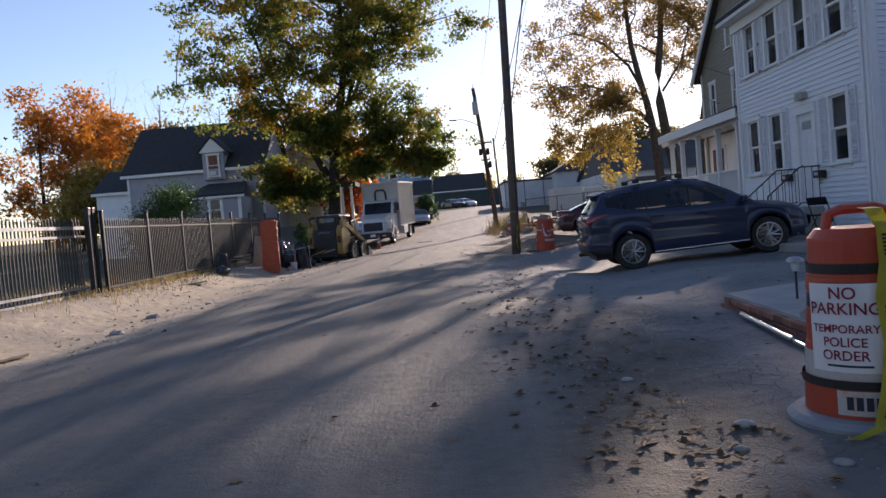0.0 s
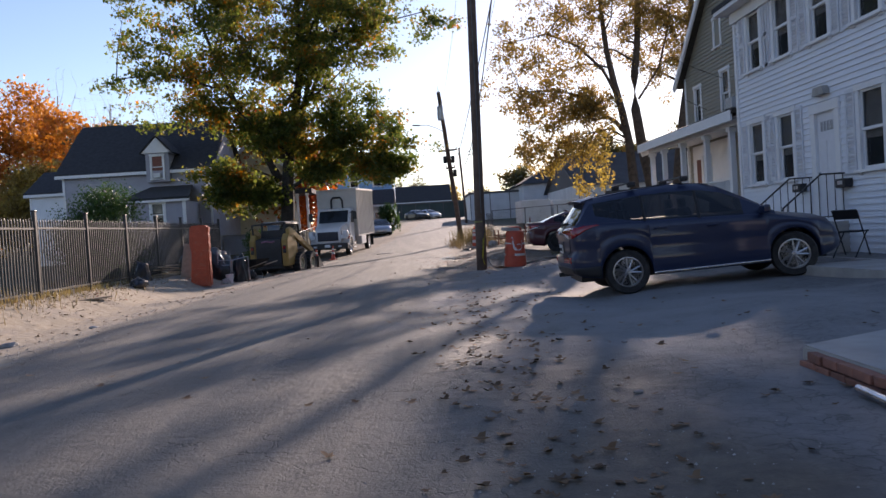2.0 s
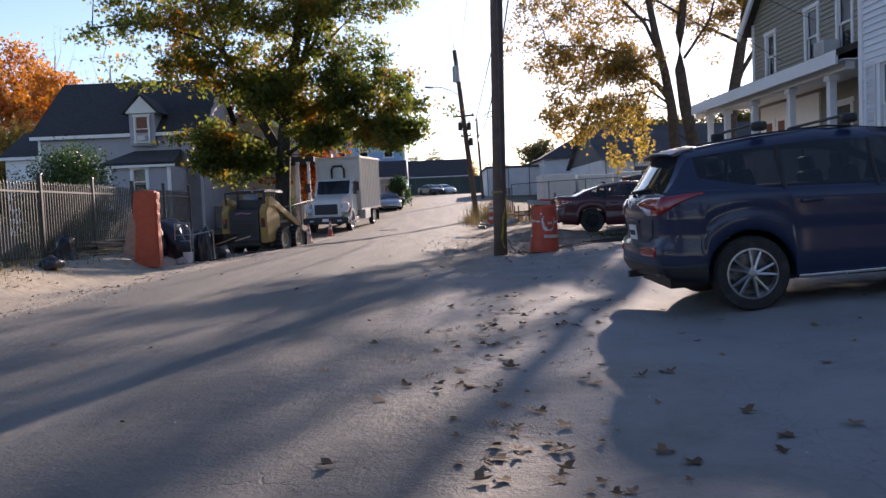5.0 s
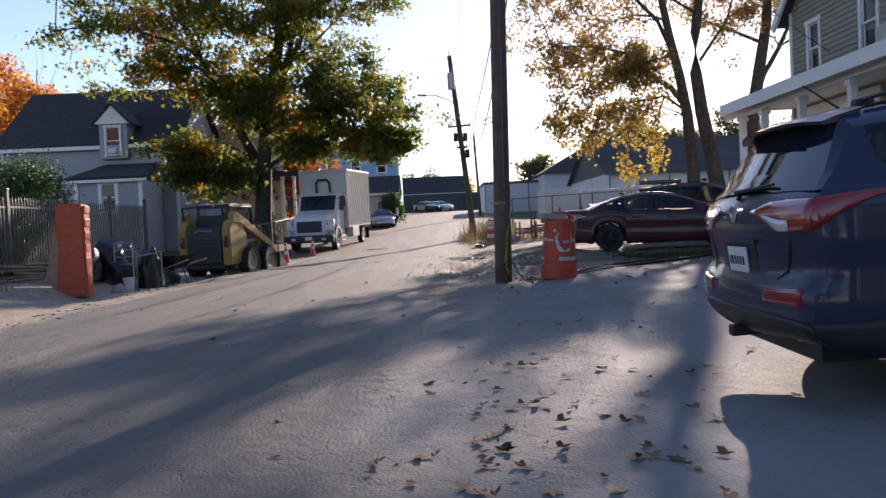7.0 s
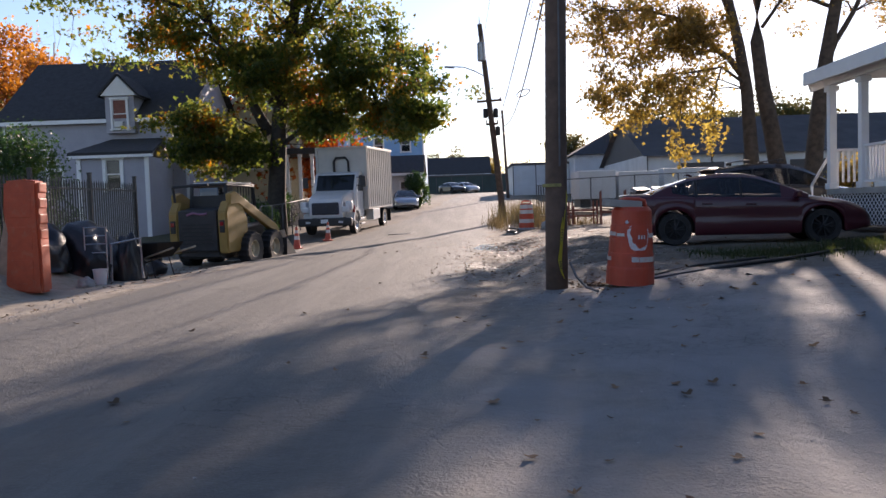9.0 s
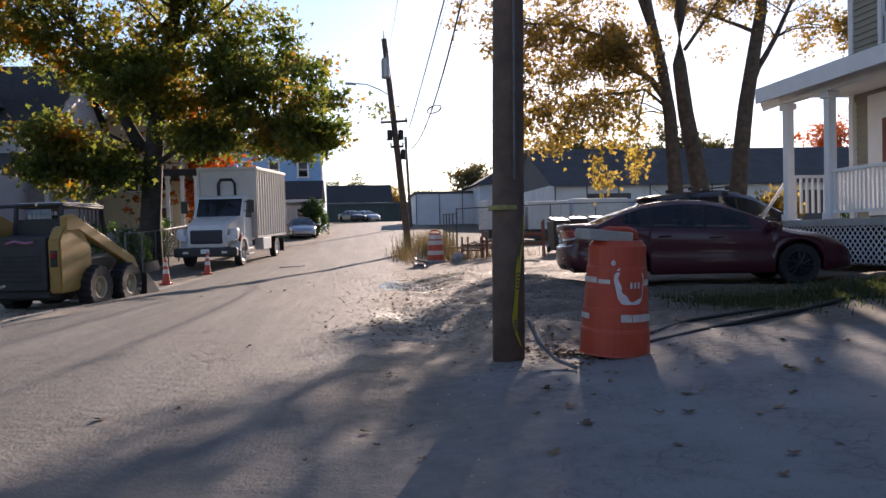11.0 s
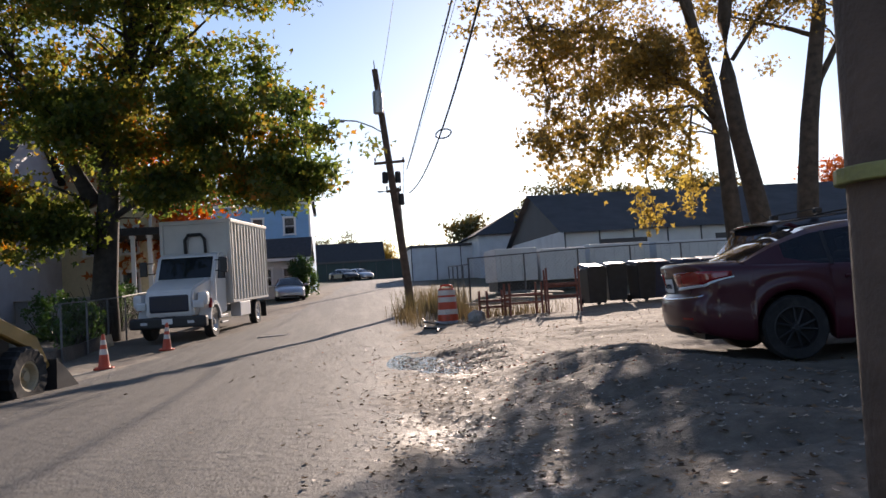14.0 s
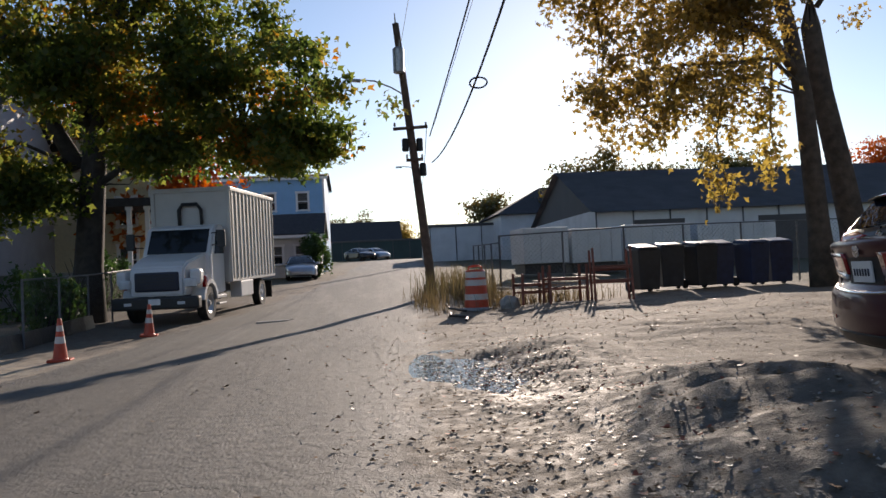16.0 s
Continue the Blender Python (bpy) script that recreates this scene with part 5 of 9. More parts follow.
tree(pose(13.0, 44.6, 0.2), "tall tree with two trunks and sparse browning leaves", 9,
     [((-0.45, 0.2, 0), (-0.105, 0.0), 15.0, 0.30, (-0.45, 0.2, 0), (-0.62, 0.2, 2.8), (-0.78, 0.2, 5.3), (-1.15, 0.2, 7.3), (-1.65, 0.2, 9.3), (-1.9, 0.1, 12.0), (-2.0, 0.0, 15.0)),
      ((0.9, 0.6, 0), (-0.13, -0.01), 15.5, 0.37, (0.9, 0.6, 0), (0.42, 0.6, 3.0), (0.0, 0.6, 5.2), (-0.2, 0.6, 6.6), (-0.2, 0.6, 8.4), (0.15, 0.5, 11.0), (0.35, 0.4, 15.5))],
     M["bark"], LEAF_BROWN, 0.13, 60, (0.42, 0.42, 0.34), 0.55, 4, (3.0, 4.8), 0.0, 0.8, twigs=8, floor_z=5.4, wander=0.26,
     extra=[([(-0.8, 0.2, 5.4), (-1.5, 0.0, 6.2), (-2.5, -0.2, 6.8), (-3.4, -0.4, 7.6), (-4.7, -0.7, 7.9), (-6.6, -0.9, 7.9)], 0.14, 90), ([(-1.2, 0.2, 7.4), (-2.2, -0.8, 8.8), (-3.6, -1.3, 10.0), (-5.2, -1.7, 10.6), (-7.2, -1.9, 10.2)], 0.10, 90), ([(0.0, 0.6, 7.4), (1.1, 0.3, 9.0), (1.6, 0.0, 11.0), (1.8, -0.2, 12.6)], 0.08, 80)],
     masses=[((-5.6, -0.9, 9.3), (3.0, 2.4, 2.0), 58, 58), ((-3.4, 0, 12.8), (4.0, 3.4, 2.5), 100, 62), ((0.4, 0, 12.8), (4.2, 3.8, 3.2), 52, 58), ((-0.6, 0, 16.2), (5.0, 4.2, 2.8), 110, 62), ((1.6, 0.3, 10.2), (2.2, 2.6, 2.2), 34, 60), ((-6.2, -1.0, 7.2), (2.0, 1.9, 1.3), 34, 62), ((-3.5, -0.8, 6.9), (2.2, 2.0, 1.15), 76, 66), ((-5.4, -1.5, 5.0), (2.1, 1.6, 1.3), 48, 64), ((-3.0, -0.6, 5.0), (1.5, 1.4, 0.9), 18, 54)],
     low=[([(-0.8, 0.2, 5.2), (-1.9, -0.4, 5.8), (-2.8, -0.8, 5.6), (-3.5, -1.0, 4.9), (-3.7, -1.0, 3.8), (-3.5, -1.0, 2.5)], 0.06, 30), ([(-1.9, -0.4, 5.8), (-2.4, -1.2, 5.0), (-2.6, -1.4, 4.0), (-2.5, -1.4, 3.2)], 0.04, 30), ([(-2.8, -0.8, 5.6), (-4.6, -1.4, 5.4), (-5.1, -1.6, 4.5), (-5.3, -1.7, 3.8)], 0.05, 30)], low_leaf=LEAF_YELLOW)
tree(pose(14.6, 44.8, 0.3), "single-trunk tree with sparse brown leaves", 15, [((0, 0, 0), (0.113, 0.0), 15.5, 0.36, (0, 0, 0), (0.2, 0, 2.8), (0.58, 0, 5.9), (1.1, 0, 8.2), (1.3, 0, 11.0), (1.7, 0, 15.5)), ((0.6, 0, 6.0), (0.75, 0.05), 6.0, 0.12)],
     M["bark"], LEAF_BROWN, 0.13, 60, (0.42, 0.42, 0.34), 0.48, 5, (3.4, 5.2), 0.0, 0.9, twigs=8, floor_z=5.8, wander=0.20, masses=[((2.6, 0, 11.0), (4.4, 3.6, 3.4), 64, 58), ((2.0, 0, 15.2), (4.4, 4.0, 3.0), 80, 62), ((4.0, -0.5, 8.2), (2.6, 2.0, 1.3), 34, 60)])
# unseen houses and trees behind the camera, added as dark backdrop for reflections
gable_house("unseen_house", pose(24.0, -8.0, 0.2, 0, 0, 180), "unseen dark brown house, added for reflections", 11.0, 9.0, 6.0, 9.0, M["roof_brown"], M["roof_dark"], [(3, 1.5, 0.9, 1.4), (7, 1.5, 0.9, 1.4)])
gable_house("unseen_house", pose(-11.0, -10.0, 0.2, 0, 0, 180), "unseen dark brown house, added for reflections", 10.0, 9.0, 6.0, 9.0, M["roof_brown"], M["roof_dark"], [(3, 1.5, 0.9, 1.4), (7, 1.5, 0.9, 1.4)])
for k, (x, y) in enumerate(((-16, -6), (-9, -22), (0, -34), (8, -24), (15, -12), (22, -2))):
    tree(pose(x, y, 0), "unseen leafy tree, added for reflections", 200 + k, [((0, 0, 0), (0.02, 0), 9.0, 0.3)], M["bark_dark"], LEAF_FAR, 0.4, 10, (1.2, 1.2, 0.9), 0.3, 5, (2.5, 4.0), masses=[((0, 0, 6.5), (4.5, 4.5, 5.0), 90, 60)])


# ---------- vehicles ----------
def lerp_table(table, x):
    return float(np.interp(x, [p[0] for p in table], [p[1] for p in table]))


def skin(points, i0, i1, j0, j1, off=0.0):
    """A strip of a lofted skin, pushed outwards by off."""
    bm = bmesh.new()
    g = [[bm.verts.new(points[i][j]) for j in range(j0, j1 + 1)] for i in range(i0, i1 + 1)]
    for a, b in zip(g, g[1:]):
        for k in range(len(a) - 1):
            try:
                bm.faces.new((a[k], a[k + 1], b[k + 1], b[k]))
            except ValueError:
                pass
    bm.normal_update()
    if off:
        for v in bm.verts:
            v.co += v.normal * off
    return bm


def wheel_into(parent, x, y, r, w, spokes=10, steer=0.0, rim_mat=None):
    """A wheel whose outer side looks to the sign of y."""
    s = 1 if y > 0 else -1
    turn = pose(x, y, r, 0, 0, steer) @ (pose(0, 0, 0, -90) if s > 0 else pose(0, 0, 0, 90))
    bm = bmesh.new()
    ri = r * 0.68
    lathe(bm, [(ri, -w / 2), (r * 0.93, -w / 2), (r, -w * 0.32), (r, w * 0.32), (r * 0.93, w / 2), (ri, w * 0.47), (ri * 0.97, w * 0.2)], 32)
    tyre = part("wheel", bm, M["rubber"], parent, m=turn, smooth=False)
    bm = bmesh.new()
    ring = []
    lathe(bm, [(ri * 0.99, w * 0.12), (ri * 1.0, w * 0.46), (ri * 0.93, w * 0.47), (ri * 0.90, w * 0.2)], 28)
    for k in range(spokes // 2):
        a = 4 * math.pi * k / spokes
        for d in (-0.24, 0.24):
            p0 = (ri * 0.16 * math.cos(a + d * 0.6), ri * 0.16 * math.sin(a + d * 0.6), w * 0.40)
            p1 = (ri * 0.95 * math.cos(a + d + 0.12), ri * 0.95 * math.sin(a + d + 0.12), w * 0.36)
            tube(bm, [p0, p1], [ri * 0.075, ri * 0.055], 5)
    lathe(bm, [(ri * 0.2, w * 0.2), (ri * 0.22, w * 0.42), (ri * 0.12, w * 0.47)], 12)
    part("rim", bm, rim_mat or M["alloy"], tyre)
    bm = bmesh.new()
    lathe(bm, [(ri * 0.93, -w * 0.1), (ri * 0.93, w * 0.08), (ri * 0.3, w * 0.14), (0.01, w * 0.14)], 24)
    part("brake_disc", bm, M["black_plastic"], tyre)


ROWS = [0, 0.06, 0.12, 0.19, 0.26, 0.33, 0.40, 0.46, 0.52, 0.57, 0.62, 0.68, 0.74, 0.80, 0.86, 0.92, 0.96, 1.0]


def flank(f):
    return float(np.interp(f, [0, 0.1, 0.3, 0.5, 0.72, 0.92, 1], [-0.02, 0.006, 0.012, -0.006, -0.002, -0.02, -0.05]))


def tail_x(spec, y, z):
    """How far the tail's surface lies ahead of the car's rearmost station."""
    return spec["bow"] * (y / spec["half"]) ** 2 + lerp_table(spec["prof"], z)


def tail_patch(spec, ya, yb, lo, hi, off, ny=10, nz=5):
    """A piece of the tail's skin between two heights, given as functions of y."""
    bm = bmesh.new()
    g = []
    for y in np.linspace(ya, yb, ny):
        g.append([bm.verts.new((spec["x0"] + tail_x(spec, y, z) - off, y, z)) for z in np.linspace(lo(abs(y)), hi(abs(y)), nz)])
    for a, b in zip(g, g[1:]):
        for k in range(nz - 1):
            bm.faces.new((a[k], b[k], b[k + 1], a[k + 1]))
    r = bmesh.ops.extrude_face_region(bm, geom=bm.faces[:])
    for v in r["geom"]:
        if isinstance(v, bmesh.types.BMVert):
            v.co.x += off + 0.01
    bmesh.ops.recalc_face_normals(bm, faces=bm.faces)
    return bm


def flank_patch(spec, s, xa, xb, lo, hi, off, nx=10, nz=5):
    """A piece of the flank's skin, from the tail's corner forwards."""
    bm = bmesh.new()
    g = []
    for x in np.linspace(xa, xb, nx):
        zl, zb = lerp_table(spec["low"], x), lerp_table(spec["belt"], x)
        w = spec["half"] * lerp_table(spec["plan"], x)
        fall = max(0.0, 1 - (x - spec["x0"]) / 0.5) ** 2
        col = []
        for z in np.linspace(lo(x), hi(x), nz):
            y = w + flank((z - zl) / (zb - zl))
            col.append(bm.verts.new((x + fall * tail_x(spec, y, z) - off * 0.5 * fall, s * (y + off), z)))
        g.append(col)
    for a, b in zip(g, g[1:]):
        for k in range(nz - 1):
            bm.faces.new((a[k], b[k], b[k + 1], a[k + 1]))
    r = bmesh.ops.extrude_face_region(bm, geom=bm.faces[:])
    for v in r["geom"]:
        if isinstance(v, bmesh.types.BMVert):
            v.co.y -= s * (off + 0.01)
    bmesh.ops.recalc_face_normals(bm, faces=bm.faces)
    return bm


def car(name, m, label, spec, paint):
    """A car with its nose to +x; the rear axle stands over the origin."""
    root = thing(name, m, label, "car")
    W, arch, wb = spec["half"], spec["wheel"] + 0.055, spec["base"]
    x0, x1 = spec["x0"], spec["x1"]
    seams = spec["seams"]
    xs = sorted({round(v, 3) for v in list(np.arange(x0, x1, 0.06)) + [x1, x0 + 0.015, x0 + 0.035, x1 - 0.015, x1 - 0.035] + [s + d for s in seams for d in (-0.006, 0.006)]
                 + [c + arch * math.cos(t) for c in (0, wb) for t in np.linspace(0, math.pi, 17)]})
    wmul, top, low, belt = spec["plan"], spec["top"], spec["low"], spec["belt"]
    pts = []
    for x in xs:
        w = W * lerp_table(wmul, x)
        zl = lerp_table(low, x)
        for c in (0, wb):
            d2 = arch ** 2 - (x - c) ** 2
            if d2 > 0:
                zl = max(zl, spec["wheel"] + math.sqrt(d2))
        zt, zb = lerp_table(top, x), lerp_table(belt, x)
        zb = min(zb, zt - 0.02)
        half = [(w - 0.16, zl + 0.03)] + [(w + flank(f), zl + (zb - zl) * f) for f in ROWS]
        half += [(w * 0.72, zb + (zt - zb) * 0.8), (w * 0.35, zt)]
        sec = half + [(0, zt + 0.012)]
        fall = max(0.0, 1 - (x - x0) / 0.5) ** 2
        pts.append([Vector((x + fall * tail_x(spec, y, z), -y, z)) for y, z in sec] + [Vector((x + fall * tail_x(spec, y, z), y, z)) for y, z in reversed(sec[:-1])])
    n = len(pts[0])

    def ix(x):
        return int(np.argmin([abs(v - x) for v in xs]))
    bm = skin(pts, 0, len(xs) - 1, 0, n - 1)
    bm.verts.ensure_lookup_table()
    bm.faces.new([bm.verts[(len(xs) - 1) * n + j] for j in reversed(range(n))])
    # bowed tail, row by row
    rim = [bm.verts[j] for j in range(n)]
    rows = []
    for j in range(n // 2):
        l, r = pts[0][j], pts[0][n - 1 - j]
        mid = [bm.verts.new((x0 + tail_x(spec, y, l.z), y, l.z)) for y in np.linspace(l.y, r.y, 13)[1:-1]]
        rows.append([rim[j]] + mid + [rim[n - 1 - j]])
    for a_, b_ in zip(rows, rows[1:]):
        for k in range(12):
            bm.faces.new((a_[k], a_[k + 1], b_[k + 1], b_[k]))
    bm.faces.new(rows[-1] + [rim[n // 2]])
    bmesh.ops.recalc_face_normals(bm, faces=bm.faces)
    part("body", bm, paint, root, smooth=True)
    bm = bmesh.new()
    box(bm, ((x0 + x1) / 2, 0, 0.42), (x1 - x0 - 0.5, W * 1.35, 0.36))
    part("underbody", bm, M["black_plastic"], root)
    # cabin
    gx, gz, gw = spec["roof_x"], spec["roof_z"], spec["roof_w"]
    gxs = sorted({round(v, 3) for v in list(np.linspace(gx[0], gx[-1], 40)) + list(spec["pillars"]) + list(gx)})
    cab = []
    for x in gxs:
        zr = float(np.interp(x, gx, gz))
        wr = W * float(np.interp(x, gx, gw))
        wb_ = W * lerp_table(wmul, x) - 0.055
        zb = min(lerp_table(belt, x), lerp_table(top, x)) - 0.015
        k = min(1.0, max(0.0, (zr - zb) / 0.35))
        sec = [(wb_, zb), (wb_ + (wr - wb_) * 0.45 * k, zb + (zr - zb) * 0.42), (wb_ + (wr - wb_) * spec["sill"] * k, zb + (zr - zb) * spec["sill"]), (wb_ + (wr - wb_) * k - 0.05, zr - 0.012), ((wr - 0.05) * 0.5, zr + 0.01), (0, zr + 0.016)]
        fall = max(0.0, 1 - (x - gx[0]) / 0.9)
        bend = [spec["bow"] * (y / W) ** 2 * fall for y, z in sec]
        cab.append([Vector((x + b_, -y, z)) for (y, z), b_ in zip(sec, bend)] + [Vector((x + b_, y, z)) for (y, z), b_ in list(zip(sec, bend))[-2::-1]])
    nc = len(cab[0])

    def cx(x):
        return int(np.argmin([abs(v - x) for v in gxs]))
    p = spec["pillars"]  # rear glass base, rear glass top, side glass start, end of side glass, windscreen top, windscreen base, middle pillars
    a, b, c, d, e, f = [cx(v) for v in p[:6]]
    part("roof", skin(cab, b, e, 2, nc - 3), paint, root, smooth=True)
    part("rear_window", skin(cab, a, b, 3, nc - 4), M["glass_rear"], root, smooth=True)
    part("windscreen", skin(cab, e, f, 3, nc - 4), M["glass_car"], root, smooth=True)
    for side in (0, 1):
        j0, j1 = (0, 2) if side == 0 else (nc - 3, nc - 1)
        k0, k1 = (2, 3) if side == 0 else (nc - 4, nc - 3)
        for i0, i1, nm, mt in ((a, c, "rear_pillar", paint), (d, f, "front_pillar", paint)):
            part(nm, skin(cab, i0, i1, j0, j1), mt, root, smooth=True)
        part("rear_pillar", skin(cab, a, b, k0, k1), paint, root, smooth=True)
        part("front_pillar", skin(cab, e, f, k0, k1), paint, root, smooth=True)
        cuts = [c] + [cx(v) for v in p[6:]] + [d]
        i1 = cuts[1]
        lower, glass = [], []
        for i in range(c, i1 + 1):
            col = cab[i][j0:j1 + 1] if side == 0 else cab[i][j0:j1 + 1][::-1]
            u = 0.75 * (1 - (i - c) / max(1, i1 - c)) ** 1.6
            cut = col[0].lerp(col[1], u) if spec["point"] else col[0]
            lower.append([col[0], cut])
            glass.append([cut, col[1].lerp(col[2], 0.0), col[2]])
        if spec["point"]:
            part("quarter_panel", skin(lower, 0, len(lower) - 1, 0, 1), paint, root, smooth=True)
        part("side_window", skin(glass, 0, len(glass) - 1, 0, 2), M["glass_car"], root, smooth=True)
        for i0, i1 in zip(cuts[1:], cuts[2:]):
            part("side_window", skin(cab, i0, i1, j0, j1), M["glass_car"], root, smooth=True)
        for v in p[6:]:
            k = cx(v)
            q = [cab[k][j] for j in range(j0, j1 + 1)]
            bm = bmesh.new()
            tube(bm, [Vector((0, 0.004 * (-1 if side == 0 else 1), 0)) + u for u in q], 0.022, 6)
            part("middle_pillar", bm, M["black_plastic"], root)
    for sx in spec["seats"]:
        for sy in (-0.38, 0.38):
            bm = bmesh.new()
            zb = lerp_table(belt, sx) + 0.02
            box(bm, (sx, sy, zb), (0.12, 0.44, 0.34), pose(0, 0, 0, 0, -14), bevel=0.05)
            st = part("seat_back", bm, M["black_plastic"], root)
            bm = bmesh.new()
            box(bm, (sx - 0.05, sy, zb + 0.24), (0.09, 0.24, 0.16), pose(0, 0, 0, 0, -10), bevel=0.04)
            part("head_rest", bm, M["black_plastic"], st)
    # door seams, handles
    for s in seams:
        for j0, j1 in ((1, len(ROWS)), (n - 1 - len(ROWS), n - 2)):
            part("door_seam", skin(pts, ix(s - 0.006), ix(s + 0.006), j0, j1, 0.0015), M["black_plastic"], root)
    for hx in spec["handles"]:
        for sgn in (-1, 1):
            bm = bmesh.new()
            zb = lerp_table(belt, hx) - 0.13
            box(bm, (hx, sgn * (W * lerp_table(wmul, hx) + 0.018), zb), (0.2, 0.03, 0.032), bevel=0.01)
            part("door_handle", bm, paint, root)
    # sill cladding
    for j0, j1 in ((1, 4), (n - 5, n - 2)):
        part("sill_cladding", skin(pts, ix(arch), ix(wb - arch), j0, j1, 0.006), M["black_plastic"], root)
    if spec.get("sill_trim"):
        for sgn in (-1, 1):
            bm = bmesh.new()
            box(bm, (wb / 2, sgn * (W + 0.012), lerp_table(low, wb / 2) + 0.03), (wb - 2 * arch, 0.03, 0.03), bevel=0.008)
            part("sill_trim", bm, M["chrome"], root)
    # mirrors
    for sgn in (-1, 1):
        bm = bmesh.new()
        mx = p[5] - 0.22
        box(bm, (mx, sgn * (W + 0.10), lerp_table(belt, mx) + 0.07), (0.12, 0.22, 0.14), bevel=0.04)
        box(bm, (mx, sgn * (W - 0.02), lerp_table(belt, mx) + 0.03), (0.08, 0.12, 0.04))
        part("door_mirror", bm, paint, root)
    for q0, q1 in ((len(ROWS) - 5, len(ROWS) - 1), (n - len(ROWS), n - len(ROWS) + 4)):
        part("head_lamp", skin(pts, ix(x1 - 0.5), ix(x1 - 0.05), q0, q1, 0.006), M["clear_lens"], root, smooth=True)
    spec["rear"](root, paint, spec)
    for cxx in (0, wb):
        for sgn in (-1, 1):
            wheel_into(root, cxx, sgn * (W - 0.12), spec["wheel"], 0.23, 10, steer=spec.get("steer", 0) if cxx else 0, rim_mat=spec.get("rim"))
    return root


def plate_into(root, x, z, w=0.31, h=0.155, tilt=0):
    bm = bmesh.new()
    box(bm, (x, 0, z), (0.014, w, h), pose(0, 0, 0, 0, tilt, 0), bevel=0.004)
    pl = part("number_plate", bm, M["plate"], root)
    bm = bmesh.new()
    for k in range(6):
        box(bm, (x - 0.010, (k - 2.5) * w * 0.14, z - 0.005), (0.004, w * 0.06, h * 0.34), pose(0, 0, 0, 0, tilt, 0))
    part("plate_bar", bm, M["ink"], pl)


def rear_lamps(root, spec, lo, hi, y_in, y_out, flo, fhi, x_end, clear_lo, clear_hi, clear_in, clear_out):
    """Tail lamps that run from the lid round the corner on to the flank."""
    for s in (-1, 1):
        tl = part("tail_lamp", tail_patch(spec, s * y_in, s * y_out, lo, hi, 0.016), M["red_lens"], root, "long red wrap-round tail lamp", smooth=True)
        part("flank_lens", flank_patch(spec, s, spec["x0"] + 0.0, x_end, flo, fhi, 0.012), M["red_lens"], tl, smooth=True)
        part("clear_strip", tail_patch(spec, s * clear_in, s * clear_out, clear_lo, clear_hi, 0.020, nz=3), M["clear_lens"], tl, "clear reversing strip", smooth=True)


def ring_seam(root, spec, zs, ys):
    """Thin dark gap round the tailgate or boot lid."""
    bm = bmesh.new()
    tube(bm, [(spec["x0"] + tail_x(spec, y, z) - 0.001, y, z) for y, z in zip(ys, zs)], 0.005, 4)
    part("lid_seam", bm, M["black_plastic"], root)


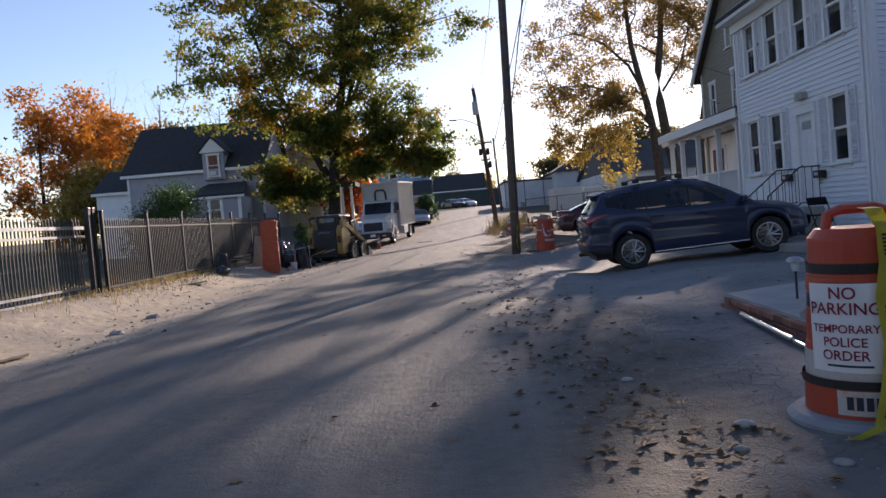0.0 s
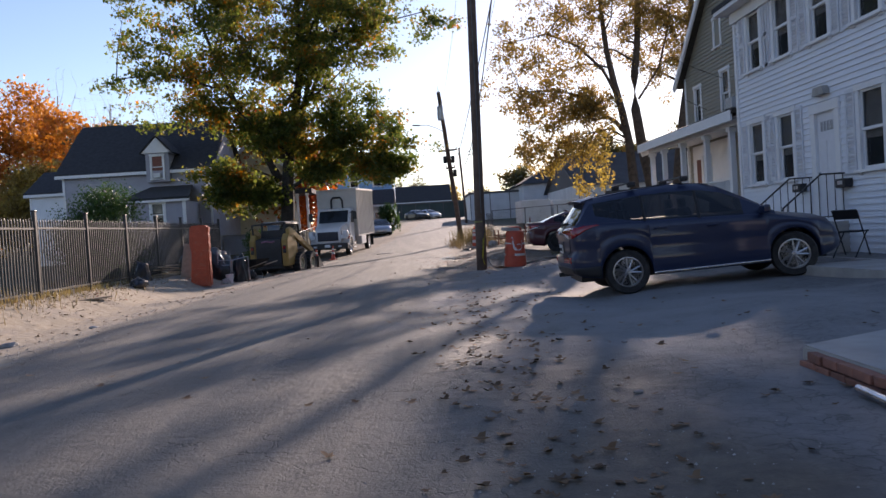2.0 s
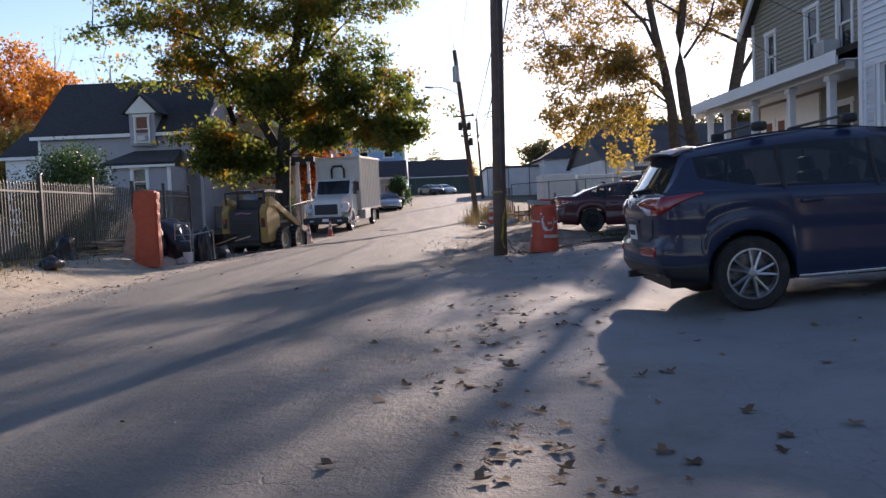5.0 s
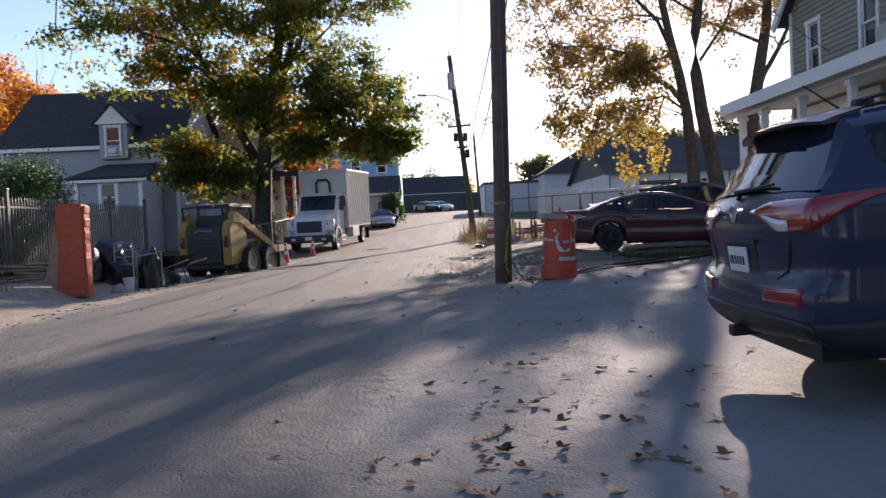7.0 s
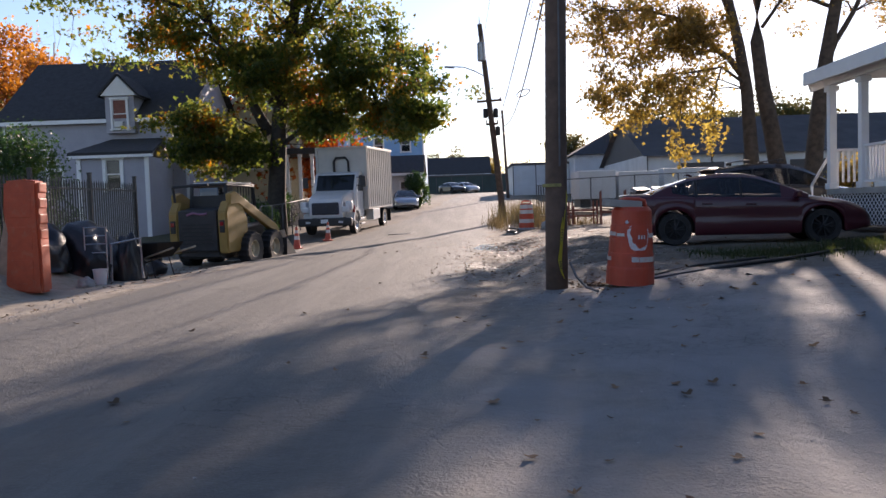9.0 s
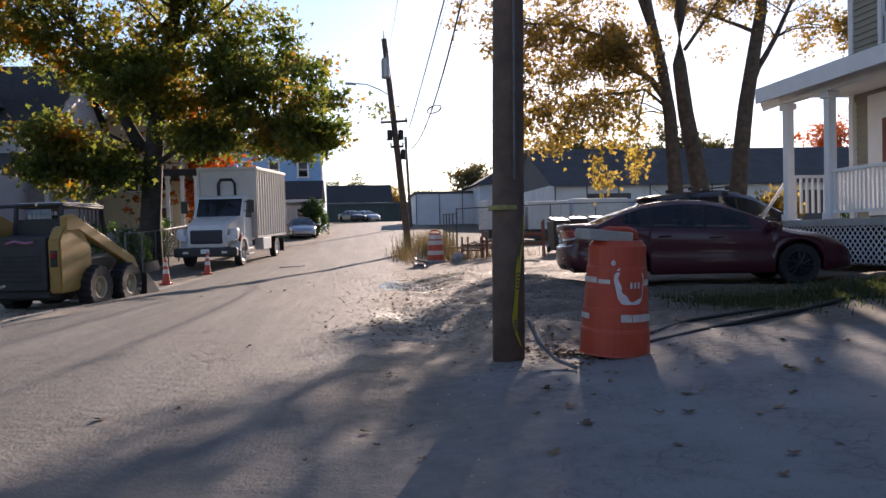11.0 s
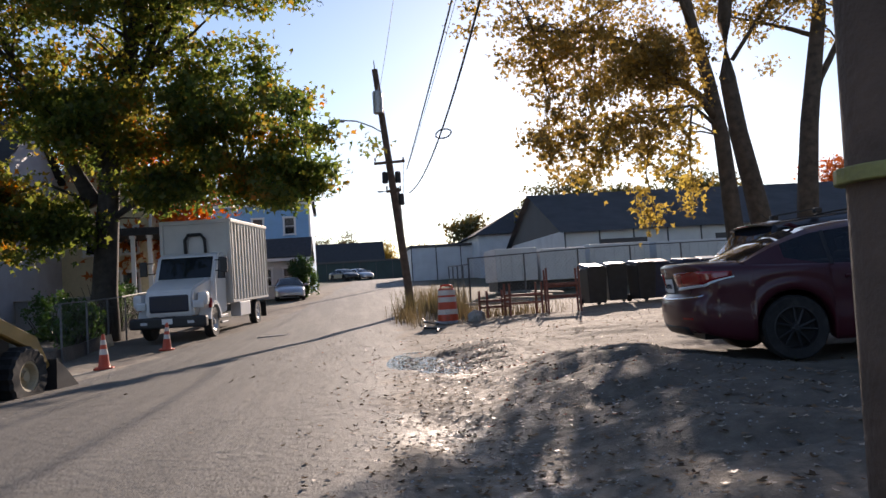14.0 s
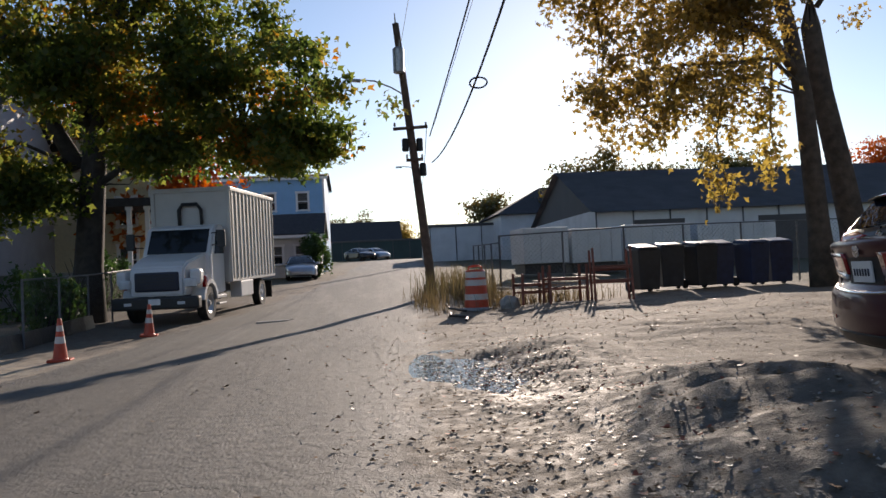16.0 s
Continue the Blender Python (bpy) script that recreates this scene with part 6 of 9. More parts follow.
def suv_rear(root, paint, spec):
    x0 = spec["x0"]
    W = spec["half"]
    yc = W * spec["plan"][0][1] - 0.01
    part("rear_bumper", tail_patch(spec, -yc, yc, lambda y: 0.37 + 0.05 * (y / W) ** 2, lambda y: 0.52 - 0.05 * (y / W) ** 4, 0.012, 20), M["black_plastic"], root, smooth=True)
    for s in (-1, 1):
        part("bumper_corner", flank_patch(spec, s, x0, -0.42, lambda x: lerp_table(spec["low"], x) + 0.02, lambda x: 0.50, 0.01), M["black_plastic"], root, smooth=True)
        part("fog_reflector", tail_patch(spec, s * 0.44, s * 0.80, lambda y: 0.585 - 0.02 * (y - 0.44), lambda y: 0.655 + 0.05 * (y - 0.44), 0.008), M["red_lens"], root, smooth=True)
    rear_lamps(root, spec, lambda y: 1.085 - 0.11 * float(sstep(0.27, 0.62, y)), lambda y: 1.095 + 0.05 * float(sstep(0.27, 0.5, y)), 0.27, yc,
               lambda x: 0.975 + 0.17 * float(sstep(x0 - 0.1, x0 + 0.62, x)), lambda x: 1.145 + 0.015 * float(sstep(x0, x0 + 0.5, x)), x0 + 0.56,
               lambda y: 1.055 - 0.08 * float(sstep(0.42, 0.60, y)), lambda y: 1.065 - 0.03 * float(sstep(0.42, 0.65, y)), 0.44, 0.68)
    ring_seam(root, spec, [1.09, 0.92, 0.76, 0.70, 0.70, 0.70, 0.76, 0.92, 1.09], [-0.66, -0.655, -0.60, -0.52, 0, 0.52, 0.60, 0.655, 0.66])
    # plate recess and plate
    part("plate_recess", tail_patch(spec, -0.27, 0.27, lambda y: 0.715, lambda y: 0.895, 0.003), M["black_plastic"], root)
    plate_into(root, x0 + tail_x(spec, 0, 0.80) - 0.014, 0.80, tilt=-4)
    part("hatch_grip", tail_patch(spec, -0.3, 0.3, lambda y: 0.90, lambda y: 0.925, 0.018), paint, root)
    # spoiler carries on the roof line
    bm = bmesh.new()
    g = []
    for y in np.linspace(-0.60, 0.60, 9):
        b = 0.10 * (y / 0.6) ** 2
        zc = 1.632 - 0.03 * (y / 0.6) ** 4
        g.append([bm.verts.new(q) for q in ((-0.40 + b * 0.3, y, zc + 0.004), (-0.62 + b, y, zc - 0.03), (-0.70 + b, y, zc - 0.055), (-0.69 + b, y, zc - 0.075), (-0.44 + b * 0.3, y, zc - 0.05))])
    for a, c in zip(g, g[1:]):
        for k in range(5):
            bm.faces.new((a[k], c[k], c[(k + 1) % 5], a[(k + 1) % 5]))
    bm.faces.new(g[0][::-1])
    bm.faces.new(g[-1])
    bmesh.ops.recalc_face_normals(bm, faces=bm.faces)
    sp = part("roof_spoiler", bm, paint, root)
    bm = bmesh.new()
    box(bm, (-0.698, 0, 1.569), (0.012, 0.36, 0.014))
    part("brake_strip", bm, M["red_lens"], sp)
    bm = bmesh.new()
    tube(bm, [(x0 + 0.105, 0.04, 1.17), (x0 + 0.10, 0.08, 1.21), (x0 + 0.15, -0.40, 1.235)], [0.02, 0.016, 0.009], 6)
    part("rear_wiper", bm, M["black_plastic"], root)
    bm = bmesh.new()
    lathe(bm, [(0.055, 0), (0.055, 0.012), (0.04, 0.014), (0.038, 0.008), (0.0, 0.008)], 16)
    part("round_badge", bm, M["chrome"], root, m=pose(x0 + tail_x(spec, 0, 1.08) - 0.001, 0, 1.08, 0, -90, 0))
    bm = bmesh.new()
    box(bm, (x0 + 0.12, 0, 0.36), (0.30, 0.08, 0.07), bevel=0.012)
    part("tow_hitch", bm, M["black_plastic"], root)
    for s in (-1, 1):
        bm = bmesh.new()
        tube(bm, [(-0.35, s * 0.57, 1.61), (0.2, s * 0.585, 1.662), (0.9, s * 0.59, 1.688), (1.5, s * 0.58, 1.61)], 0.011, 6)
        part("roof_rail", bm, M["black_plastic"], root)
    for x in (0.25, 1.1):
        bm = bmesh.new()
        tube(bm, [(x, -0.66, 1.72), (x, -0.62, 1.775), (x, 0.62, 1.775), (x, 0.66, 1.72)], 0.016, 6)
        part("roof_bar", bm, M["black_plastic"], root)
        for s in (-1, 1):
            bm = bmesh.new()
            box(bm, (x, s * 0.62, 1.74), (0.14, 0.09, 0.09), bevel=0.03)
            part("bar_foot", bm, M["black_plastic"], root)
    bm = bmesh.new()
    tube(bm, [(-0.2, 0, 1.66), (-0.42, 0, 1.83)], [0.008, 0.004], 5)
    part("aerial", bm, M["black_plastic"], root)


SUV = dict(half=0.915, sill=0.78, wheel=0.355, base=2.67, x0=-0.95, x1=3.525,
           bow=0.11, point=True, seats=(0.15, 1.15), prof=[(0.30, 0.16), (0.36, 0.07), (0.44, 0.02), (0.54, 0.0), (0.66, 0.0), (0.69, 0.02), (0.715, 0.065), (0.80, 0.07), (0.97, 0.05), (1.06, 0.045), (1.12, 0.075), (1.19, 0.13)],
           plan=[(-0.95, 0.96), (-0.90, 0.98), (-0.7, 0.995), (-0.3, 0.995), (0.3, 1.0), (2.6, 1.0), (3.0, 0.97), (3.3, 0.88), (3.47, 0.74), (3.525, 0.62)],
           top=[(-0.95, 1.185), (-0.6, 1.22), (0.5, 1.17), (2.2, 1.11), (2.45, 1.075), (3.1, 0.97), (3.35, 0.88), (3.48, 0.74), (3.525, 0.62)],
           low=[(-0.95, 0.38), (-0.8, 0.34), (-0.45, 0.30), (0.4, 0.28), (2.2, 0.26), (3.1, 0.27), (3.525, 0.40)],
           belt=[(-0.95, 1.16), (-0.6, 1.19), (0.5, 1.135), (2.3, 1.04), (3.1, 0.86), (3.4, 0.74), (3.525, 0.6)],
           seams=[0.42, 1.22, 2.18], handles=[0.58, 1.40],
           roof_x=[-0.83, -0.74, -0.52, 0.2, 0.8, 1.3, 1.62, 2.0, 2.42], roof_z=[1.19, 1.29, 1.585, 1.655, 1.685, 1.655, 1.57, 1.36, 1.09], roof_w=[0.82, 0.78, 0.70, 0.71, 0.72, 0.71, 0.70, 0.76, 0.84],
           pillars=[-0.83, -0.52, -0.46, 1.93, 1.60, 2.42, 0.36, 1.22], rear=suv_rear, sill_trim=True, steer=-14)


def sedan_rear(root, paint, spec):
    x0 = spec["x0"]
    W = spec["half"]
    yc = W * spec["plan"][0][1] - 0.01
    part("rear_diffuser", tail_patch(spec, -0.55, 0.55, lambda y: 0.29, lambda y: 0.38, 0.006), M["black_plastic"], root, smooth=True)
    part("bumper_trim", tail_patch(spec, -yc, yc, lambda y: 0.665 + 0.05 * (y / W) ** 2, lambda y: 0.688 + 0.05 * (y / W) ** 2, 0.006, 20, 3), M["chrome"], root, "thin bright trim", smooth=True)
    rear_lamps(root, spec, lambda y: 0.80 + 0.06 * max(0, y - 0.3), lambda y: 0.955 + 0.02 * (y / W), 0.27, yc,
               lambda x: 0.835 + 0.14 * (x - x0), lambda x: 0.97 - 0.02 * (x - x0), x0 + 0.50,
               lambda y: 0.765 + 0.08 * max(0, y - 0.3), lambda y: 0.80 + 0.06 * max(0, y - 0.3), 0.30, yc)
    for s in (-1, 1):
        part("flank_strip", flank_patch(spec, s, x0, x0 + 0.52, lambda x: 0.805 + 0.17 * (x - x0), lambda x: 0.833 + 0.14 * (x - x0), 0.012), M["clear_lens"], root)
        part("fog_reflector", tail_patch(spec, s * 0.5, s * 0.7, lambda y: 0.46, lambda y: 0.485, 0.005), M["red_lens"], root)
    ring_seam(root, spec, [1.0, 0.82, 0.725, 0.72, 0.72, 0.72, 0.725, 0.82, 1.0], [-0.60, -0.60, -0.56, -0.5, 0, 0.5, 0.56, 0.60, 0.60])
    part("plate_recess", tail_patch(spec, -0.26, 0.26, lambda y: 0.735, lambda y: 0.93, 0.003), M["black_plastic"], root)
    plate_into(root, x0 + tail_x(spec, 0, 0.82) - 0.012, 0.825, tilt=-6)
    bm = bmesh.new()
    lathe(bm, [(0.05, 0), (0.05, 0.01), (0.0, 0.012)], 14)
    part("round_badge", bm, M["chrome"], root, m=pose(x0 + tail_x(spec, 0, 0.98) - 0.001, 0, 0.98, 0, -90, 0))
    bm = bmesh.new()
    tube(bm, [(-0.02, 0, 1.40), (-0.10, 0, 1.44), (-0.17, 0, 1.435)], [0.03, 0.025, 0.004], 6)
    part("aerial_fin", bm, paint, root, m=pose(0.45, 0, 0.005))


SEDAN = dict(half=0.92, sill=0.84, wheel=0.335, base=2.78, x0=-1.1, x1=3.72,
             bow=0.20, point=True, seats=(0.25, 1.15), prof=[(0.22, 0.2), (0.30, 0.07), (0.40, 0.015), (0.52, 0.0), (0.65, 0.01), (0.69, 0.03), (0.72, 0.07), (0.80, 0.08), (0.93, 0.05), (1.02, 0.01), (1.05, 0.02), (1.08, 0.06)],
             plan=[(-1.1, 0.89), (-1.04, 0.925), (-0.8, 0.965), (-0.3, 0.995), (0.3, 1.0), (2.7, 1.0), (3.1, 0.97), (3.45, 0.88), (3.65, 0.74), (3.72, 0.6)],
             top=[(-1.1, 1.06), (-0.95, 1.068), (-0.5, 1.075), (0.3, 1.03), (2.2, 0.98), (2.5, 0.97), (3.2, 0.85), (3.5, 0.74), (3.66, 0.62), (3.72, 0.52)],
             low=[(-1.1, 0.32), (-0.8, 0.28), (-0.45, 0.22), (0.4, 0.20), (2.2, 0.20), (3.2, 0.22), (3.72, 0.30)],
             belt=[(-1.1, 1.03), (-0.6, 1.01), (0.5, 0.97), (2.3, 0.90), (3.2, 0.76), (3.55, 0.64), (3.72, 0.5)],
             seams=[0.45, 1.30, 2.30], handles=[0.62, 1.45],
             roof_x=[-0.62, -0.2, 0.30, 0.7, 1.0, 1.35, 1.62, 2.05, 2.52], roof_z=[1.05, 1.22, 1.37, 1.425, 1.44, 1.42, 1.37, 1.20, 0.985], roof_w=[0.80, 0.72, 0.66, 0.67, 0.68, 0.68, 0.68, 0.74, 0.84],
             pillars=[-0.62, 0.30, -0.10, 2.02, 1.62, 2.52, 0.42, 1.28], rear=sedan_rear, rim=M["black_plastic"])

car("parked_suv", pose(3.90, 16.95, -0.015, 0.0, -2.8, -3.0), "dark slate blue SUV with roof bars on the dusty driveway", SUV, M["suv_paint"])
car("parked_sedan", pose(5.60, 31.68, 0.19, 0, 0, -11.0), "dark maroon sedan parked on dirt beside the lawn", SEDAN, M["sedan_paint"])
car("parked_black_suv", pose(8.1, 35.3, 0.28, 0, 0, 0.0), "black SUV parked behind the maroon sedan", dict(SUV, sill_trim=False, steer=0), M["black_paint"])
car("silver_sedan", pose(-2.85, 75.5, ground_z(-2.6, 75) + 0.0, 0, 1.5, -84.0), "silver sedan parked at the kerb of the far street", SEDAN, M["silver_paint"])
car("far_dark_car", pose(0.2, 118.0, 2.95, 0, 0, -60.0), "dark car parked at the end of the street", SEDAN, M["black_paint"])
car("far_grey_car", pose(2.0, 119.5, 2.95, 0, 0, -60.0), "grey car parked at the end of the street", SEDAN, M["silver_paint"])


def box_truck():
    """Nose to -y; the front axle stands over the origin."""
    root = thing("box_truck", pose(-4.38, 49.0, 0.09, 1.7, 0, -7.5), "white medium-duty truck with a tall dirty box body", "truck")
    W = 1.14
    bm = bmesh.new()
    prism(bm, [(-1.0, 0.78), (-1.02, 1.34), (-0.93, 1.56), (-0.70, 1.69), (-0.1, 1.82), (0.55, 1.92), (0.62, 0.78)], -0.84, 0.84)
    for v in bm.verts:
        if v.co.x < -0.6:
            v.co.y *= 0.88
    bmesh.ops.bevel(bm, geom=bm.edges[:], offset=0.05, segments=2, affect="EDGES")
    part("hood", bm, M["truck_white"], root, m=pose(0, 0, 0, 0, 0, 90), smooth=False)
    for s in (-1, 1):
        bm = bmesh.new()
        ring = [(0.62 * math.cos(t), 0.55 + 0.62 * math.sin(t)) for t in np.linspace(0.12, math.pi - 0.12, 12)]
        inner = [(0.50 * math.cos(t), 0.55 + 0.50 * math.sin(t)) for t in np.linspace(math.pi - 0.12, 0.12, 12)]
        prism(bm, ring + inner, s * 0.76, s * 1.14)
        part("fender", bm, M["truck_white"], root, m=pose(0, 0, 0, 0, 0, 90))
        bm = bmesh.new()
        box(bm, (s * 0.88, -0.93, 1.12), (0.36, 0.16, 0.24), pose(0, 0, 0, 0, 0, s * 14), bevel=0.05)
        hl = part("head_lamp", bm, M["clear_lens"], root)
        bm = bmesh.new()
        box(bm, (s * 1.10, -0.42, 1.12), (0.10, 0.16, 0.32), bevel=0.03)
        part("side_reflector", bm, M["red_lens"], root)
        bm = bmesh.new()
        box(bm, (s * 0.98, -0.70, 1.28), (0.30, 0.50, 0.42), pose(0, 0, 0, 0, 0, s * 8), bevel=0.10)
        part("fender_nose", bm, M["truck_white"], root)
        bm = bmesh.new()
        box(bm, (s * 1.32, 0.5, 2.30), (0.24, 0.10, 0.48), bevel=0.03)
        tube(bm, [(s * 1.0, 0.62, 2.13), (s * 1.3, 0.5, 2.13)], 0.02, 6)
        tube(bm, [(s * 1.0, 0.62, 2.48), (s * 1.3, 0.5, 2.48)], 0.02, 6)
        part("wing_mirror", bm, M["black_plastic"], root)
        bm = bmesh.new()
        box(bm, (s * 0.95, 1.05, 0.62), (0.3, 0.9, 0.10), bevel=0.02)
        box(bm, (s * 1.0, 1.05, 0.42), (0.25, 0.7, 0.06), bevel=0.02)
        part("cab_step", bm, M["steel"], root)
    bm = bmesh.new()
    box(bm, (0, -1.015, 1.17), (1.20, 0.08, 0.52), bevel=0.05)
    gr = part("grille", bm, mat("dark blue grille", (0.012, 0.014, 0.035), 0.5, vary=0.15), root, "dark blue-black grille")
    for k in range(5):
        bm = bmesh.new()
        box(bm, (0, -1.06, 0.99 + k * 0.09), (1.0, 0.02, 0.018))
        part("grille_bar", bm, M["black_plastic"], gr)
    bm = bmesh.new()
    box(bm, (0, -1.08, 0.60), (2.36, 0.30, 0.34), bevel=0.06)
    part("front_bumper", bm, M["black_plastic"], root)
    bm = bmesh.new()
    box(bm, (0, -1.24, 0.64), (0.32, 0.012, 0.16))
    part("number_plate", bm, M["plate"], root)
    for s in (-1, 1):
        bm = bmesh.new()
        box(bm, (s * 0.72, -1.235, 0.60), (0.2, 0.02, 0.08))
        part("bumper_lamp", bm, M["clear_lens"], root)
    # cab
    bm = bmesh.new()
    prism(bm, [(0.48, 0.7), (0.48, 1.86), (0.95, 2.66), (1.25, 2.76), (1.75, 2.76), (1.75, 0.7)], -W * 0.88, W * 0.88)
    bmesh.ops.bevel(bm, geom=bm.edges[:], offset=0.05, segments=2, affect="EDGES")
    cab = part("cab", bm, M["truck_white"], root, m=pose(0, 0, 0, 0, 0, 90))
    bm = bmesh.new()
    box(bm, (0, 0.715, 2.27), (1.72, 0.03, 0.80), pose(0, 0, 0, -30.5), bevel=0.01)
    part("windscreen", bm, M["glass_truck"], root)
    for s in (-1, 1):
        bm = bmesh.new()
        prism(bm, [(0.80, 1.88), (1.02, 2.58), (1.62, 2.60), (1.62, 1.88)], s * (W * 0.88 + 0.001), s * (W * 0.88 + 0.02))
        part("door_window", bm, M["glass_truck"], root, m=pose(0, 0, 0, 0, 0, 90))
    # frame rails
    bm = bmesh.new()
    for s in (-1, 1):
        box(bm, (s * 0.42, 3.6, 0.78), (0.1, 7.4, 0.22))
    part("chassis", bm, M["black_plastic"], root)
    # box body with ribs
    y0, y1, z0, z1 = 1.85, 7.15, 1.0, 3.92
    bm = bmesh.new()
    box(bm, (0, (y0 + y1) / 2, (z0 + z1) / 2), (2.4, y1 - y0, z1 - z0), bevel=0.03)
    body = part("box_body", bm, M["truck_box"], root)
    for s in (-1, 1):
        for k in range(13):
            bm = bmesh.new()
            box(bm, (s * 1.215, y0 + 0.15 + k * (y1 - y0 - 0.3) / 12, (z0 + z1) / 2), (0.035, 0.05, z1 - z0 - 0.2), bevel=0.008)
            part("box_rib", bm, M["truck_box"], body)
        bm = bmesh.new()
        box(bm, (s * 1.21, (y0 + y1) / 2, z1 - 0.06), (0.06, y1 - y0 + 0.04, 0.12), bevel=0.015)
        part("top_rail", bm, M["truck_box"], body)
        bm = bmesh.new()
        box(bm, (s * 1.16, y0 - 0.02, (z0 + z1) / 2), (0.12, 0.08, z1 - z0), bevel=0.02)
        part("corner_post", bm, M["truck_box"], body)
        bm = bmesh.new()
        box(bm, (s * 1.05, 3.3, 0.75), (0.36, 1.4, 0.5), bevel=0.03)
        part("side_locker", bm, M["truck_white"], root)
        bm = bmesh.new()
        box(bm, (s * 0.95, 6.55, 0.55), (0.5, 0.02, 0.6))
        part("mud_flap", bm, M["rubber"], root)
    bm = bmesh.new()
    box(bm, (0, y0 - 0.02, z1 - 0.06), (2.42, 0.10, 0.14), bevel=0.02)
    part("front_rail", bm, M["truck_box"], body)
    bm = bmesh.new()
    pts_ = [(-0.34, y0 - 0.05, 2.55), (-0.34, y0 - 0.10, 3.25), (-0.22, y0 - 0.12, 3.42), (0.22, y0 - 0.12, 3.42), (0.34, y0 - 0.10, 3.25), (0.34, y0 - 0.05, 2.55)]
    tube(bm, pts_, 0.055, 8)
    part("air_duct", bm, M["black_plastic"], root)
    for y in (0.0, 5.6):
        for s in (-1, 1):
            r = 0.49
            turn = pose(s * 0.98, y, r) @ (pose(0, 0, 0, 0, 90, 0) if s > 0 else pose(0, 0, 0, 0, -90, 0))
            bm = bmesh.new()
            lathe(bm, [(0.29, -0.13), (0.46, -0.13), (r, -0.08), (r, 0.08), (0.46, 0.13), (0.29, 0.12), (0.28, 0.03)], 28)
            wh = part("wheel", bm, M["rubber"], root, m=turn)
            bm = bmesh.new()
            lathe(bm, [(0.285, 0.0), (0.285, 0.115), (0.25, 0.10), (0.16, 0.03), (0.10, 0.06), (0.06, 0.12)], 20)
            part("rim", bm, M["truck_white"] if y else M["steel"], wh)
    return root


box_truck()


def skid_loader():
    """Rear end at y=0, bucket to +y; origin on the ground."""
    root = thing("skid_loader", pose(-5.13, 33.5, -0.17, 0, 0, -13), "faded yellow skid-steer loader with dark engine door", "loader")
    bm = bmesh.new()
    prism(bm, [(0.0, 0.30), (-0.02, 1.42), (0.55, 1.50), (0.7, 1.15), (2.3, 1.0), (2.35, 0.30), (0.4, 0.22)], -0.50, 0.50)
    body = part("body", bm, M["loader_dark"], root, m=pose(0, 0, 0, 0, 0, 90))
    bm = bmesh.new()
    box(bm, (0, -0.05, 0.92), (1.02, 0.08, 0.98), bevel=0.03)
    dr = part("engine_door", bm, M["loader_dark"], root)
    for k in range(6):
        bm = bmesh.new()
        box(bm, (0, -0.10, 0.62 + k * 0.09), (0.8, 0.015, 0.03))
        part("louvre", bm, M["black_plastic"], dr)
    bm = bmesh.new()
    tube(bm, [(-0.26, -0.1, 1.30), (-0.1, -0.1, 1.35), (0.12, -0.1, 1.31), (0.28, -0.1, 1.33)], 0.03, 6)
    part("grab_strap", bm, mat("faded pink strap", (0.35, 0.16, 0.24), 0.8), root)
    for s in (-1, 1):
        bm = bmesh.new()
        prism(bm, [(-0.05, 0.38), (-0.08, 1.36), (0.10, 1.62), (0.62, 1.62), (0.95, 1.2), (0.95, 0.42)], s * 0.53, s * 0.78)
        bmesh.ops.bevel(bm, geom=bm.edges[:], offset=0.03, segments=2, affect="EDGES")
        sd = part("side_tower", bm, M["loader_tan"], root, m=pose(0, 0, 0, 0, 0, 90))
        bm = bmesh.new()
        box(bm, (s * 0.655, -0.085, 1.02), (0.13, 0.03, 0.30), bevel=0.015)
        part("lamp_recess", bm, M["black_plastic"], root)
        bm = bmesh.new()
        box(bm, (s * 0.655, -0.105, 1.08), (0.09, 0.02, 0.10), bevel=0.01)
        part("tail_lamp", bm, M["red_lens"], root)
        bm = bmesh.new()
        prism(bm, [(0.12, 1.52), (0.10, 1.80), (0.35, 1.86), (2.55, 0.98), (2.85, 0.52), (2.70, 0.44), (2.35, 0.82), (0.5, 1.55)], s * 0.66, s * 0.80)
        bmesh.ops.bevel(bm, geom=bm.edges[:], offset=0.02, segments=1, affect="EDGES")
        part("lift_arm", bm, M["loader_tan"], root, m=pose(0, 0, 0, 0, 0, 90))
        bm = bmesh.new()
        cyl(bm, (s * 0.60, 0.55, 0.95), (s * 0.60, 2.0, 1.05), 0.05, n=10)
        part("lift_cylinder", bm, M["steel"], root)
        for y in (0.95, 2.1):
            r, w = 0.43, 0.30
            turn = pose(s * 0.82, y, r) @ (pose(0, 0, 0, 0, 90, 0) if s > 0 else pose(0, 0, 0, 0, -90, 0))
            bm = bmesh.new()
            lathe(bm, [(0.22, -w / 2), (0.38, -w / 2), (r - 0.02, -w * 0.35), (r - 0.02, w * 0.35), (0.38, w / 2), (0.22, w * 0.45), (0.21, 0.02)], 36)
            for v in bm.verts:
                rad_ = math.hypot(v.co.x, v.co.y)
                if rad_ > 0.37:
                    lug = 1 + (0.075 if round(math.atan2(v.co.y, v.co.x) / (2 * math.pi / 36)) % 2 else 0.0)
                    v.co.x, v.co.y = v.co.x * lug, v.co.y * lug
            wh = part("wheel", bm, M["rubber"], root, m=turn)
            bm = bmesh.new()
            lathe(bm, [(0.215, -0.02), (0.225, 0.13), (0.19, 0.12), (0.16, 0.03), (0.08, 0.05), (0.07, 0.09)], 20)
            part("rim", bm, M["rim_cream"], wh)
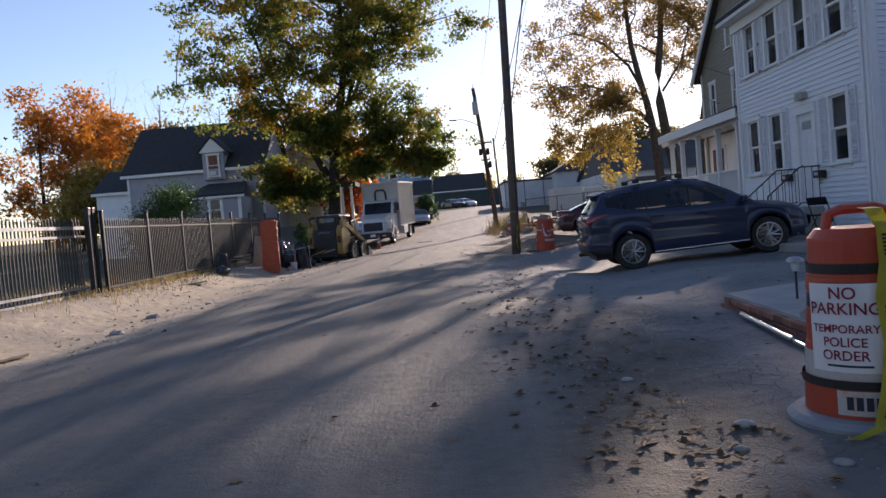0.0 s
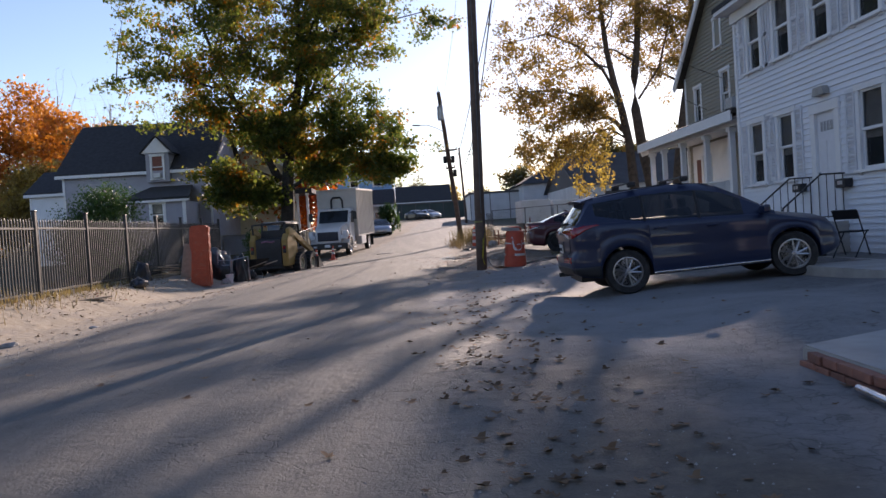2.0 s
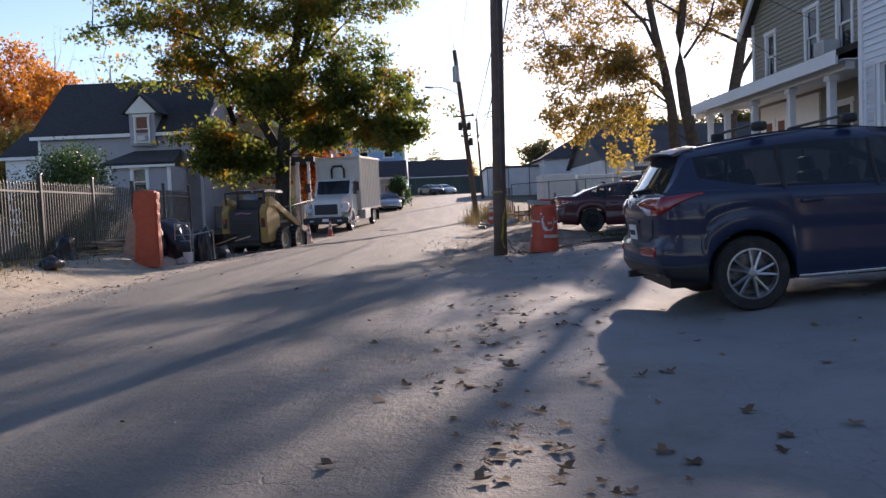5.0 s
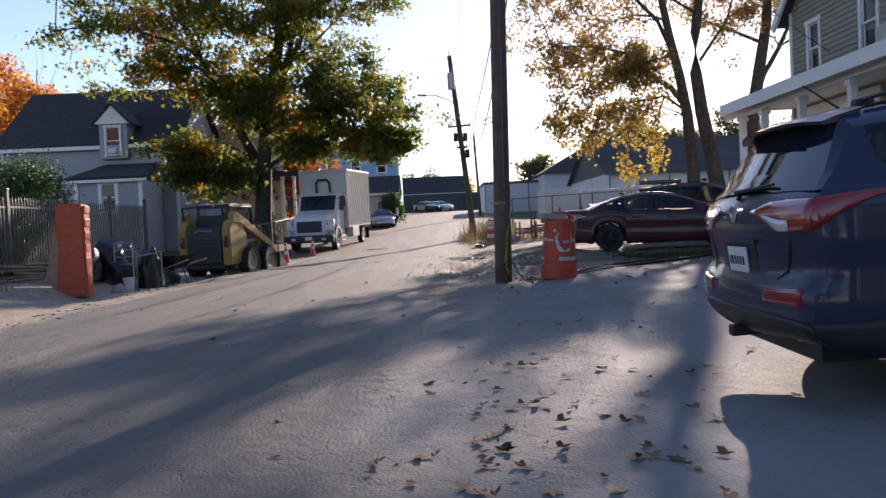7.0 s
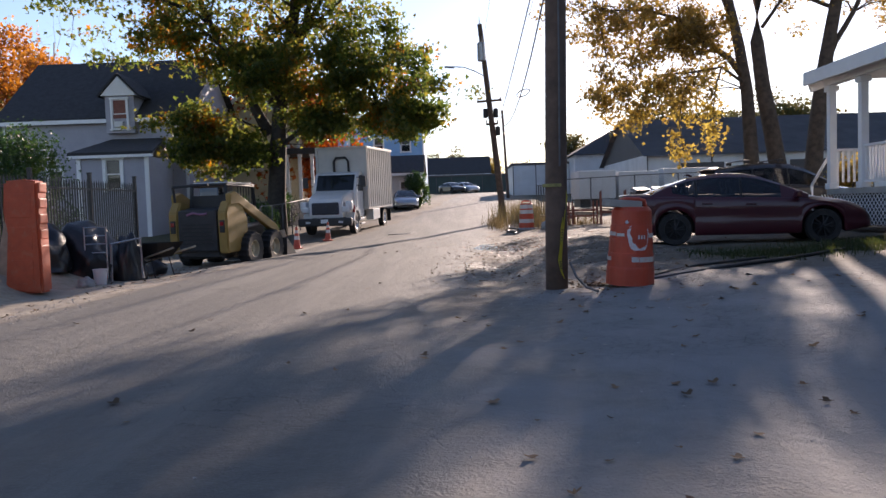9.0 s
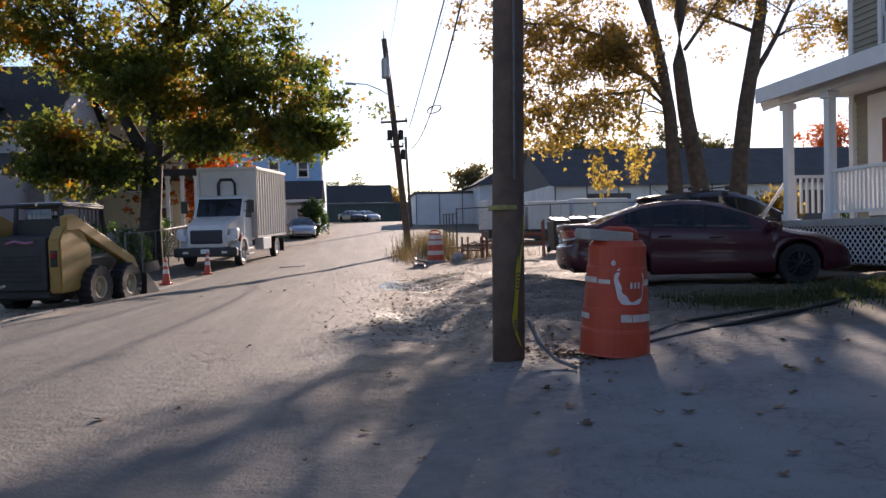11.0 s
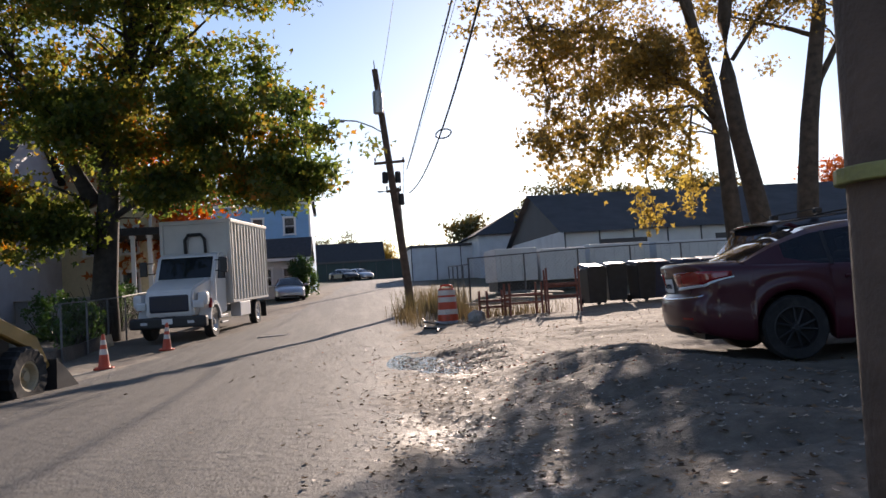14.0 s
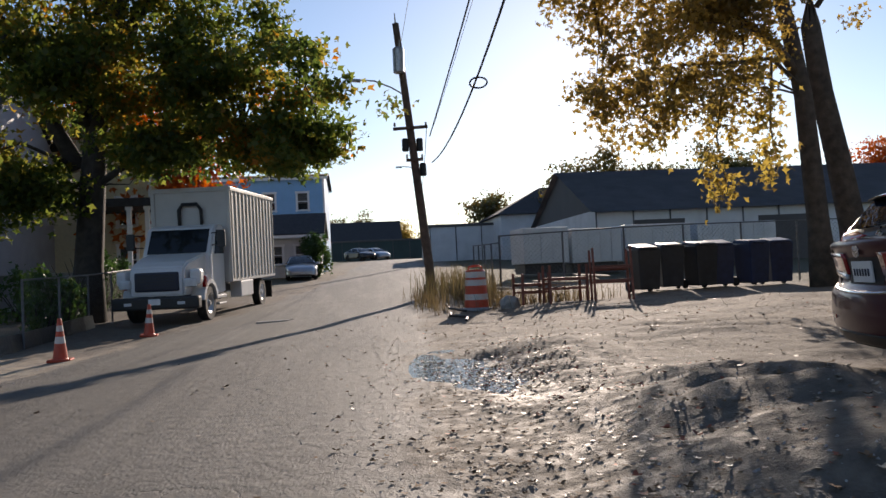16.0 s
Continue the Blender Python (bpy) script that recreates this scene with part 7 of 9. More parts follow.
    # cab cage
    for s in (-1, 1):
        bm = bmesh.new()
        tube(bm, [(s * 0.46, 0.45, 1.45), (s * 0.46, 0.50, 2.02), (s * 0.46, 1.85, 2.0), (s * 0.46, 2.05, 1.0)], 0.05, 6)
        part("cage_hoop", bm, M["black_plastic"], root)
        for k in range(6):
            bm = bmesh.new()
            box(bm, (s * 0.46, 1.1 + k * 0.14, 1.6), (0.014, 0.025, 0.8))
            part("cage_bar", bm, M["black_plastic"], root)
    bm = bmesh.new()
    box(bm, (0, 1.18, 2.04), (1.0, 1.45, 0.06), bevel=0.02)
    part("cage_top", bm, M["black_plastic"], root)
    bm = bmesh.new()
    box(bm, (0, 0.47, 1.62), (0.9, 0.05, 0.30))
    part("cage_back", bm, M["black_plastic"], root)
    bm = bmesh.new()
    box(bm, (0, 1.2, 2.085), (0.94, 1.25, 0.02), bevel=0.008)
    part("cab_roof", bm, M["truck_white"], root)
    bm = bmesh.new()
    box(bm, (0.02, 0.475, 1.85), (0.5, 0.02, 0.22))
    part("rear_window", bm, glass_mat("blue tinted window", (0.10, 0.16, 0.22)), root)
    bm = bmesh.new()
    box(bm, (0, 1.15, 1.32), (0.5, 0.5, 0.12), bevel=0.04)
    box(bm, (0, 0.9, 1.6), (0.5, 0.12, 0.5), bevel=0.04)
    part("seat", bm, M["black_plastic"], root)
    bm = bmesh.new()
    for a, b in (((-0.62, 0.0, 1.62), (-0.62, -0.06, 1.98)), ((-0.62, -0.06, 1.98), (0.30, -0.02, 2.02))):
        tube(bm, [a, b], 0.035, 6)
    part("rear_guard", bm, M["loader_dark"], root)
    # bucket
    bm = bmesh.new()
    prism(bm, [(2.80, 0.02), (3.55, 0.02), (3.0, 0.50), (2.82, 0.62)], -0.92, 0.92)
    bk = part("bucket", bm, M["loader_dark"], root, "worn dark steel loader bucket", m=pose(0, 0, 0, 0, 0, 90))
    bm = bmesh.new()
    box(bm, (0, 3.5, 0.03), (1.86, 0.16, 0.03))
    part("cutting_edge", bm, M["steel"], root)
    return root


skid_loader()


# ---------- street furniture ----------
def traffic_drum(m, label, bands, group="traffic drums", base=True):
    """A stepped plastic drum; bands: (z0, z1, material key)."""
    root = thing("traffic_drum", m, label, "drum", group)
    tiers = [(0.0, 0.20, 0.275), (0.20, 0.36, 0.262), (0.36, 0.52, 0.250), (0.52, 0.68, 0.240), (0.68, 0.86, 0.228)]
    prof = []
    for z0, z1, r in tiers:
        prof += [(r + 0.006, z0 + 0.008), (r, z0 + 0.02), (r - 0.004, z1 - 0.012), (r - 0.006, z1)]
    prof += [(0.21, 0.875), (0.19, 0.90), (0.17, 0.90)]
    bm = bmesh.new()
    lathe(bm, prof, 32)
    part("shell", bm, M["orange_deep"], root, smooth=False)
    for z0, z1, key in bands:
        bm = bmesh.new()
        r = [t[2] for t in tiers if t[0] <= z0 + 0.01][-1] + 0.002
        n = 32
        rings = [[bm.verts.new((rr * math.cos(2 * math.pi * k / n), rr * math.sin(2 * math.pi * k / n), z)) for k in range(n)] for rr, z in ((r - 0.001, z0), (r, z0 + 0.004), (r - 0.003, z1 - 0.004), (r - 0.004, z1))]
        for a, b in zip(rings, rings[1:]):
            for k in range(n):
                bm.faces.new((a[k], a[(k + 1) % n], b[(k + 1) % n], b[k]))
        part("band", bm, M[key], root)
    bm = bmesh.new()
    tube(bm, [(-0.16, 0, 0.88), (-0.14, 0, 0.965), (-0.08, 0, 0.985), (0.08, 0, 0.985), (0.14, 0, 0.965), (0.16, 0, 0.88)], 0.024, 8)
    part("handle", bm, M["orange_deep"], root)
    if base:
        bm = bmesh.new()
        lathe(bm, [(0.36, -0.02), (0.36, 0.02), (0.33, 0.045), (0.285, 0.05)], 32)
        part("rubber_base", bm, M["grey_rubber"], root)
    return root


def arc_patch(bm, r, a0, a1, z0, z1, n=10, off=0.004):
    v = [[bm.verts.new(((r + off) * math.cos(a), (r + off) * math.sin(a), z)) for z in (z0, z1)] for a in np.linspace(a0, a1, n)]
    for p, q in zip(v, v[1:]):
        bm.faces.new((p[0], q[0], q[1], p[1]))


def text_mesh(body, size):
    cu = bpy.data.curves.new("lettering", "FONT")
    cu.body, cu.size, cu.align_x, cu.align_y, cu.offset = body, size, "CENTER", "CENTER", size * 0.012
    ob = bpy.data.objects.new("lettering", cu)
    me = bpy.data.meshes.new_from_object(ob)
    bpy.data.objects.remove(ob)
    return me


def sign_drum():
    z = surface_z(2.43, 4.95)
    root = traffic_drum(pose(2.43, 4.95, z) @ Matrix.Scale(1.14, 4), "orange traffic drum with no parking sign and caution tape", [(0.52, 0.60, "black_plastic"), (0.62, 0.68, "orange"), (0.22, 0.34, "reflective")], base=True)
    fa = math.radians(-136)  # bearing of the sign, towards the street
    r = 0.262
    bm = bmesh.new()
    arc_patch(bm, r, fa - 0.62, fa + 0.62, 0.26, 0.66, 14, 0.006)
    sg = part("paper_sign", bm, M["sign_white"], root, "white paper sign with dark red lettering")
    rows_ = [("NO", 0.615, 0.075), ("PARKING", 0.545, 0.075), ("TEMPORARY", 0.455, 0.052), ("POLICE", 0.395, 0.058), ("ORDER", 0.335, 0.062)]
    for word, zz, size in rows_:
        me = text_mesh(word, size)
        for v in me.vertices:
            ang = fa + v.co.x / (r + 0.008)
            v.co = Vector(((r + 0.010) * math.cos(ang), (r + 0.010) * math.sin(ang), zz + v.co.y))
        me.materials.append(M["ink_red"])
        part("lettering", me, None, sg)
    bm = bmesh.new()
    arc_patch(bm, r, fa - 0.30, fa + 0.42, 0.285, 0.295, 8, 0.009)
    part("fine_print_bar", bm, M["ink"], sg)
    bm = bmesh.new()
    arc_patch(bm, 0.276, fa - 0.15, fa + 0.65, 0.07, 0.18, 10, 0.003)
    lab = part("maker_label", bm, M["reflective"], root)
    bm = bmesh.new()
    for k in range(4):
        arc_patch(bm, 0.276, fa + 0.0 + k * 0.14, fa + 0.10 + k * 0.14, 0.095, 0.155, 3, 0.006)
    part("label_bar", bm, M["ink"], lab)
    for z0, z1 in ((0.185, 0.225), (0.70, 0.745)):
        bm = bmesh.new()
        arc_patch(bm, 0.276 if z0 < 0.5 else 0.232, 0, 2 * math.pi, z0, z1, 40, 0.004)
        part("dark_band", bm, M["black_plastic"], root)
    # caution tape looped over the handle and down the side
    bm = bmesh.new()
    path = [(0.02, -0.10, 0.99), (0.05, -0.20, 0.985), (0.075, -0.262, 0.90), (0.085, -0.275, 0.75), (0.07, -0.285, 0.60), (0.075, -0.30, 0.40), (0.06, -0.335, 0.22), (0.03, -0.38, 0.06), (-0.05, -0.42, 0.03), (-0.1, -0.46, 0.02)]
    turn_ = Matrix.Rotation(math.radians(-24), 3, "Z")
    path = [tuple(turn_ @ Vector(q)) for q in path]
    wv = turn_ @ Vector((0.034, 0.006, 0))
    g = [(bm.verts.new(Vector(p) - wv * (1 + 0.25 * math.sin(i * 2.1))), bm.verts.new(Vector(p) + wv)) for i, p in enumerate(path)]
    for a, b in zip(g, g[1:]):
        bm.faces.new((a[0], a[1], b[1], b[0]))
    bmesh.ops.solidify(bm, geom=bm.faces[:], thickness=0.003)
    tp = part("caution_tape", bm, M["tape_yellow"], root, "crumpled yellow caution tape")
    bm = bmesh.new()
    for (p, q) in ((2, 3), (4, 5), (6, 7)):
        a, b = Vector(path[p]), Vector(path[q])
        for k in range(6):
            c = a.lerp(b, 0.2 + 0.11 * k) + Vector((0.002, -0.008, 0))
            box(bm, c, (0.030, 0.003, 0.010))
    part("tape_bar", bm, M["ink"], tp)


sign_drum()


def drum_by_pole():
    x, y = 3.19, 25.05
    root = traffic_drum(pose(x, y, surface_z(x, y) + 0.005, 2.0, 2.0, 0) @ Matrix.Scale(1.1, 4), "battered orange traffic drum with graffiti and concrete block", [], base=False)
    bm = bmesh.new()
    box(bm, (-0.12, -0.03, 0.935), (0.40, 0.22, 0.085), pose(0, 0, 0, 0, 4, 14), bevel=0.012)
    part("concrete_block", bm, M["concrete"], root)
    # worn remains of the reflective bands
    for z0, z1, spans, r in ((0.565, 0.61, ((-3.4, -2.55), (-2.5, -2.1), (-0.9, -0.3), (0.4, 1.6), (2.0, 2.9)), 0.241), (0.28, 0.335, ((-3.4, -2.75), (-1.75, -1.42), (-1.40, -0.5), (-0.2, 1.2), (1.5, 2.8)), 0.262)):
        for a0, a1 in spans:
            bm = bmesh.new()
            arc_patch(bm, r, a0, a1, z0 + 0.01 * math.sin(a0 * 9), z1 + 0.008 * math.sin(a1 * 7), 12, 0.004)
            part("worn_band", bm, M["reflective"], root)
    # sprayed ring and dots on the side facing the street
    bm = bmesh.new()
    fa = math.radians(-82)
    g = []
    for t in np.linspace(-3.9, 0.55, 40):
        thick = 0.018 + 0.045 * max(0.0, -math.cos(t - 0.6)) ** 1.5
        col = []
        for ro in (0.135 + 0.008 * math.sin(t * 5), 0.135 - thick * 0.8 + 0.007 * math.sin(t * 7)):
            ang, zz = fa + ro * math.cos(t) / 0.25, 0.58 + 1.3 * ro * math.sin(t)
            rr = 0.258 - 0.085 * max(0.0, zz - 0.36) ** 1.1 + (0.006 if zz < 0.36 else 0)
            col.append(bm.verts.new((rr * math.cos(ang), rr * math.sin(ang), zz)))
        g.append(col)
    for a, b in zip(g, g[1:]):
        bm.faces.new((a[0], a[1], b[1], b[0]))
    part("spray_ring", bm, M["spray"], root)
    bm = bmesh.new()
    ang = fa - 0.58
    bmesh.ops.create_icosphere(bm, subdivisions=2, radius=0.022, matrix=Matrix.Translation((0.232 * math.cos(ang), 0.232 * math.sin(ang), 0.73)) @ Matrix.Diagonal((0.9, 0.5, 1.0, 1)))
    part("spray_blob", bm, M["spray"], root)
    bm = bmesh.new()
    for k in range(3):
        a0 = fa - 0.05 + k * 0.13
        arc_patch(bm, 0.248, a0, a0 + 0.07, 0.54, 0.585, 3, 0.006)
    part("spray_mark", bm, M["spray"], root)


drum_by_pole()
x_, y_ = 3.93, 46.6
traffic_drum(pose(x_, y_, surface_z(x_, y_) + 0.02, 0, 0, 0) @ Matrix.Scale(1.16, 4), "orange and white traffic drum beside the weeds", [(0.22, 0.35, "reflective"), (0.54, 0.67, "reflective"), (0.72, 0.85, "reflective")])


def orange_panel():
    root = thing("plastic_barrier", pose(-6.22, 28.0, surface_z(-6.22, 28.0) - 0.02, 0, 1.0, 4), "orange plastic road barrier standing on end", "barrier")
    bm = bmesh.new()
    prism(bm, [(-0.31, 0.0), (0.31, 0.0), (0.30, 0.5), (0.28, 1.1), (0.27, 1.86), (0.10, 1.90), (-0.27, 1.87), (-0.30, 1.3), (-0.24, 1.05)], -0.18, 0.18)
    bmesh.ops.bevel(bm, geom=bm.edges[:], offset=0.04, segments=2, affect="EDGES")
    part("shell", bm, M["orange"], root)
    for k in range(7):
        bm = bmesh.new()
        box(bm, (0.272, 0, 0.2 + k * 0.26), (0.045, 0.28, 0.17), bevel=0.022)
        part("rib", bm, M["orange"], root)
    for k in range(3):
        bm = bmesh.new()
        box(bm, (-0.01, -0.178, 0.36 + k * 0.55), (0.36, 0.02, 0.40), bevel=0.009)
        part("recess_panel", bm, M["orange"], root)


orange_panel()


def cone(x, y, h=0.74, lean=0):
    root = thing("traffic_cone", pose(x, y, surface_z(x, y) + 0.01, lean, lean, 10), "orange traffic cone with white reflective collars", "cone", "cones along the kerb")
    bm = bmesh.new()
    box(bm, (0, 0, 0.02), (0.38, 0.38, 0.045), bevel=0.012)
    part("base", bm, M["orange_deep"], root)
    bm = bmesh.new()
    lathe(bm, [(0.135, 0.04), (0.12, 0.06), (0.035, h - 0.02), (0.028, h)], 20)
    part("cone", bm, M["orange_deep"], root)
    for f0, f1 in ((0.42, 0.58), (0.70, 0.84)):
        bm = bmesh.new()
        r = lambda f: 0.125 + (0.03 - 0.125) * f + 0.004
        lathe(bm, [(r(f0), f0 * h), (r(f1), f1 * h)], 20)
        part("collar", bm, M["reflective"], root)


cone(-4.26, 40.55)
cone(-3.98, 45.05, lean=2)


# ---------- poles and wires ----------
def utility_pole(foot, top, r0, r1, label):
    root = thing("utility_pole", Matrix.Translation(foot), label, "pole", "utility poles")
    bm = bmesh.new()
    n = 10
    d = Vector(top) - Vector(foot)
    tube(bm, [d * (k / n) + Vector((0, 0, -0.5 if k == 0 else 0)) for k in range(n + 1)], [r0 + (r1 - r0) * k / n for k in range(n + 1)], 18)
    part("shaft", bm, M["pole_wood"], root, smooth=True)
    return root


P1, P1T = Vector((2.27, 25.2, 0.0)), Vector((2.50, 25.25, 10.6))
P2, P2T = Vector((3.48, 54.0, 0.35)), Vector((2.55, 54.0, 10.17))
near_pole = utility_pole(P1, P1T, 0.145, 0.115, "tall weathered wooden pole wrapped with yellow tape")
bm = bmesh.new()
r_ = 0.146
for k in range(1):
    lathe(bm, [(r_, 1.34), (r_ + 0.003, 1.343), (r_ + 0.002, 1.376), (r_ - 0.001, 1.38)], 24)
part("tape_band", bm, M["tape_dull"], near_pole)
bm = bmesh.new()
path = [(0.12, -0.085, 1.29), (0.135, -0.075, 1.2), (0.115, -0.10, 1.02), (0.08, -0.128, 0.82), (0.06, -0.138, 0.6), (0.035, -0.15, 0.40), (0.05, -0.155, 0.26), (0.085, -0.16, 0.16)]
wv = [Vector((0.030, 0.02, 0)) * s for s in (1, 0.9, 0.5, 0.85, 0.6, 0.9, 0.45, 0.2)]
g = [(bm.verts.new(Vector(p) - w), bm.verts.new(Vector(p) + w)) for p, w in zip(path, wv)]
for a, b in zip(g, g[1:]):
    bm.faces.new((a[0], a[1], b[1], b[0]))
bmesh.ops.solidify(bm, geom=bm.faces[:], thickness=0.003)
tp_ = part("caution_tape", bm, M["tape_yellow"], near_pole, "hanging yellow caution tape")
bm = bmesh.new()
for p, q in ((3, 4), (5, 6)):
    for k in range(5):
        c = Vector(path[p]).lerp(Vector(path[q]), 0.15 + 0.15 * k)
        box(bm, c + Vector((0, -0.006, 0)), (0.03, 0.004, 0.010))
part("tape_bar", bm, M["ink"], tp_)
bm = bmesh.new()
tube(bm, [(0.06, -0.15, 1.6), (0.10, -0.14, 4.0), (0.14, -0.13, 8.0)], 0.012, 6)
part("ground_wire", bm, M["wire_grey"], near_pole)

far_pole = utility_pole(P2, P2T, 0.17, 0.12, "leaning wooden pole with transformer and street lamp")


def on_p2(z):
    return (P2T - P2) * ((z - P2.z) / (P2T.z - P2.z))


c = on_p2(8.75) + Vector((-0.10, -0.28, 0))
bm = bmesh.new()
lathe(bm, [(0.17, -0.45), (0.2, -0.42), (0.2, 0.40), (0.16, 0.46), (0.05, 0.5)], 18, c)
tr_ = part("transformer", bm, M["steel"], far_pole, "grey cylindrical transformer")
bm = bmesh.new()
tube(bm, [c + Vector((0.05, 0, 0.48)), c + Vector((0.06, 0, 0.75))], [0.035, 0.02], 8)
part("bushing", bm, M["concrete"], tr_)
for z, half in ((6.35, 0.62), (5.2, 0.3)):
    c = on_p2(z)
    bm = bmesh.new()
    box(bm, c + Vector((0, -0.16, 0)), (half * 2, 0.10, 0.10), pose(0, 0, 0, 0, -3))
    cr_ = part("crossarm", bm, M["pole_wood"], far_pole)
    for k in (-0.9, 0.9):
        bm = bmesh.new()
        lathe(bm, [(0.03, 0.05), (0.045, 0.10), (0.03, 0.13), (0.045, 0.16), (0.02, 0.2)], 10, c + Vector((half * k, -0.16, 0.0)))
        part("insulator", bm, M["concrete"], cr_)
for z, s in ((5.75, 1), (5.75, -1), (4.85, 1)):
    c = on_p2(z) + Vector((0.26 * s, -0.05, 0))
    bm = bmesh.new()
    lathe(bm, [(0.10, -0.22), (0.12, -0.2), (0.12, 0.2), (0.08, 0.24)], 12, c)
    part("splice_can", bm, M["black_plastic"], far_pole)
c = on_p2(7.55)
bm = bmesh.new()
tube(bm, [c, c + Vector((-0.5, -0.1, 0.28)), c + Vector((-1.1, -0.2, 0.50)), c + Vector((-1.62, -0.3, 0.52))], 0.028, 8)
arm_ = part("lamp_arm", bm, M["steel"], far_pole)
bm = bmesh.new()
box(bm, c + Vector((-1.82, -0.33, 0.50)), (0.50, 0.20, 0.10), pose(0, 0, 0, 0, 4), bevel=0.035)
part("lamp_head", bm, M["steel"], arm_)
bm = bmesh.new()
tube(bm, [on_p2(10.2), on_p2(10.2) + Vector((-0.02, 0, 0.35))], [0.03, 0.015], 6)
part("top_pin", bm, M["concrete"], far_pole)

third = utility_pole((6.3, 90.0, 1.9), (5.95, 90.0, 10.3), 0.15, 0.11, "distant wooden pole with a street lamp")
bm = bmesh.new()
tube(bm, [(-0.3, 0, 7.6), (-1.0, 0, 8.1), (-1.7, 0, 8.15)], 0.04, 6)
box(bm, (-1.9, 0, 8.1), (0.5, 0.2, 0.12))
part("lamp_arm", bm, M["steel"], third)


def wire(a, b, sag, r=0.014, name="overhead_cable", label="black overhead cable between the poles"):
    a, b = Vector(a), Vector(b)
    bm = bmesh.new()
    tube(bm, [a.lerp(b, t) - Vector((0, 0, sag * 4 * t * (1 - t))) for t in np.linspace(0, 1, 26)], r, 5)
    tagged(part(name, bm, M["black_plastic"], None, label), category="cable", group="overhead cables")


bm = bmesh.new()
box(bm, P1T - P1 + Vector((0.5, 0, -1.1)), (1.5, 0.1, 0.11))
part("crossarm", bm, M["pole_wood"], near_pole)
W1, W2 = (3.55, 25.2, 9.6), (3.15, 25.2, 8.4)
wire(W1, (3.60, 53.9, 6.05), 0.25, 0.022)
wire(W2, (3.64, 53.9, 5.1), 1.5, 0.022)
wire(P1T + Vector((0, 0, -0.1)), P2T + Vector((0.1, 0, -1.0)), 0.7, 0.008)
wire((3.7, 25.2, 9.7), (3.75, 53.9, 6.4), 0.3, 0.007)
wire(P1T + Vector((-0.1, 0, -0.1)), (1.9, -30, 10.4), 0.7, 0.012)
wire(P1T + Vector((0.1, 0, -1.5)), (2.3, -30, 9.0), 0.9, 0.016)
wire(P2T + Vector((0, 0, -1)), (6.0, 90, 10.1), 0.8, 0.010)
wire(P2 + on_p2(6.4) + Vector((0.6, 0, 0)), (6.1, 90, 8.2), 0.8, 0.014)
wire(P1T + Vector((0.1, 0, -1.2)), (11.4, 29.5, 5.6), 0.5, 0.008, "service_wire", "thin service wire to the olive house")
wire(P1T + Vector((0.1, 0, -1.4)), (11.4, 31.5, 4.9), 0.5, 0.008, "service_wire", "thin service wire to the olive house")
# slack loop hanging on the lower cable
bm = bmesh.new()
mid = Vector((3.5, 42.0, 4.98))
tube(bm, [mid + Vector((0.28 * math.cos(t), 1.2 * math.cos(t) * 0.5, 0.11 * math.sin(t) + 0.16 * math.cos(t))) for t in np.linspace(0, 2 * math.pi, 20)], 0.02, 5)
tagged(part("cable_loop", bm, M["black_plastic"], None, "slack loop of black cable on the line"), category="cable", group="overhead cables")


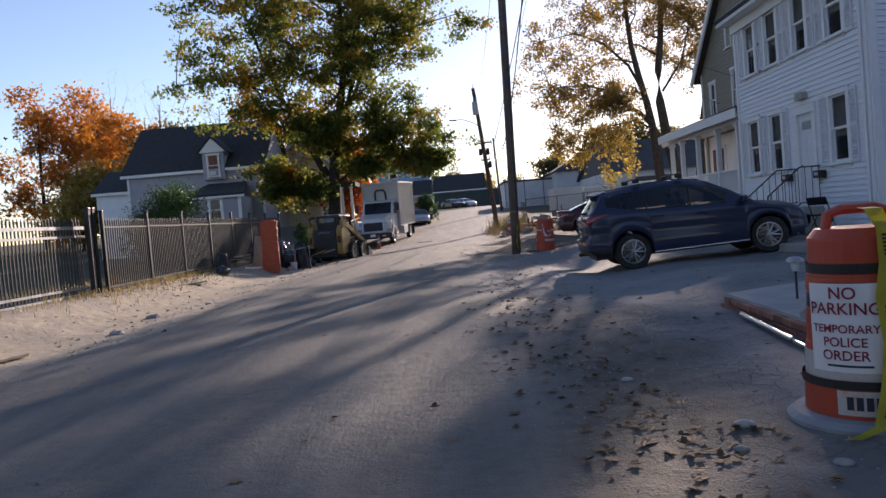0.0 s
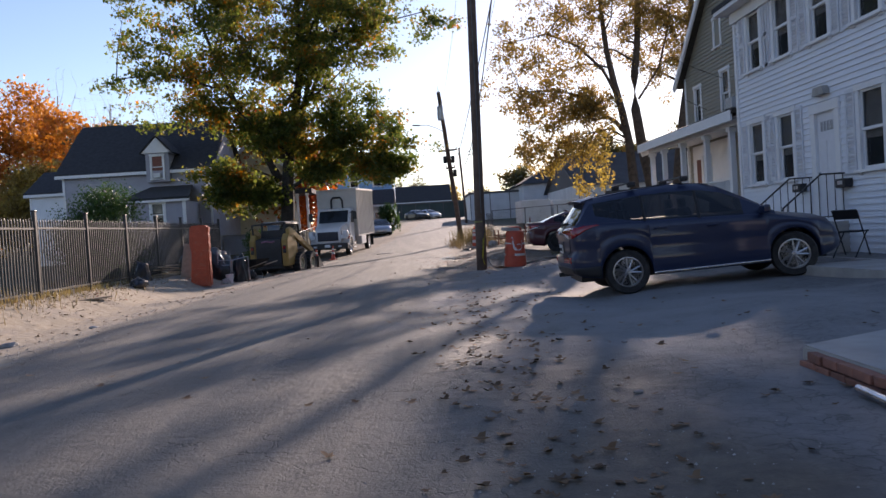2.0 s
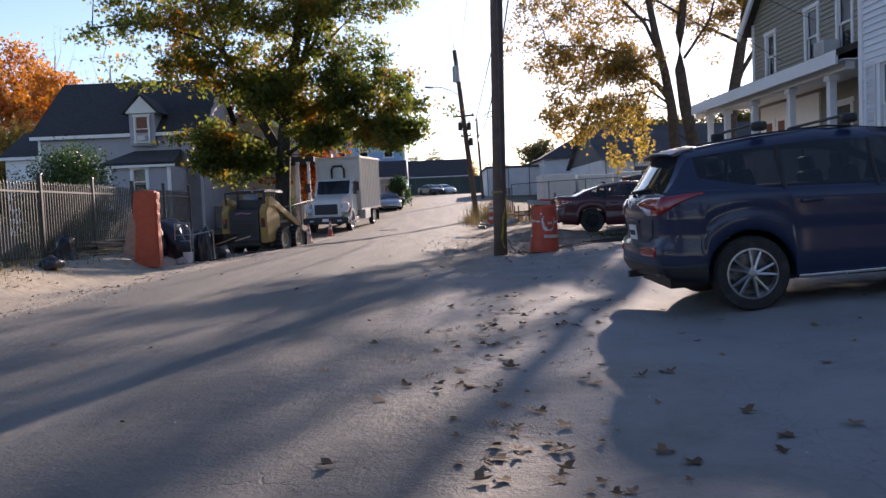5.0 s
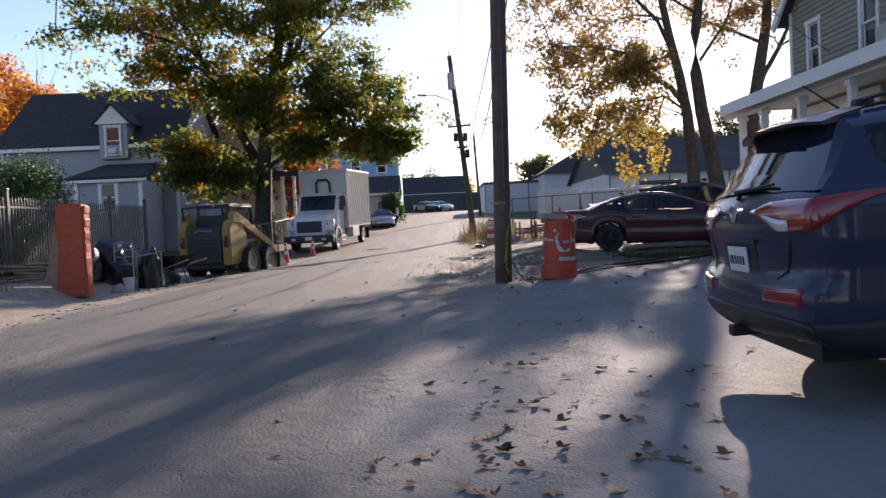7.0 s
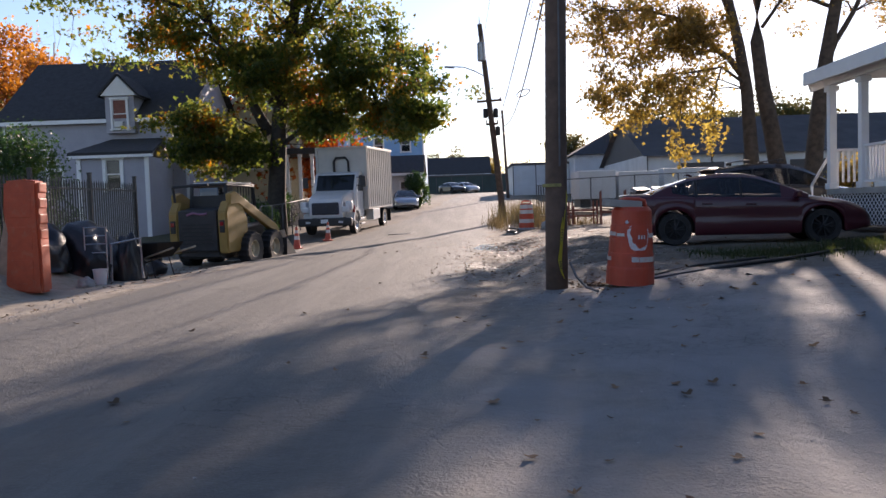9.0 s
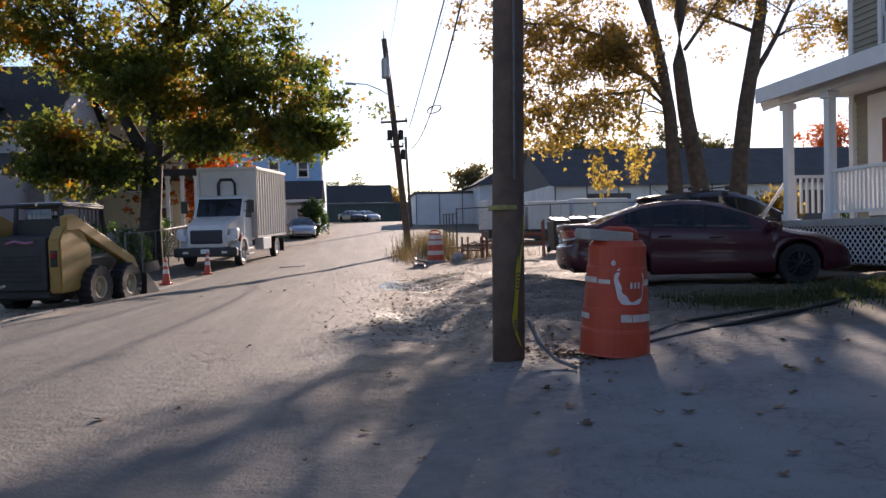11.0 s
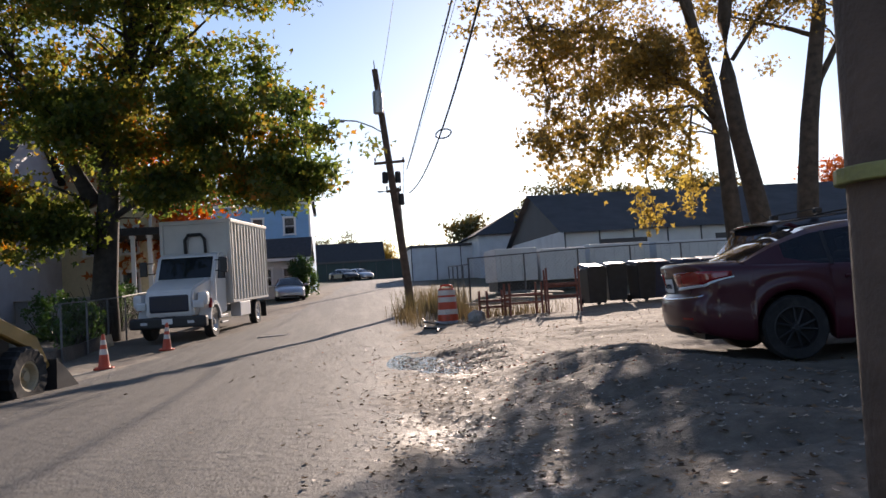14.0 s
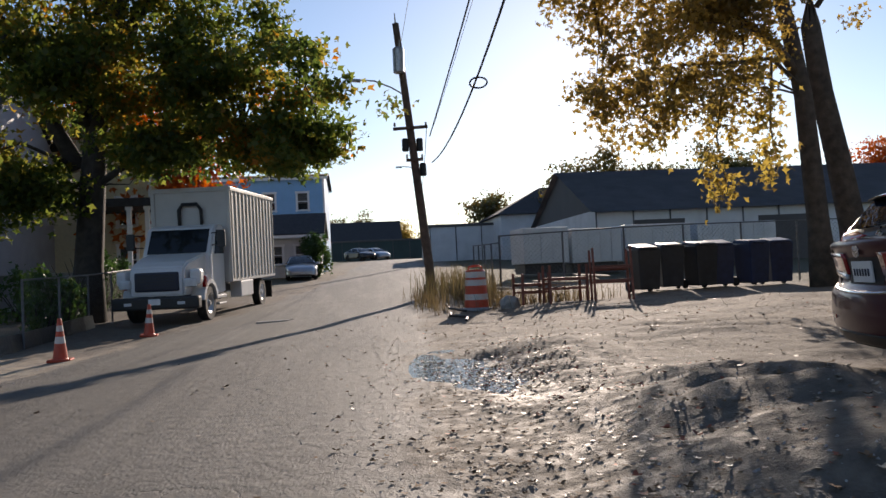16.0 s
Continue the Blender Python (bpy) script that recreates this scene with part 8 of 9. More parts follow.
# ---------- iron fence ----------
def iron_fence():
    root = thing("iron_fence", pose(0, 0, 0), "black steel picket fence with pointed tops", "fence")
    a, b = Vector((-7.5, 17.88, 0.20)), Vector((-7.53, 35.65, 0.29))
    d = (b - a)
    L_ = d.length
    d.normalize()
    bmp = bmesh.new()
    box(bmp, (0, 0, 0.92), (0.026, 0.026, 1.56))
    box(bmp, (0, 0, 1.73), (0.021, 0.021, 0.07), taper=(0.15, 0.15))
    pick = mesh_of("picket", bmp, M["black_iron"])
    bmp = bmesh.new()
    box(bmp, (0, 0, 0.92), (0.075, 0.075, 1.95))
    box(bmp, (0, 0, 1.915), (0.095, 0.095, 0.04), bevel=0.01)
    post = mesh_of("post", bmp, M["black_iron"])
    rot = math.degrees(math.atan2(d.y, d.x))
    n = 7
    for k in range(n + 1):
        p = a + d * (L_ * k / n)
        part("post", post, None, root, m=pose(p.x, p.y, p.z, 0, 0, rot))
    for k in range(n):
        p0, p1 = a + d * (L_ * k / n), a + d * (L_ * (k + 1) / n)
        for z in (0.20, 1.55):
            bm = bmesh.new()
            c = (p0 + p1) / 2
            box(bm, (c.x, c.y, c.z + z), ((p1 - p0).length, 0.04, 0.04), pose(0, 0, 0, 0, 0, rot))
            part("rail", bm, M["black_iron"], root)
    m_ = int(L_ / 0.118)
    for k in range(m_):
        p = a + d * (L_ * (k + 0.5) / m_)
        part("picket", pick, None, root, m=pose(p.x, p.y, p.z, 0, 0, rot))
    gate = thing("sliding_gate", pose(0, 0, 0), "black steel sliding gate with pale dusty rails", "gate")
    g0, g1 = Vector((-8.2, 6.5, 0.2)), Vector((-7.85, 17.7, 0.2))
    gd = (g1 - g0)
    gl = gd.length
    gd.normalize()
    rg = math.degrees(math.atan2(gd.y, gd.x))
    c = (g0 + g1) / 2
    for z, h in ((0.10, 0.08), (0.26, 0.05), (1.38, 0.05), (1.57, 0.07)):
        bm = bmesh.new()
        box(bm, (c.x, c.y, c.z + z), (gl, 0.05, h), pose(0, 0, 0, 0, 0, rg))
        part("rail", bm, M["steel"], gate)
    for k in range(int(gl / 0.118)):
        p = g0 + gd * (0.118 * (k + 0.5))
        part("picket", pick, None, gate, m=pose(p.x, p.y, p.z + 0.02, 0, 0, rg))
    for y in (17.55, 17.35):
        part("post", post, None, gate, m=pose(-7.63, y + 0.15, 0.2) @ Matrix.Diagonal((1.4, 1.4, 1.03, 1)))


iron_fence()


# ---------- right-hand yard edge ----------
def plank_slab(name, outline, z0, z1, material, label, category):
    bm = bmesh.new()
    a = [bm.verts.new((x, y, z0)) for x, y in outline]
    b = [bm.verts.new((x, y, z1)) for x, y in outline]
    bm.faces.new(b)
    bm.faces.new(a[::-1])
    n = len(outline)
    for k in range(n):
        bm.faces.new((a[k], a[(k + 1) % n], b[(k + 1) % n], b[k]))
    bmesh.ops.recalc_face_normals(bm, faces=bm.faces)
    bmesh.ops.bevel(bm, geom=[e for e in bm.edges if e.calc_length() > 0.3], offset=0.015, segments=2, affect="EDGES")
    return tagged(part(name, bm, material, None, label), category=category, kind="structure")


walk_slab = plank_slab("pavement_slab", [(3.26, 9.45), (3.20, 8.10), (3.11, 6.80), (2.98, 4.00), (3.68, 3.90), (3.86, 8.10), (5.38, 9.50), (9.18, 11.10), (9.18, 11.90), (4.38, 10.00)], -0.1, 0.19, M["concrete"], "raised concrete walk with a brick edge", "pavement")
plank_slab("pavement_apron", [(6.6, 16.2), (6.8, 13.8), (8.63, 13.8), (8.63, 22.6), (7.9, 22.6), (7.9, 16.2)], -0.1, 0.27, M["concrete"], "pale concrete walk before the white house", "pavement")
bm = bmesh.new()
box(bm, (0, 0, 0), (0.20, 0.095, 0.062), bevel=0.008)
brick_me = mesh_of("brick", bm, M["brick"])
rb = random.Random(5)
for row in range(2):
    for k in range(24):
        t = k / 24
        y = 9.25 - 0.212 * k
        x = float(np.interp(y, [4.0, 6.8, 8.1, 9.45], [2.98, 3.11, 3.20, 3.26])) - 0.03
        part("brick", brick_me, None, walk_slab, m=pose(x + rb.uniform(-0.008, 0.008), y - 0.1 * row, 0.07 + 0.07 * row, rb.uniform(-2, 2), rb.uniform(-2, 2), 87 + rb.uniform(-3, 3)))
# soil bed behind the walk
bm = bmesh.new()
gx_, gy_ = np.linspace(3.78, 8.6, 26), np.linspace(3.9, 9.1, 26)
rows_ = [[bm.verts.new((x, y, 0.165 + 0.05 * float(fbm(x, y, 2.0, 3, 41)))) for x in gx_] for y in gy_]
for a, b in zip(rows_, rows_[1:]):
    for k in range(25):
        if gy_[rows_.index(a)] < 7.9 + (gx_[k] - 3.88) * 0.6:
            bm.faces.new((a[k], a[k + 1], b[k + 1], b[k]))
tagged(part("soil_bed", bm, mat("dark garden soil", (0.05, 0.04, 0.032), 0.95, vary=0.3, scale=9, bump=0.8, bscale=30), None, "dark soil bed beside the walk", smooth=True), category="ground", kind="structure")

for k, (p, q, r) in enumerate((((3.07, 8.43, 0.09), (2.90, 6.92, 0.09), 0.028), ((2.90, 6.90, 0.08), (2.78, 5.4, 0.07), 0.022))):
    bm = bmesh.new()
    tube(bm, [p, q], r, 12)
    tagged(part("metal_tube", bm, M["chrome"], None, "bare metal tube lying beside the brick edge"), category="pipe", group="tubes by the walk")
bm = bmesh.new()
tube(bm, [(3.2, 7.4, 0.08), (3.2, 7.38, 0.24), (3.24, 7.37, 0.31), (3.31, 7.36, 0.32), (3.36, 7.36, 0.26)], 0.028, 10)
tagged(part("bent_pipe", bm, M["steel"], None, "bent grey pipe standing by the walk"), category="pipe")
lamp_ = thing("path_light", pose(3.67, 8.54, 0.19), "small black solar path light on a stake", "lamp")
bm = bmesh.new()
cyl(bm, (0, 0, -0.05), (0, 0, 0.28), 0.012, n=8)
part("stake", bm, M["black_plastic"], lamp_)
bm = bmesh.new()
lathe(bm, [(0.035, 0.28), (0.055, 0.37), (0.05, 0.38)], 14)
part("lens", bm, M["clear_lens"], lamp_)
bm = bmesh.new()
lathe(bm, [(0.085, 0.375), (0.08, 0.40), (0.05, 0.42), (0.02, 0.425)], 16)
part("cap", bm, M["steel"], lamp_)


def folding_chair():
    root = thing("folding_chair", pose(8.1, 17.15, 0.27, 0, 0, -60), "black folding chair by the front steps", "chair")
    for s in (-1, 1):
        bm = bmesh.new()
        tube(bm, [(s * 0.22, 0.22, 0), (s * 0.22, -0.16, 0.82)], 0.013, 6)
        part("back_leg", bm, M["black_iron"], root)
        bm = bmesh.new()
        tube(bm, [(s * 0.20, -0.22, 0), (s * 0.20, 0.18, 0.46)], 0.013, 6)
        part("front_leg", bm, M["black_iron"], root)
    bm = bmesh.new()
    box(bm, (0, 0.03, 0.45), (0.42, 0.40, 0.03), bevel=0.012)
    part("seat", bm, M["black_plastic"], root)
    bm = bmesh.new()
    box(bm, (0, -0.14, 0.75), (0.44, 0.03, 0.18), pose(0, 0, 0, 24), bevel=0.012)
    part("backrest", bm, M["black_plastic"], root)


folding_chair()

# conduit and hose by the near pole
for pts_, r, label, key in (([(2.44, 25.1, 0.36), (2.49, 24.96, 0.20), (2.58, 24.72, 0.08), (2.68, 24.5, 0.05)], 0.016, "grey plastic conduit at the foot of the pole", "wire_grey"),
                            ([(3.5, 25.25, 0.09), (4.2, 25.55, 0.15), (5.1, 26.05, 0.20), (6.0, 26.6, 0.22), (7.0, 27.2, 0.28)], 0.028, "dark hose along the lawn edge", "black_plastic"),
                            ([(3.55, 25.5, 0.12), (4.4, 26.2, 0.18), (5.6, 26.7, 0.23)], 0.02, "dark hose along the lawn edge", "black_plastic"),
                            ([(3.1, 45.4, 0.12), (3.0, 44.6, 0.12), (3.3, 43.8, 0.12), (3.15, 43.0, 0.1)], 0.035, "black corrugated hose on the verge", "black_plastic"),
                            ([(3.3, 48.2, 0.25), (3.2, 46.5, 0.2), (3.5, 45.6, 0.16)], 0.03, "black corrugated hose on the verge", "black_plastic")):
    bm = bmesh.new()
    tube(bm, pts_, r, 8)
    tagged(part("hose", bm, M[key], None, label), category="hose")


# ---------- vacant lot: bins, racks, fences ----------
def wheelie_bin(x, y, rz, material, label):
    root = thing("rubbish_bin", pose(x, y, ground_z(x, y) + 0.02, 0, 0, rz) @ Matrix.Scale(1.12, 4), label, "bin", "bins in the lot")
    bm = bmesh.new()
    box(bm, (0, 0, 0.55), (0.50, 0.58, 0.98), bevel=0.03, taper=(1.2, 1.2))
    part("body", bm, material, root)
    bm = bmesh.new()
    box(bm, (0, 0, 1.09), (0.63, 0.74, 0.10), pose(0, 0, 0, 7 + 3 * math.sin(x * 3)), bevel=0.045, taper=(0.86, 0.86))
    box(bm, (0, -0.38, 1.06), (0.40, 0.06, 0.05), bevel=0.015)
    part("lid", bm, material, root)
    bm = bmesh.new()
    cyl(bm, (-0.28, 0.42, 1.0), (0.28, 0.42, 1.0), 0.02, n=8)
    part("handle", bm, material, root)
    for s in (-1, 1):
        bm = bmesh.new()
        cyl(bm, (s * 0.24, 0.30, 0.10), (s * 0.30, 0.30, 0.10), 0.11, n=16)
        part("wheel", bm, M["rubber"], root)


bin_blue = mat("dark blue bin plastic", (0.018, 0.03, 0.08), 0.45, vary=0.2, scale=6)
for k, (x, mt, lb) in enumerate(((8.72, "bin_plastic", "black"), (9.54, "bin_plastic", "black"), (10.36, "bin_plastic", "black"), (11.0, "blue", "dark blue"), (11.9, "blue", "dark blue"), (12.7, "blue", "dark blue"))):
    wheelie_bin(x, 47.1 + (0.0, 0.22, 0.05, 0.28, 0.1, 0.2)[k], (5, -8, 7, -4, 10, -7)[k], bin_blue if mt == "blue" else M[mt], lb + " plastic wheeled rubbish bin standing in a row")
bm = bmesh.new()
box(bm, (14.5, 46.6, 0.60), (0.8, 0.6, 0.45), bevel=0.05)
tagged(part("storage_tub", bm, bin_blue, None, "low dark blue plastic tub by the bins"), category="tub")


def wooden_rack(x, y, rz, w, h, label, lean=0.0):
    root = thing("wooden_rack", pose(x, y, ground_z(x, y), lean, 0, rz), label, "rack", "old furniture in the lot")
    for s in (-1, 1):
        for dy in (0, 0.45):
            bm = bmesh.new()
            box(bm, (s * w / 2, dy, h / 2), (0.055, 0.055, h), bevel=0.006)
            part("leg", bm, M["wood_red"], root)
    for z in (h * 0.38, h * 0.62):
        bm = bmesh.new()
        box(bm, (0, 0, z), (w, 0.035, 0.06), bevel=0.005)
        part("rail", bm, M["wood_red"], root)
        bm = bmesh.new()
        box(bm, (0, 0.45, z), (w, 0.035, 0.06), bevel=0.005)
        part("rail", bm, M["wood_red"], root)
    for k in range(4):
        bm = bmesh.new()
        box(bm, (0, 0.06 + k * 0.11, h * 0.66), (w, 0.09, 0.02), bevel=0.004)
        part("slat", bm, M["wood_red"], root)
    return root


wooden_rack(6.1, 45.4, 8, 1.0, 0.95, "red brown wooden bench frame among weeds")
wooden_rack(7.2, 45.2, -6, 0.95, 1.35, "tall leaning red brown wooden chair frames", -6)
wooden_rack(5.4, 46.0, 20, 0.8, 0.8, "small broken wooden stool frame among weeds")
for k in range(5):
    root_ = thing("lumber_board", pose(5.2 + 0.5 * k, 46.4 + 0.15 * k, ground_z(5, 46) + 0.45 + 0.06 * k, 4 * k, 3, 14 * k - 20), "old weathered board on the junk pile", "board", "loose boards")
    bm = bmesh.new()
    box(bm, (0, 0, 0), (1.5, 0.16, 0.035), bevel=0.004)
    part("board", bm, M["wood_raw"], root_)


def chain_fence(a, b, h, label, posts, metal="wire_grey"):
    root = thing("chain_link_fence", pose(0, 0, 0), label, "fence", "chain-link fences")
    a, b = Vector(a), Vector(b)
    for k in range(posts + 1):
        p = a.lerp(b, k / posts)
        bm = bmesh.new()
        z = ground_z(p.x, p.y)
        cyl(bm, (p.x, p.y, z - 0.2), (p.x, p.y, z + h), 0.03, n=8)
        part("post", bm, M[metal], root)
    bm = bmesh.new()
    tube(bm, [Vector((p.x, p.y, ground_z(p.x, p.y) + h - 0.02)) for p in (a.lerp(b, t) for t in np.linspace(0, 1, posts + 1))], 0.022, 6)
    part("top_rail", bm, M[metal], root)
    bm = bmesh.new()
    L_ = (b - a).length
    d = (b - a).normalized()
    n = int(L_ / 0.14)
    for k in range(-int(h / 0.14), n):
        for s in (1, -1):
            t0, t1 = k * 0.14, k * 0.14 + h
            z0, z1 = (0.03, h) if s > 0 else (h, 0.03)
            if t0 < 0:
                f = -t0 / h
                z0, t0 = z0 + (z1 - z0) * f, 0
            if t1 > L_:
                f = (t1 - L_) / h
                z1, t1 = z1 - (z1 - (0.03 if s > 0 else h)) * f, L_
            p, q = a + d * t0, a + d * t1
            zz0, zz1 = ground_z(p.x, p.y), ground_z(q.x, q.y)
            v = [bm.verts.new((p.x, p.y, zz0 + z0 - 0.004)), bm.verts.new((p.x, p.y, zz0 + z0 + 0.004)), bm.verts.new((q.x, q.y, zz1 + z1 + 0.004)), bm.verts.new((q.x, q.y, zz1 + z1 - 0.004))]
            bm.faces.new(v)
    tagged(part("wire_mesh", bm, M[metal], root), kind="stuff")


chain_fence((5.1, 49.3), (17.0, 50.2), 1.95, "grey chain-link fence along the vacant lot", 6)
chain_fence((5.1, 49.3), (5.6, 58.0), 1.75, "grey chain-link fence beside the street verge", 4)
chain_fence((-6.3, 44.0), (-7.0, 62.0), 1.5, "grey chain-link fence under the maple", 8)


def white_container(x, y, z, w, h, label):
    root = thing("white_trailer", pose(x, y, z, 0, 0, 4), label, "trailer", "trailers in the lot")
    bm = bmesh.new()
    box(bm, (0, 0, h / 2), (w, 2.4, h), bevel=0.04)
    bd = part("body", bm, M["flat_white"], root)
    for k in range(int(w / 0.6)):
        bm = bmesh.new()
        box(bm, (-w / 2 + 0.3 + k * 0.6, -1.21, h / 2), (0.06, 0.04, h - 0.2))
        part("rib", bm, M["flat_white"], bd)
    bm = bmesh.new()
    box(bm, (0, 0, -0.25), (w * 0.9, 1.8, 0.5))
    part("undercarriage", bm, M["black_plastic"], root)


white_container(9.9, 64.5, 1.35, 2.3, 1.75, "white boxy trailer parked in the lot")
white_container(12.6, 65.0, 1.30, 2.6, 1.7, "white boxy trailer parked in the lot")
white_container(16.2, 66.0, 1.25, 3.6, 1.9, "white boxy trailer parked in the lot")
white_container(21.0, 67.0, 1.25, 4.6, 1.9, "white boxy trailer parked in the lot")
plank_slab("steel_plate", [(-1.70, 46.0), (-0.95, 46.35), (-0.80, 46.8), (-1.55, 46.5)], 0.02, 0.115, M["iron_cover"], "pale steel road plate in the asphalt", "plate")


# ---------- left verge clutter ----------
def lumber(x, y, z, L_, rz, label="weathered board lying on the sandy verge", tilt=0):
    root = thing("lumber_board", pose(x, y, z, 0, tilt, rz), label, "board", "loose boards")
    bm = bmesh.new()
    box(bm, (0, 0, 0.022), (L_, 0.13, 0.04), bevel=0.005)
    part("board", bm, M["wood_raw"], root)


for x, y, L_, rz in ((-6.75, 21.2, 1.1, 70), (-6.0, 10.9, 1.2, 75), (-7.5, 27.3, 1.6, 62)):
    lumber(x, y, surface_z(x, y) + 0.01, L_, rz)
for k in range(7):
    lumber(-7.55 + 0.12 * (k % 3), 28.0 + 0.35 * (k % 4), surface_z(-7.5, 28) + 0.02 + 0.05 * k, 1.5, 60 + 13 * (k % 3), "old board in the lumber pile", 2 * (k % 3))


def tarp_heap(x, y, s, seed, label, key="tarp"):
    bm = bmesh.new()
    bmesh.ops.create_icosphere(bm, subdivisions=4, radius=1.0)
    for v in bm.verts:
        q = noise.noise(v.co * 1.6 + Vector((seed, 0, 0))) * 0.35 + noise.noise(v.co * 4.5 + Vector((0, seed, 0))) * 0.12
        v.co = v.co * (1 + q)
        v.co = Vector((v.co.x * s[0], v.co.y * s[1], max(v.co.z, -0.15) * s[2]))
    ob = part("tarpaulin" if key == "tarp" else "boulder", bm, M[key], None, label, pose(x, y, surface_z(x, y) + 0.02), smooth=True)
    tagged(ob, category="tarp" if key == "tarp" else "stone")


tarp_heap(-6.9, 29.6, (0.55, 0.6, 0.75), 3.1, "heap of black tarpaulin beside the fence")
tarp_heap(-6.3, 31.0, (0.45, 0.6, 0.55), 7.7, "low heap of black tarpaulin beside the fence")
tarp_heap(-5.6, 30.6, (0.28, 0.3, 0.95), 9.4, "black bag standing on the verge")
tarp_heap(-7.4, 26.2, (0.25, 0.3, 0.5), 12.0, "dark rubbish bag against the fence")
tarp_heap(-5.75, 29.0, (0.16, 0.16, 0.16), 15.0, "pale rubble stone on the verge", "stone")
tarp_heap(4.75, 46.2, (0.28, 0.3, 0.3), 17.0, "pale boulder beside the drum", "stone")
tarp_heap(-6.95, 24.6, (0.2, 0.3, 0.22), 19.0, "small dark bag at the fence foot")


def rack_frame(x, y, rz):
    root = thing("metal_rack", pose(x, y, surface_z(x, y), 0, 0, rz), "small grey metal rack standing on the verge", "rack")
    for s in (-1, 1):
        bm = bmesh.new()
        tube(bm, [(s * 0.2, 0, 0), (s * 0.2, 0, 1.05)], 0.014, 6)
        part("upright", bm, M["steel"], root)
    for z in (0.55, 0.72, 0.88, 1.04):
        bm = bmesh.new()
        tube(bm, [(-0.2, 0, z), (0.2, 0, z)], 0.012, 6)
        part("rung", bm, M["steel"], root)


def bucket(x, y):
    root = thing("bucket", pose(x, y, surface_z(x, y)), "dirty white plastic bucket on the verge", "bucket")
    bm = bmesh.new()
    lathe(bm, [(0.10, 0.0), (0.105, 0.01), (0.13, 0.27), (0.137, 0.275), (0.137, 0.30), (0.125, 0.30), (0.10, 0.03)], 18)
    part("pail", bm, M["truck_white"], root)
    bm = bmesh.new()
    tube(bm, [(0.13 * math.cos(t), 0.05 * math.sin(t) - 0.02, 0.27 - 0.11 * math.sin(t)) for t in np.linspace(0, math.pi, 10)], 0.005, 5)
    part("bail", bm, M["steel"], root)


def fuel_can(x, y, rz):
    root = thing("fuel_can", pose(x, y, surface_z(x, y), 0, 0, rz), "red plastic fuel can beside the barrier", "can")
    bm = bmesh.new()
    box(bm, (0, 0, 0.17), (0.34, 0.20, 0.34), bevel=0.04, taper=(0.85, 0.9))
    part("body", bm, mat("faded red plastic", (0.36, 0.03, 0.02), 0.5, vary=0.15, scale=8), root)
    bm = bmesh.new()
    tube(bm, [(-0.12, 0, 0.33), (-0.10, 0, 0.42), (0.06, 0, 0.42), (0.09, 0, 0.33)], 0.018, 8)
    part("handle", bm, M["black_plastic"], root)
    bm = bmesh.new()
    cyl(bm, (0.13, 0, 0.32), (0.22, 0, 0.44), 0.026, 0.018, n=10)
    part("spout", bm, M["black_plastic"], root)


def wheelbarrow(x, y, rz):
    root = thing("wheelbarrow", pose(x, y, surface_z(x, y), 0, 0, rz), "black wheelbarrow tipped up on the verge", "wheelbarrow")
    bm = bmesh.new()
    a = [bm.verts.new(v) for v in ((-0.18, -0.35, 0.42), (0.18, -0.35, 0.42), (0.18, 0.25, 0.36), (-0.18, 0.25, 0.36), (-0.34, -0.55, 0.72), (0.34, -0.55, 0.72), (0.34, 0.5, 0.70), (-0.34, 0.5, 0.70))]
    for f in ((0, 1, 2, 3), (0, 4, 5, 1), (1, 5, 6, 2), (2, 6, 7, 3), (3, 7, 4, 0)):
        bm.faces.new([a[k] for k in f])
    bmesh.ops.solidify(bm, geom=bm.faces[:], thickness=0.02)
    part("tray", bm, M["loader_dark"], root)
    for e in (-1, 1):
        bm = bmesh.new()
        tube(bm, [(e * 0.10, 0.62, 0.22), (e * 0.20, 0.1, 0.38), (e * 0.28, -0.95, 0.62)], 0.02, 8)
        part("handle", bm, M["wood_raw"], root)
        bm = bmesh.new()
        tube(bm, [(e * 0.22, -0.2, 0.40), (e * 0.24, -0.32, 0.0), (e * 0.24, -0.45, 0.0)], 0.014, 6)
        part("leg", bm, M["black_iron"], root)
    bm = bmesh.new()
    lathe(bm, [(0.09, -0.05), (0.17, -0.05), (0.20, -0.02), (0.20, 0.02), (0.17, 0.05), (0.09, 0.05)], 20)
    part("wheel", bm, M["rubber"], root, m=pose(0, 0.62, 0.21, 0, 90, 0))


bucket(-5.75, 29.6)
fuel_can(-6.05, 30.2, 25)
wheelbarrow(-5.35, 31.2, 60)
tarp_heap(-6.5, 30.6, (0.7, 0.8, 0.9), 23.0, "tall heap of black tarpaulin before the fence")
tarp_heap(-6.0, 31.9, (0.6, 0.6, 0.6), 27.0, "low heap of black tarpaulin beside the loader")
bm = bmesh.new()
box(bm, (0, 0, 0.55), (0.42, 0.03, 1.1), bevel=0.012)
tagged(part("leaning_board", bm, M["wood_raw"], None, "pale plywood offcut leaning beside the barrier", pose(-6.75, 28.3, surface_z(-6.75, 28.3), -14, 8, 10)), category="board")
rack_frame(-6.0, 30.0, 10)
bm = bmesh.new()
tube(bm, [(-0.28, 0, 0), (-0.26, 0, 0.75), (0.28, 0.0, 0.85), (0.30, 0, 0.05)], 0.03, 8)
tagged(part("pipe_frame", bm, M["steel"], None, "bent grey pipe frame on the verge", pose(-5.55, 30.3, surface_z(-5.55, 30.3), 0, 0, 20)), category="pipe")
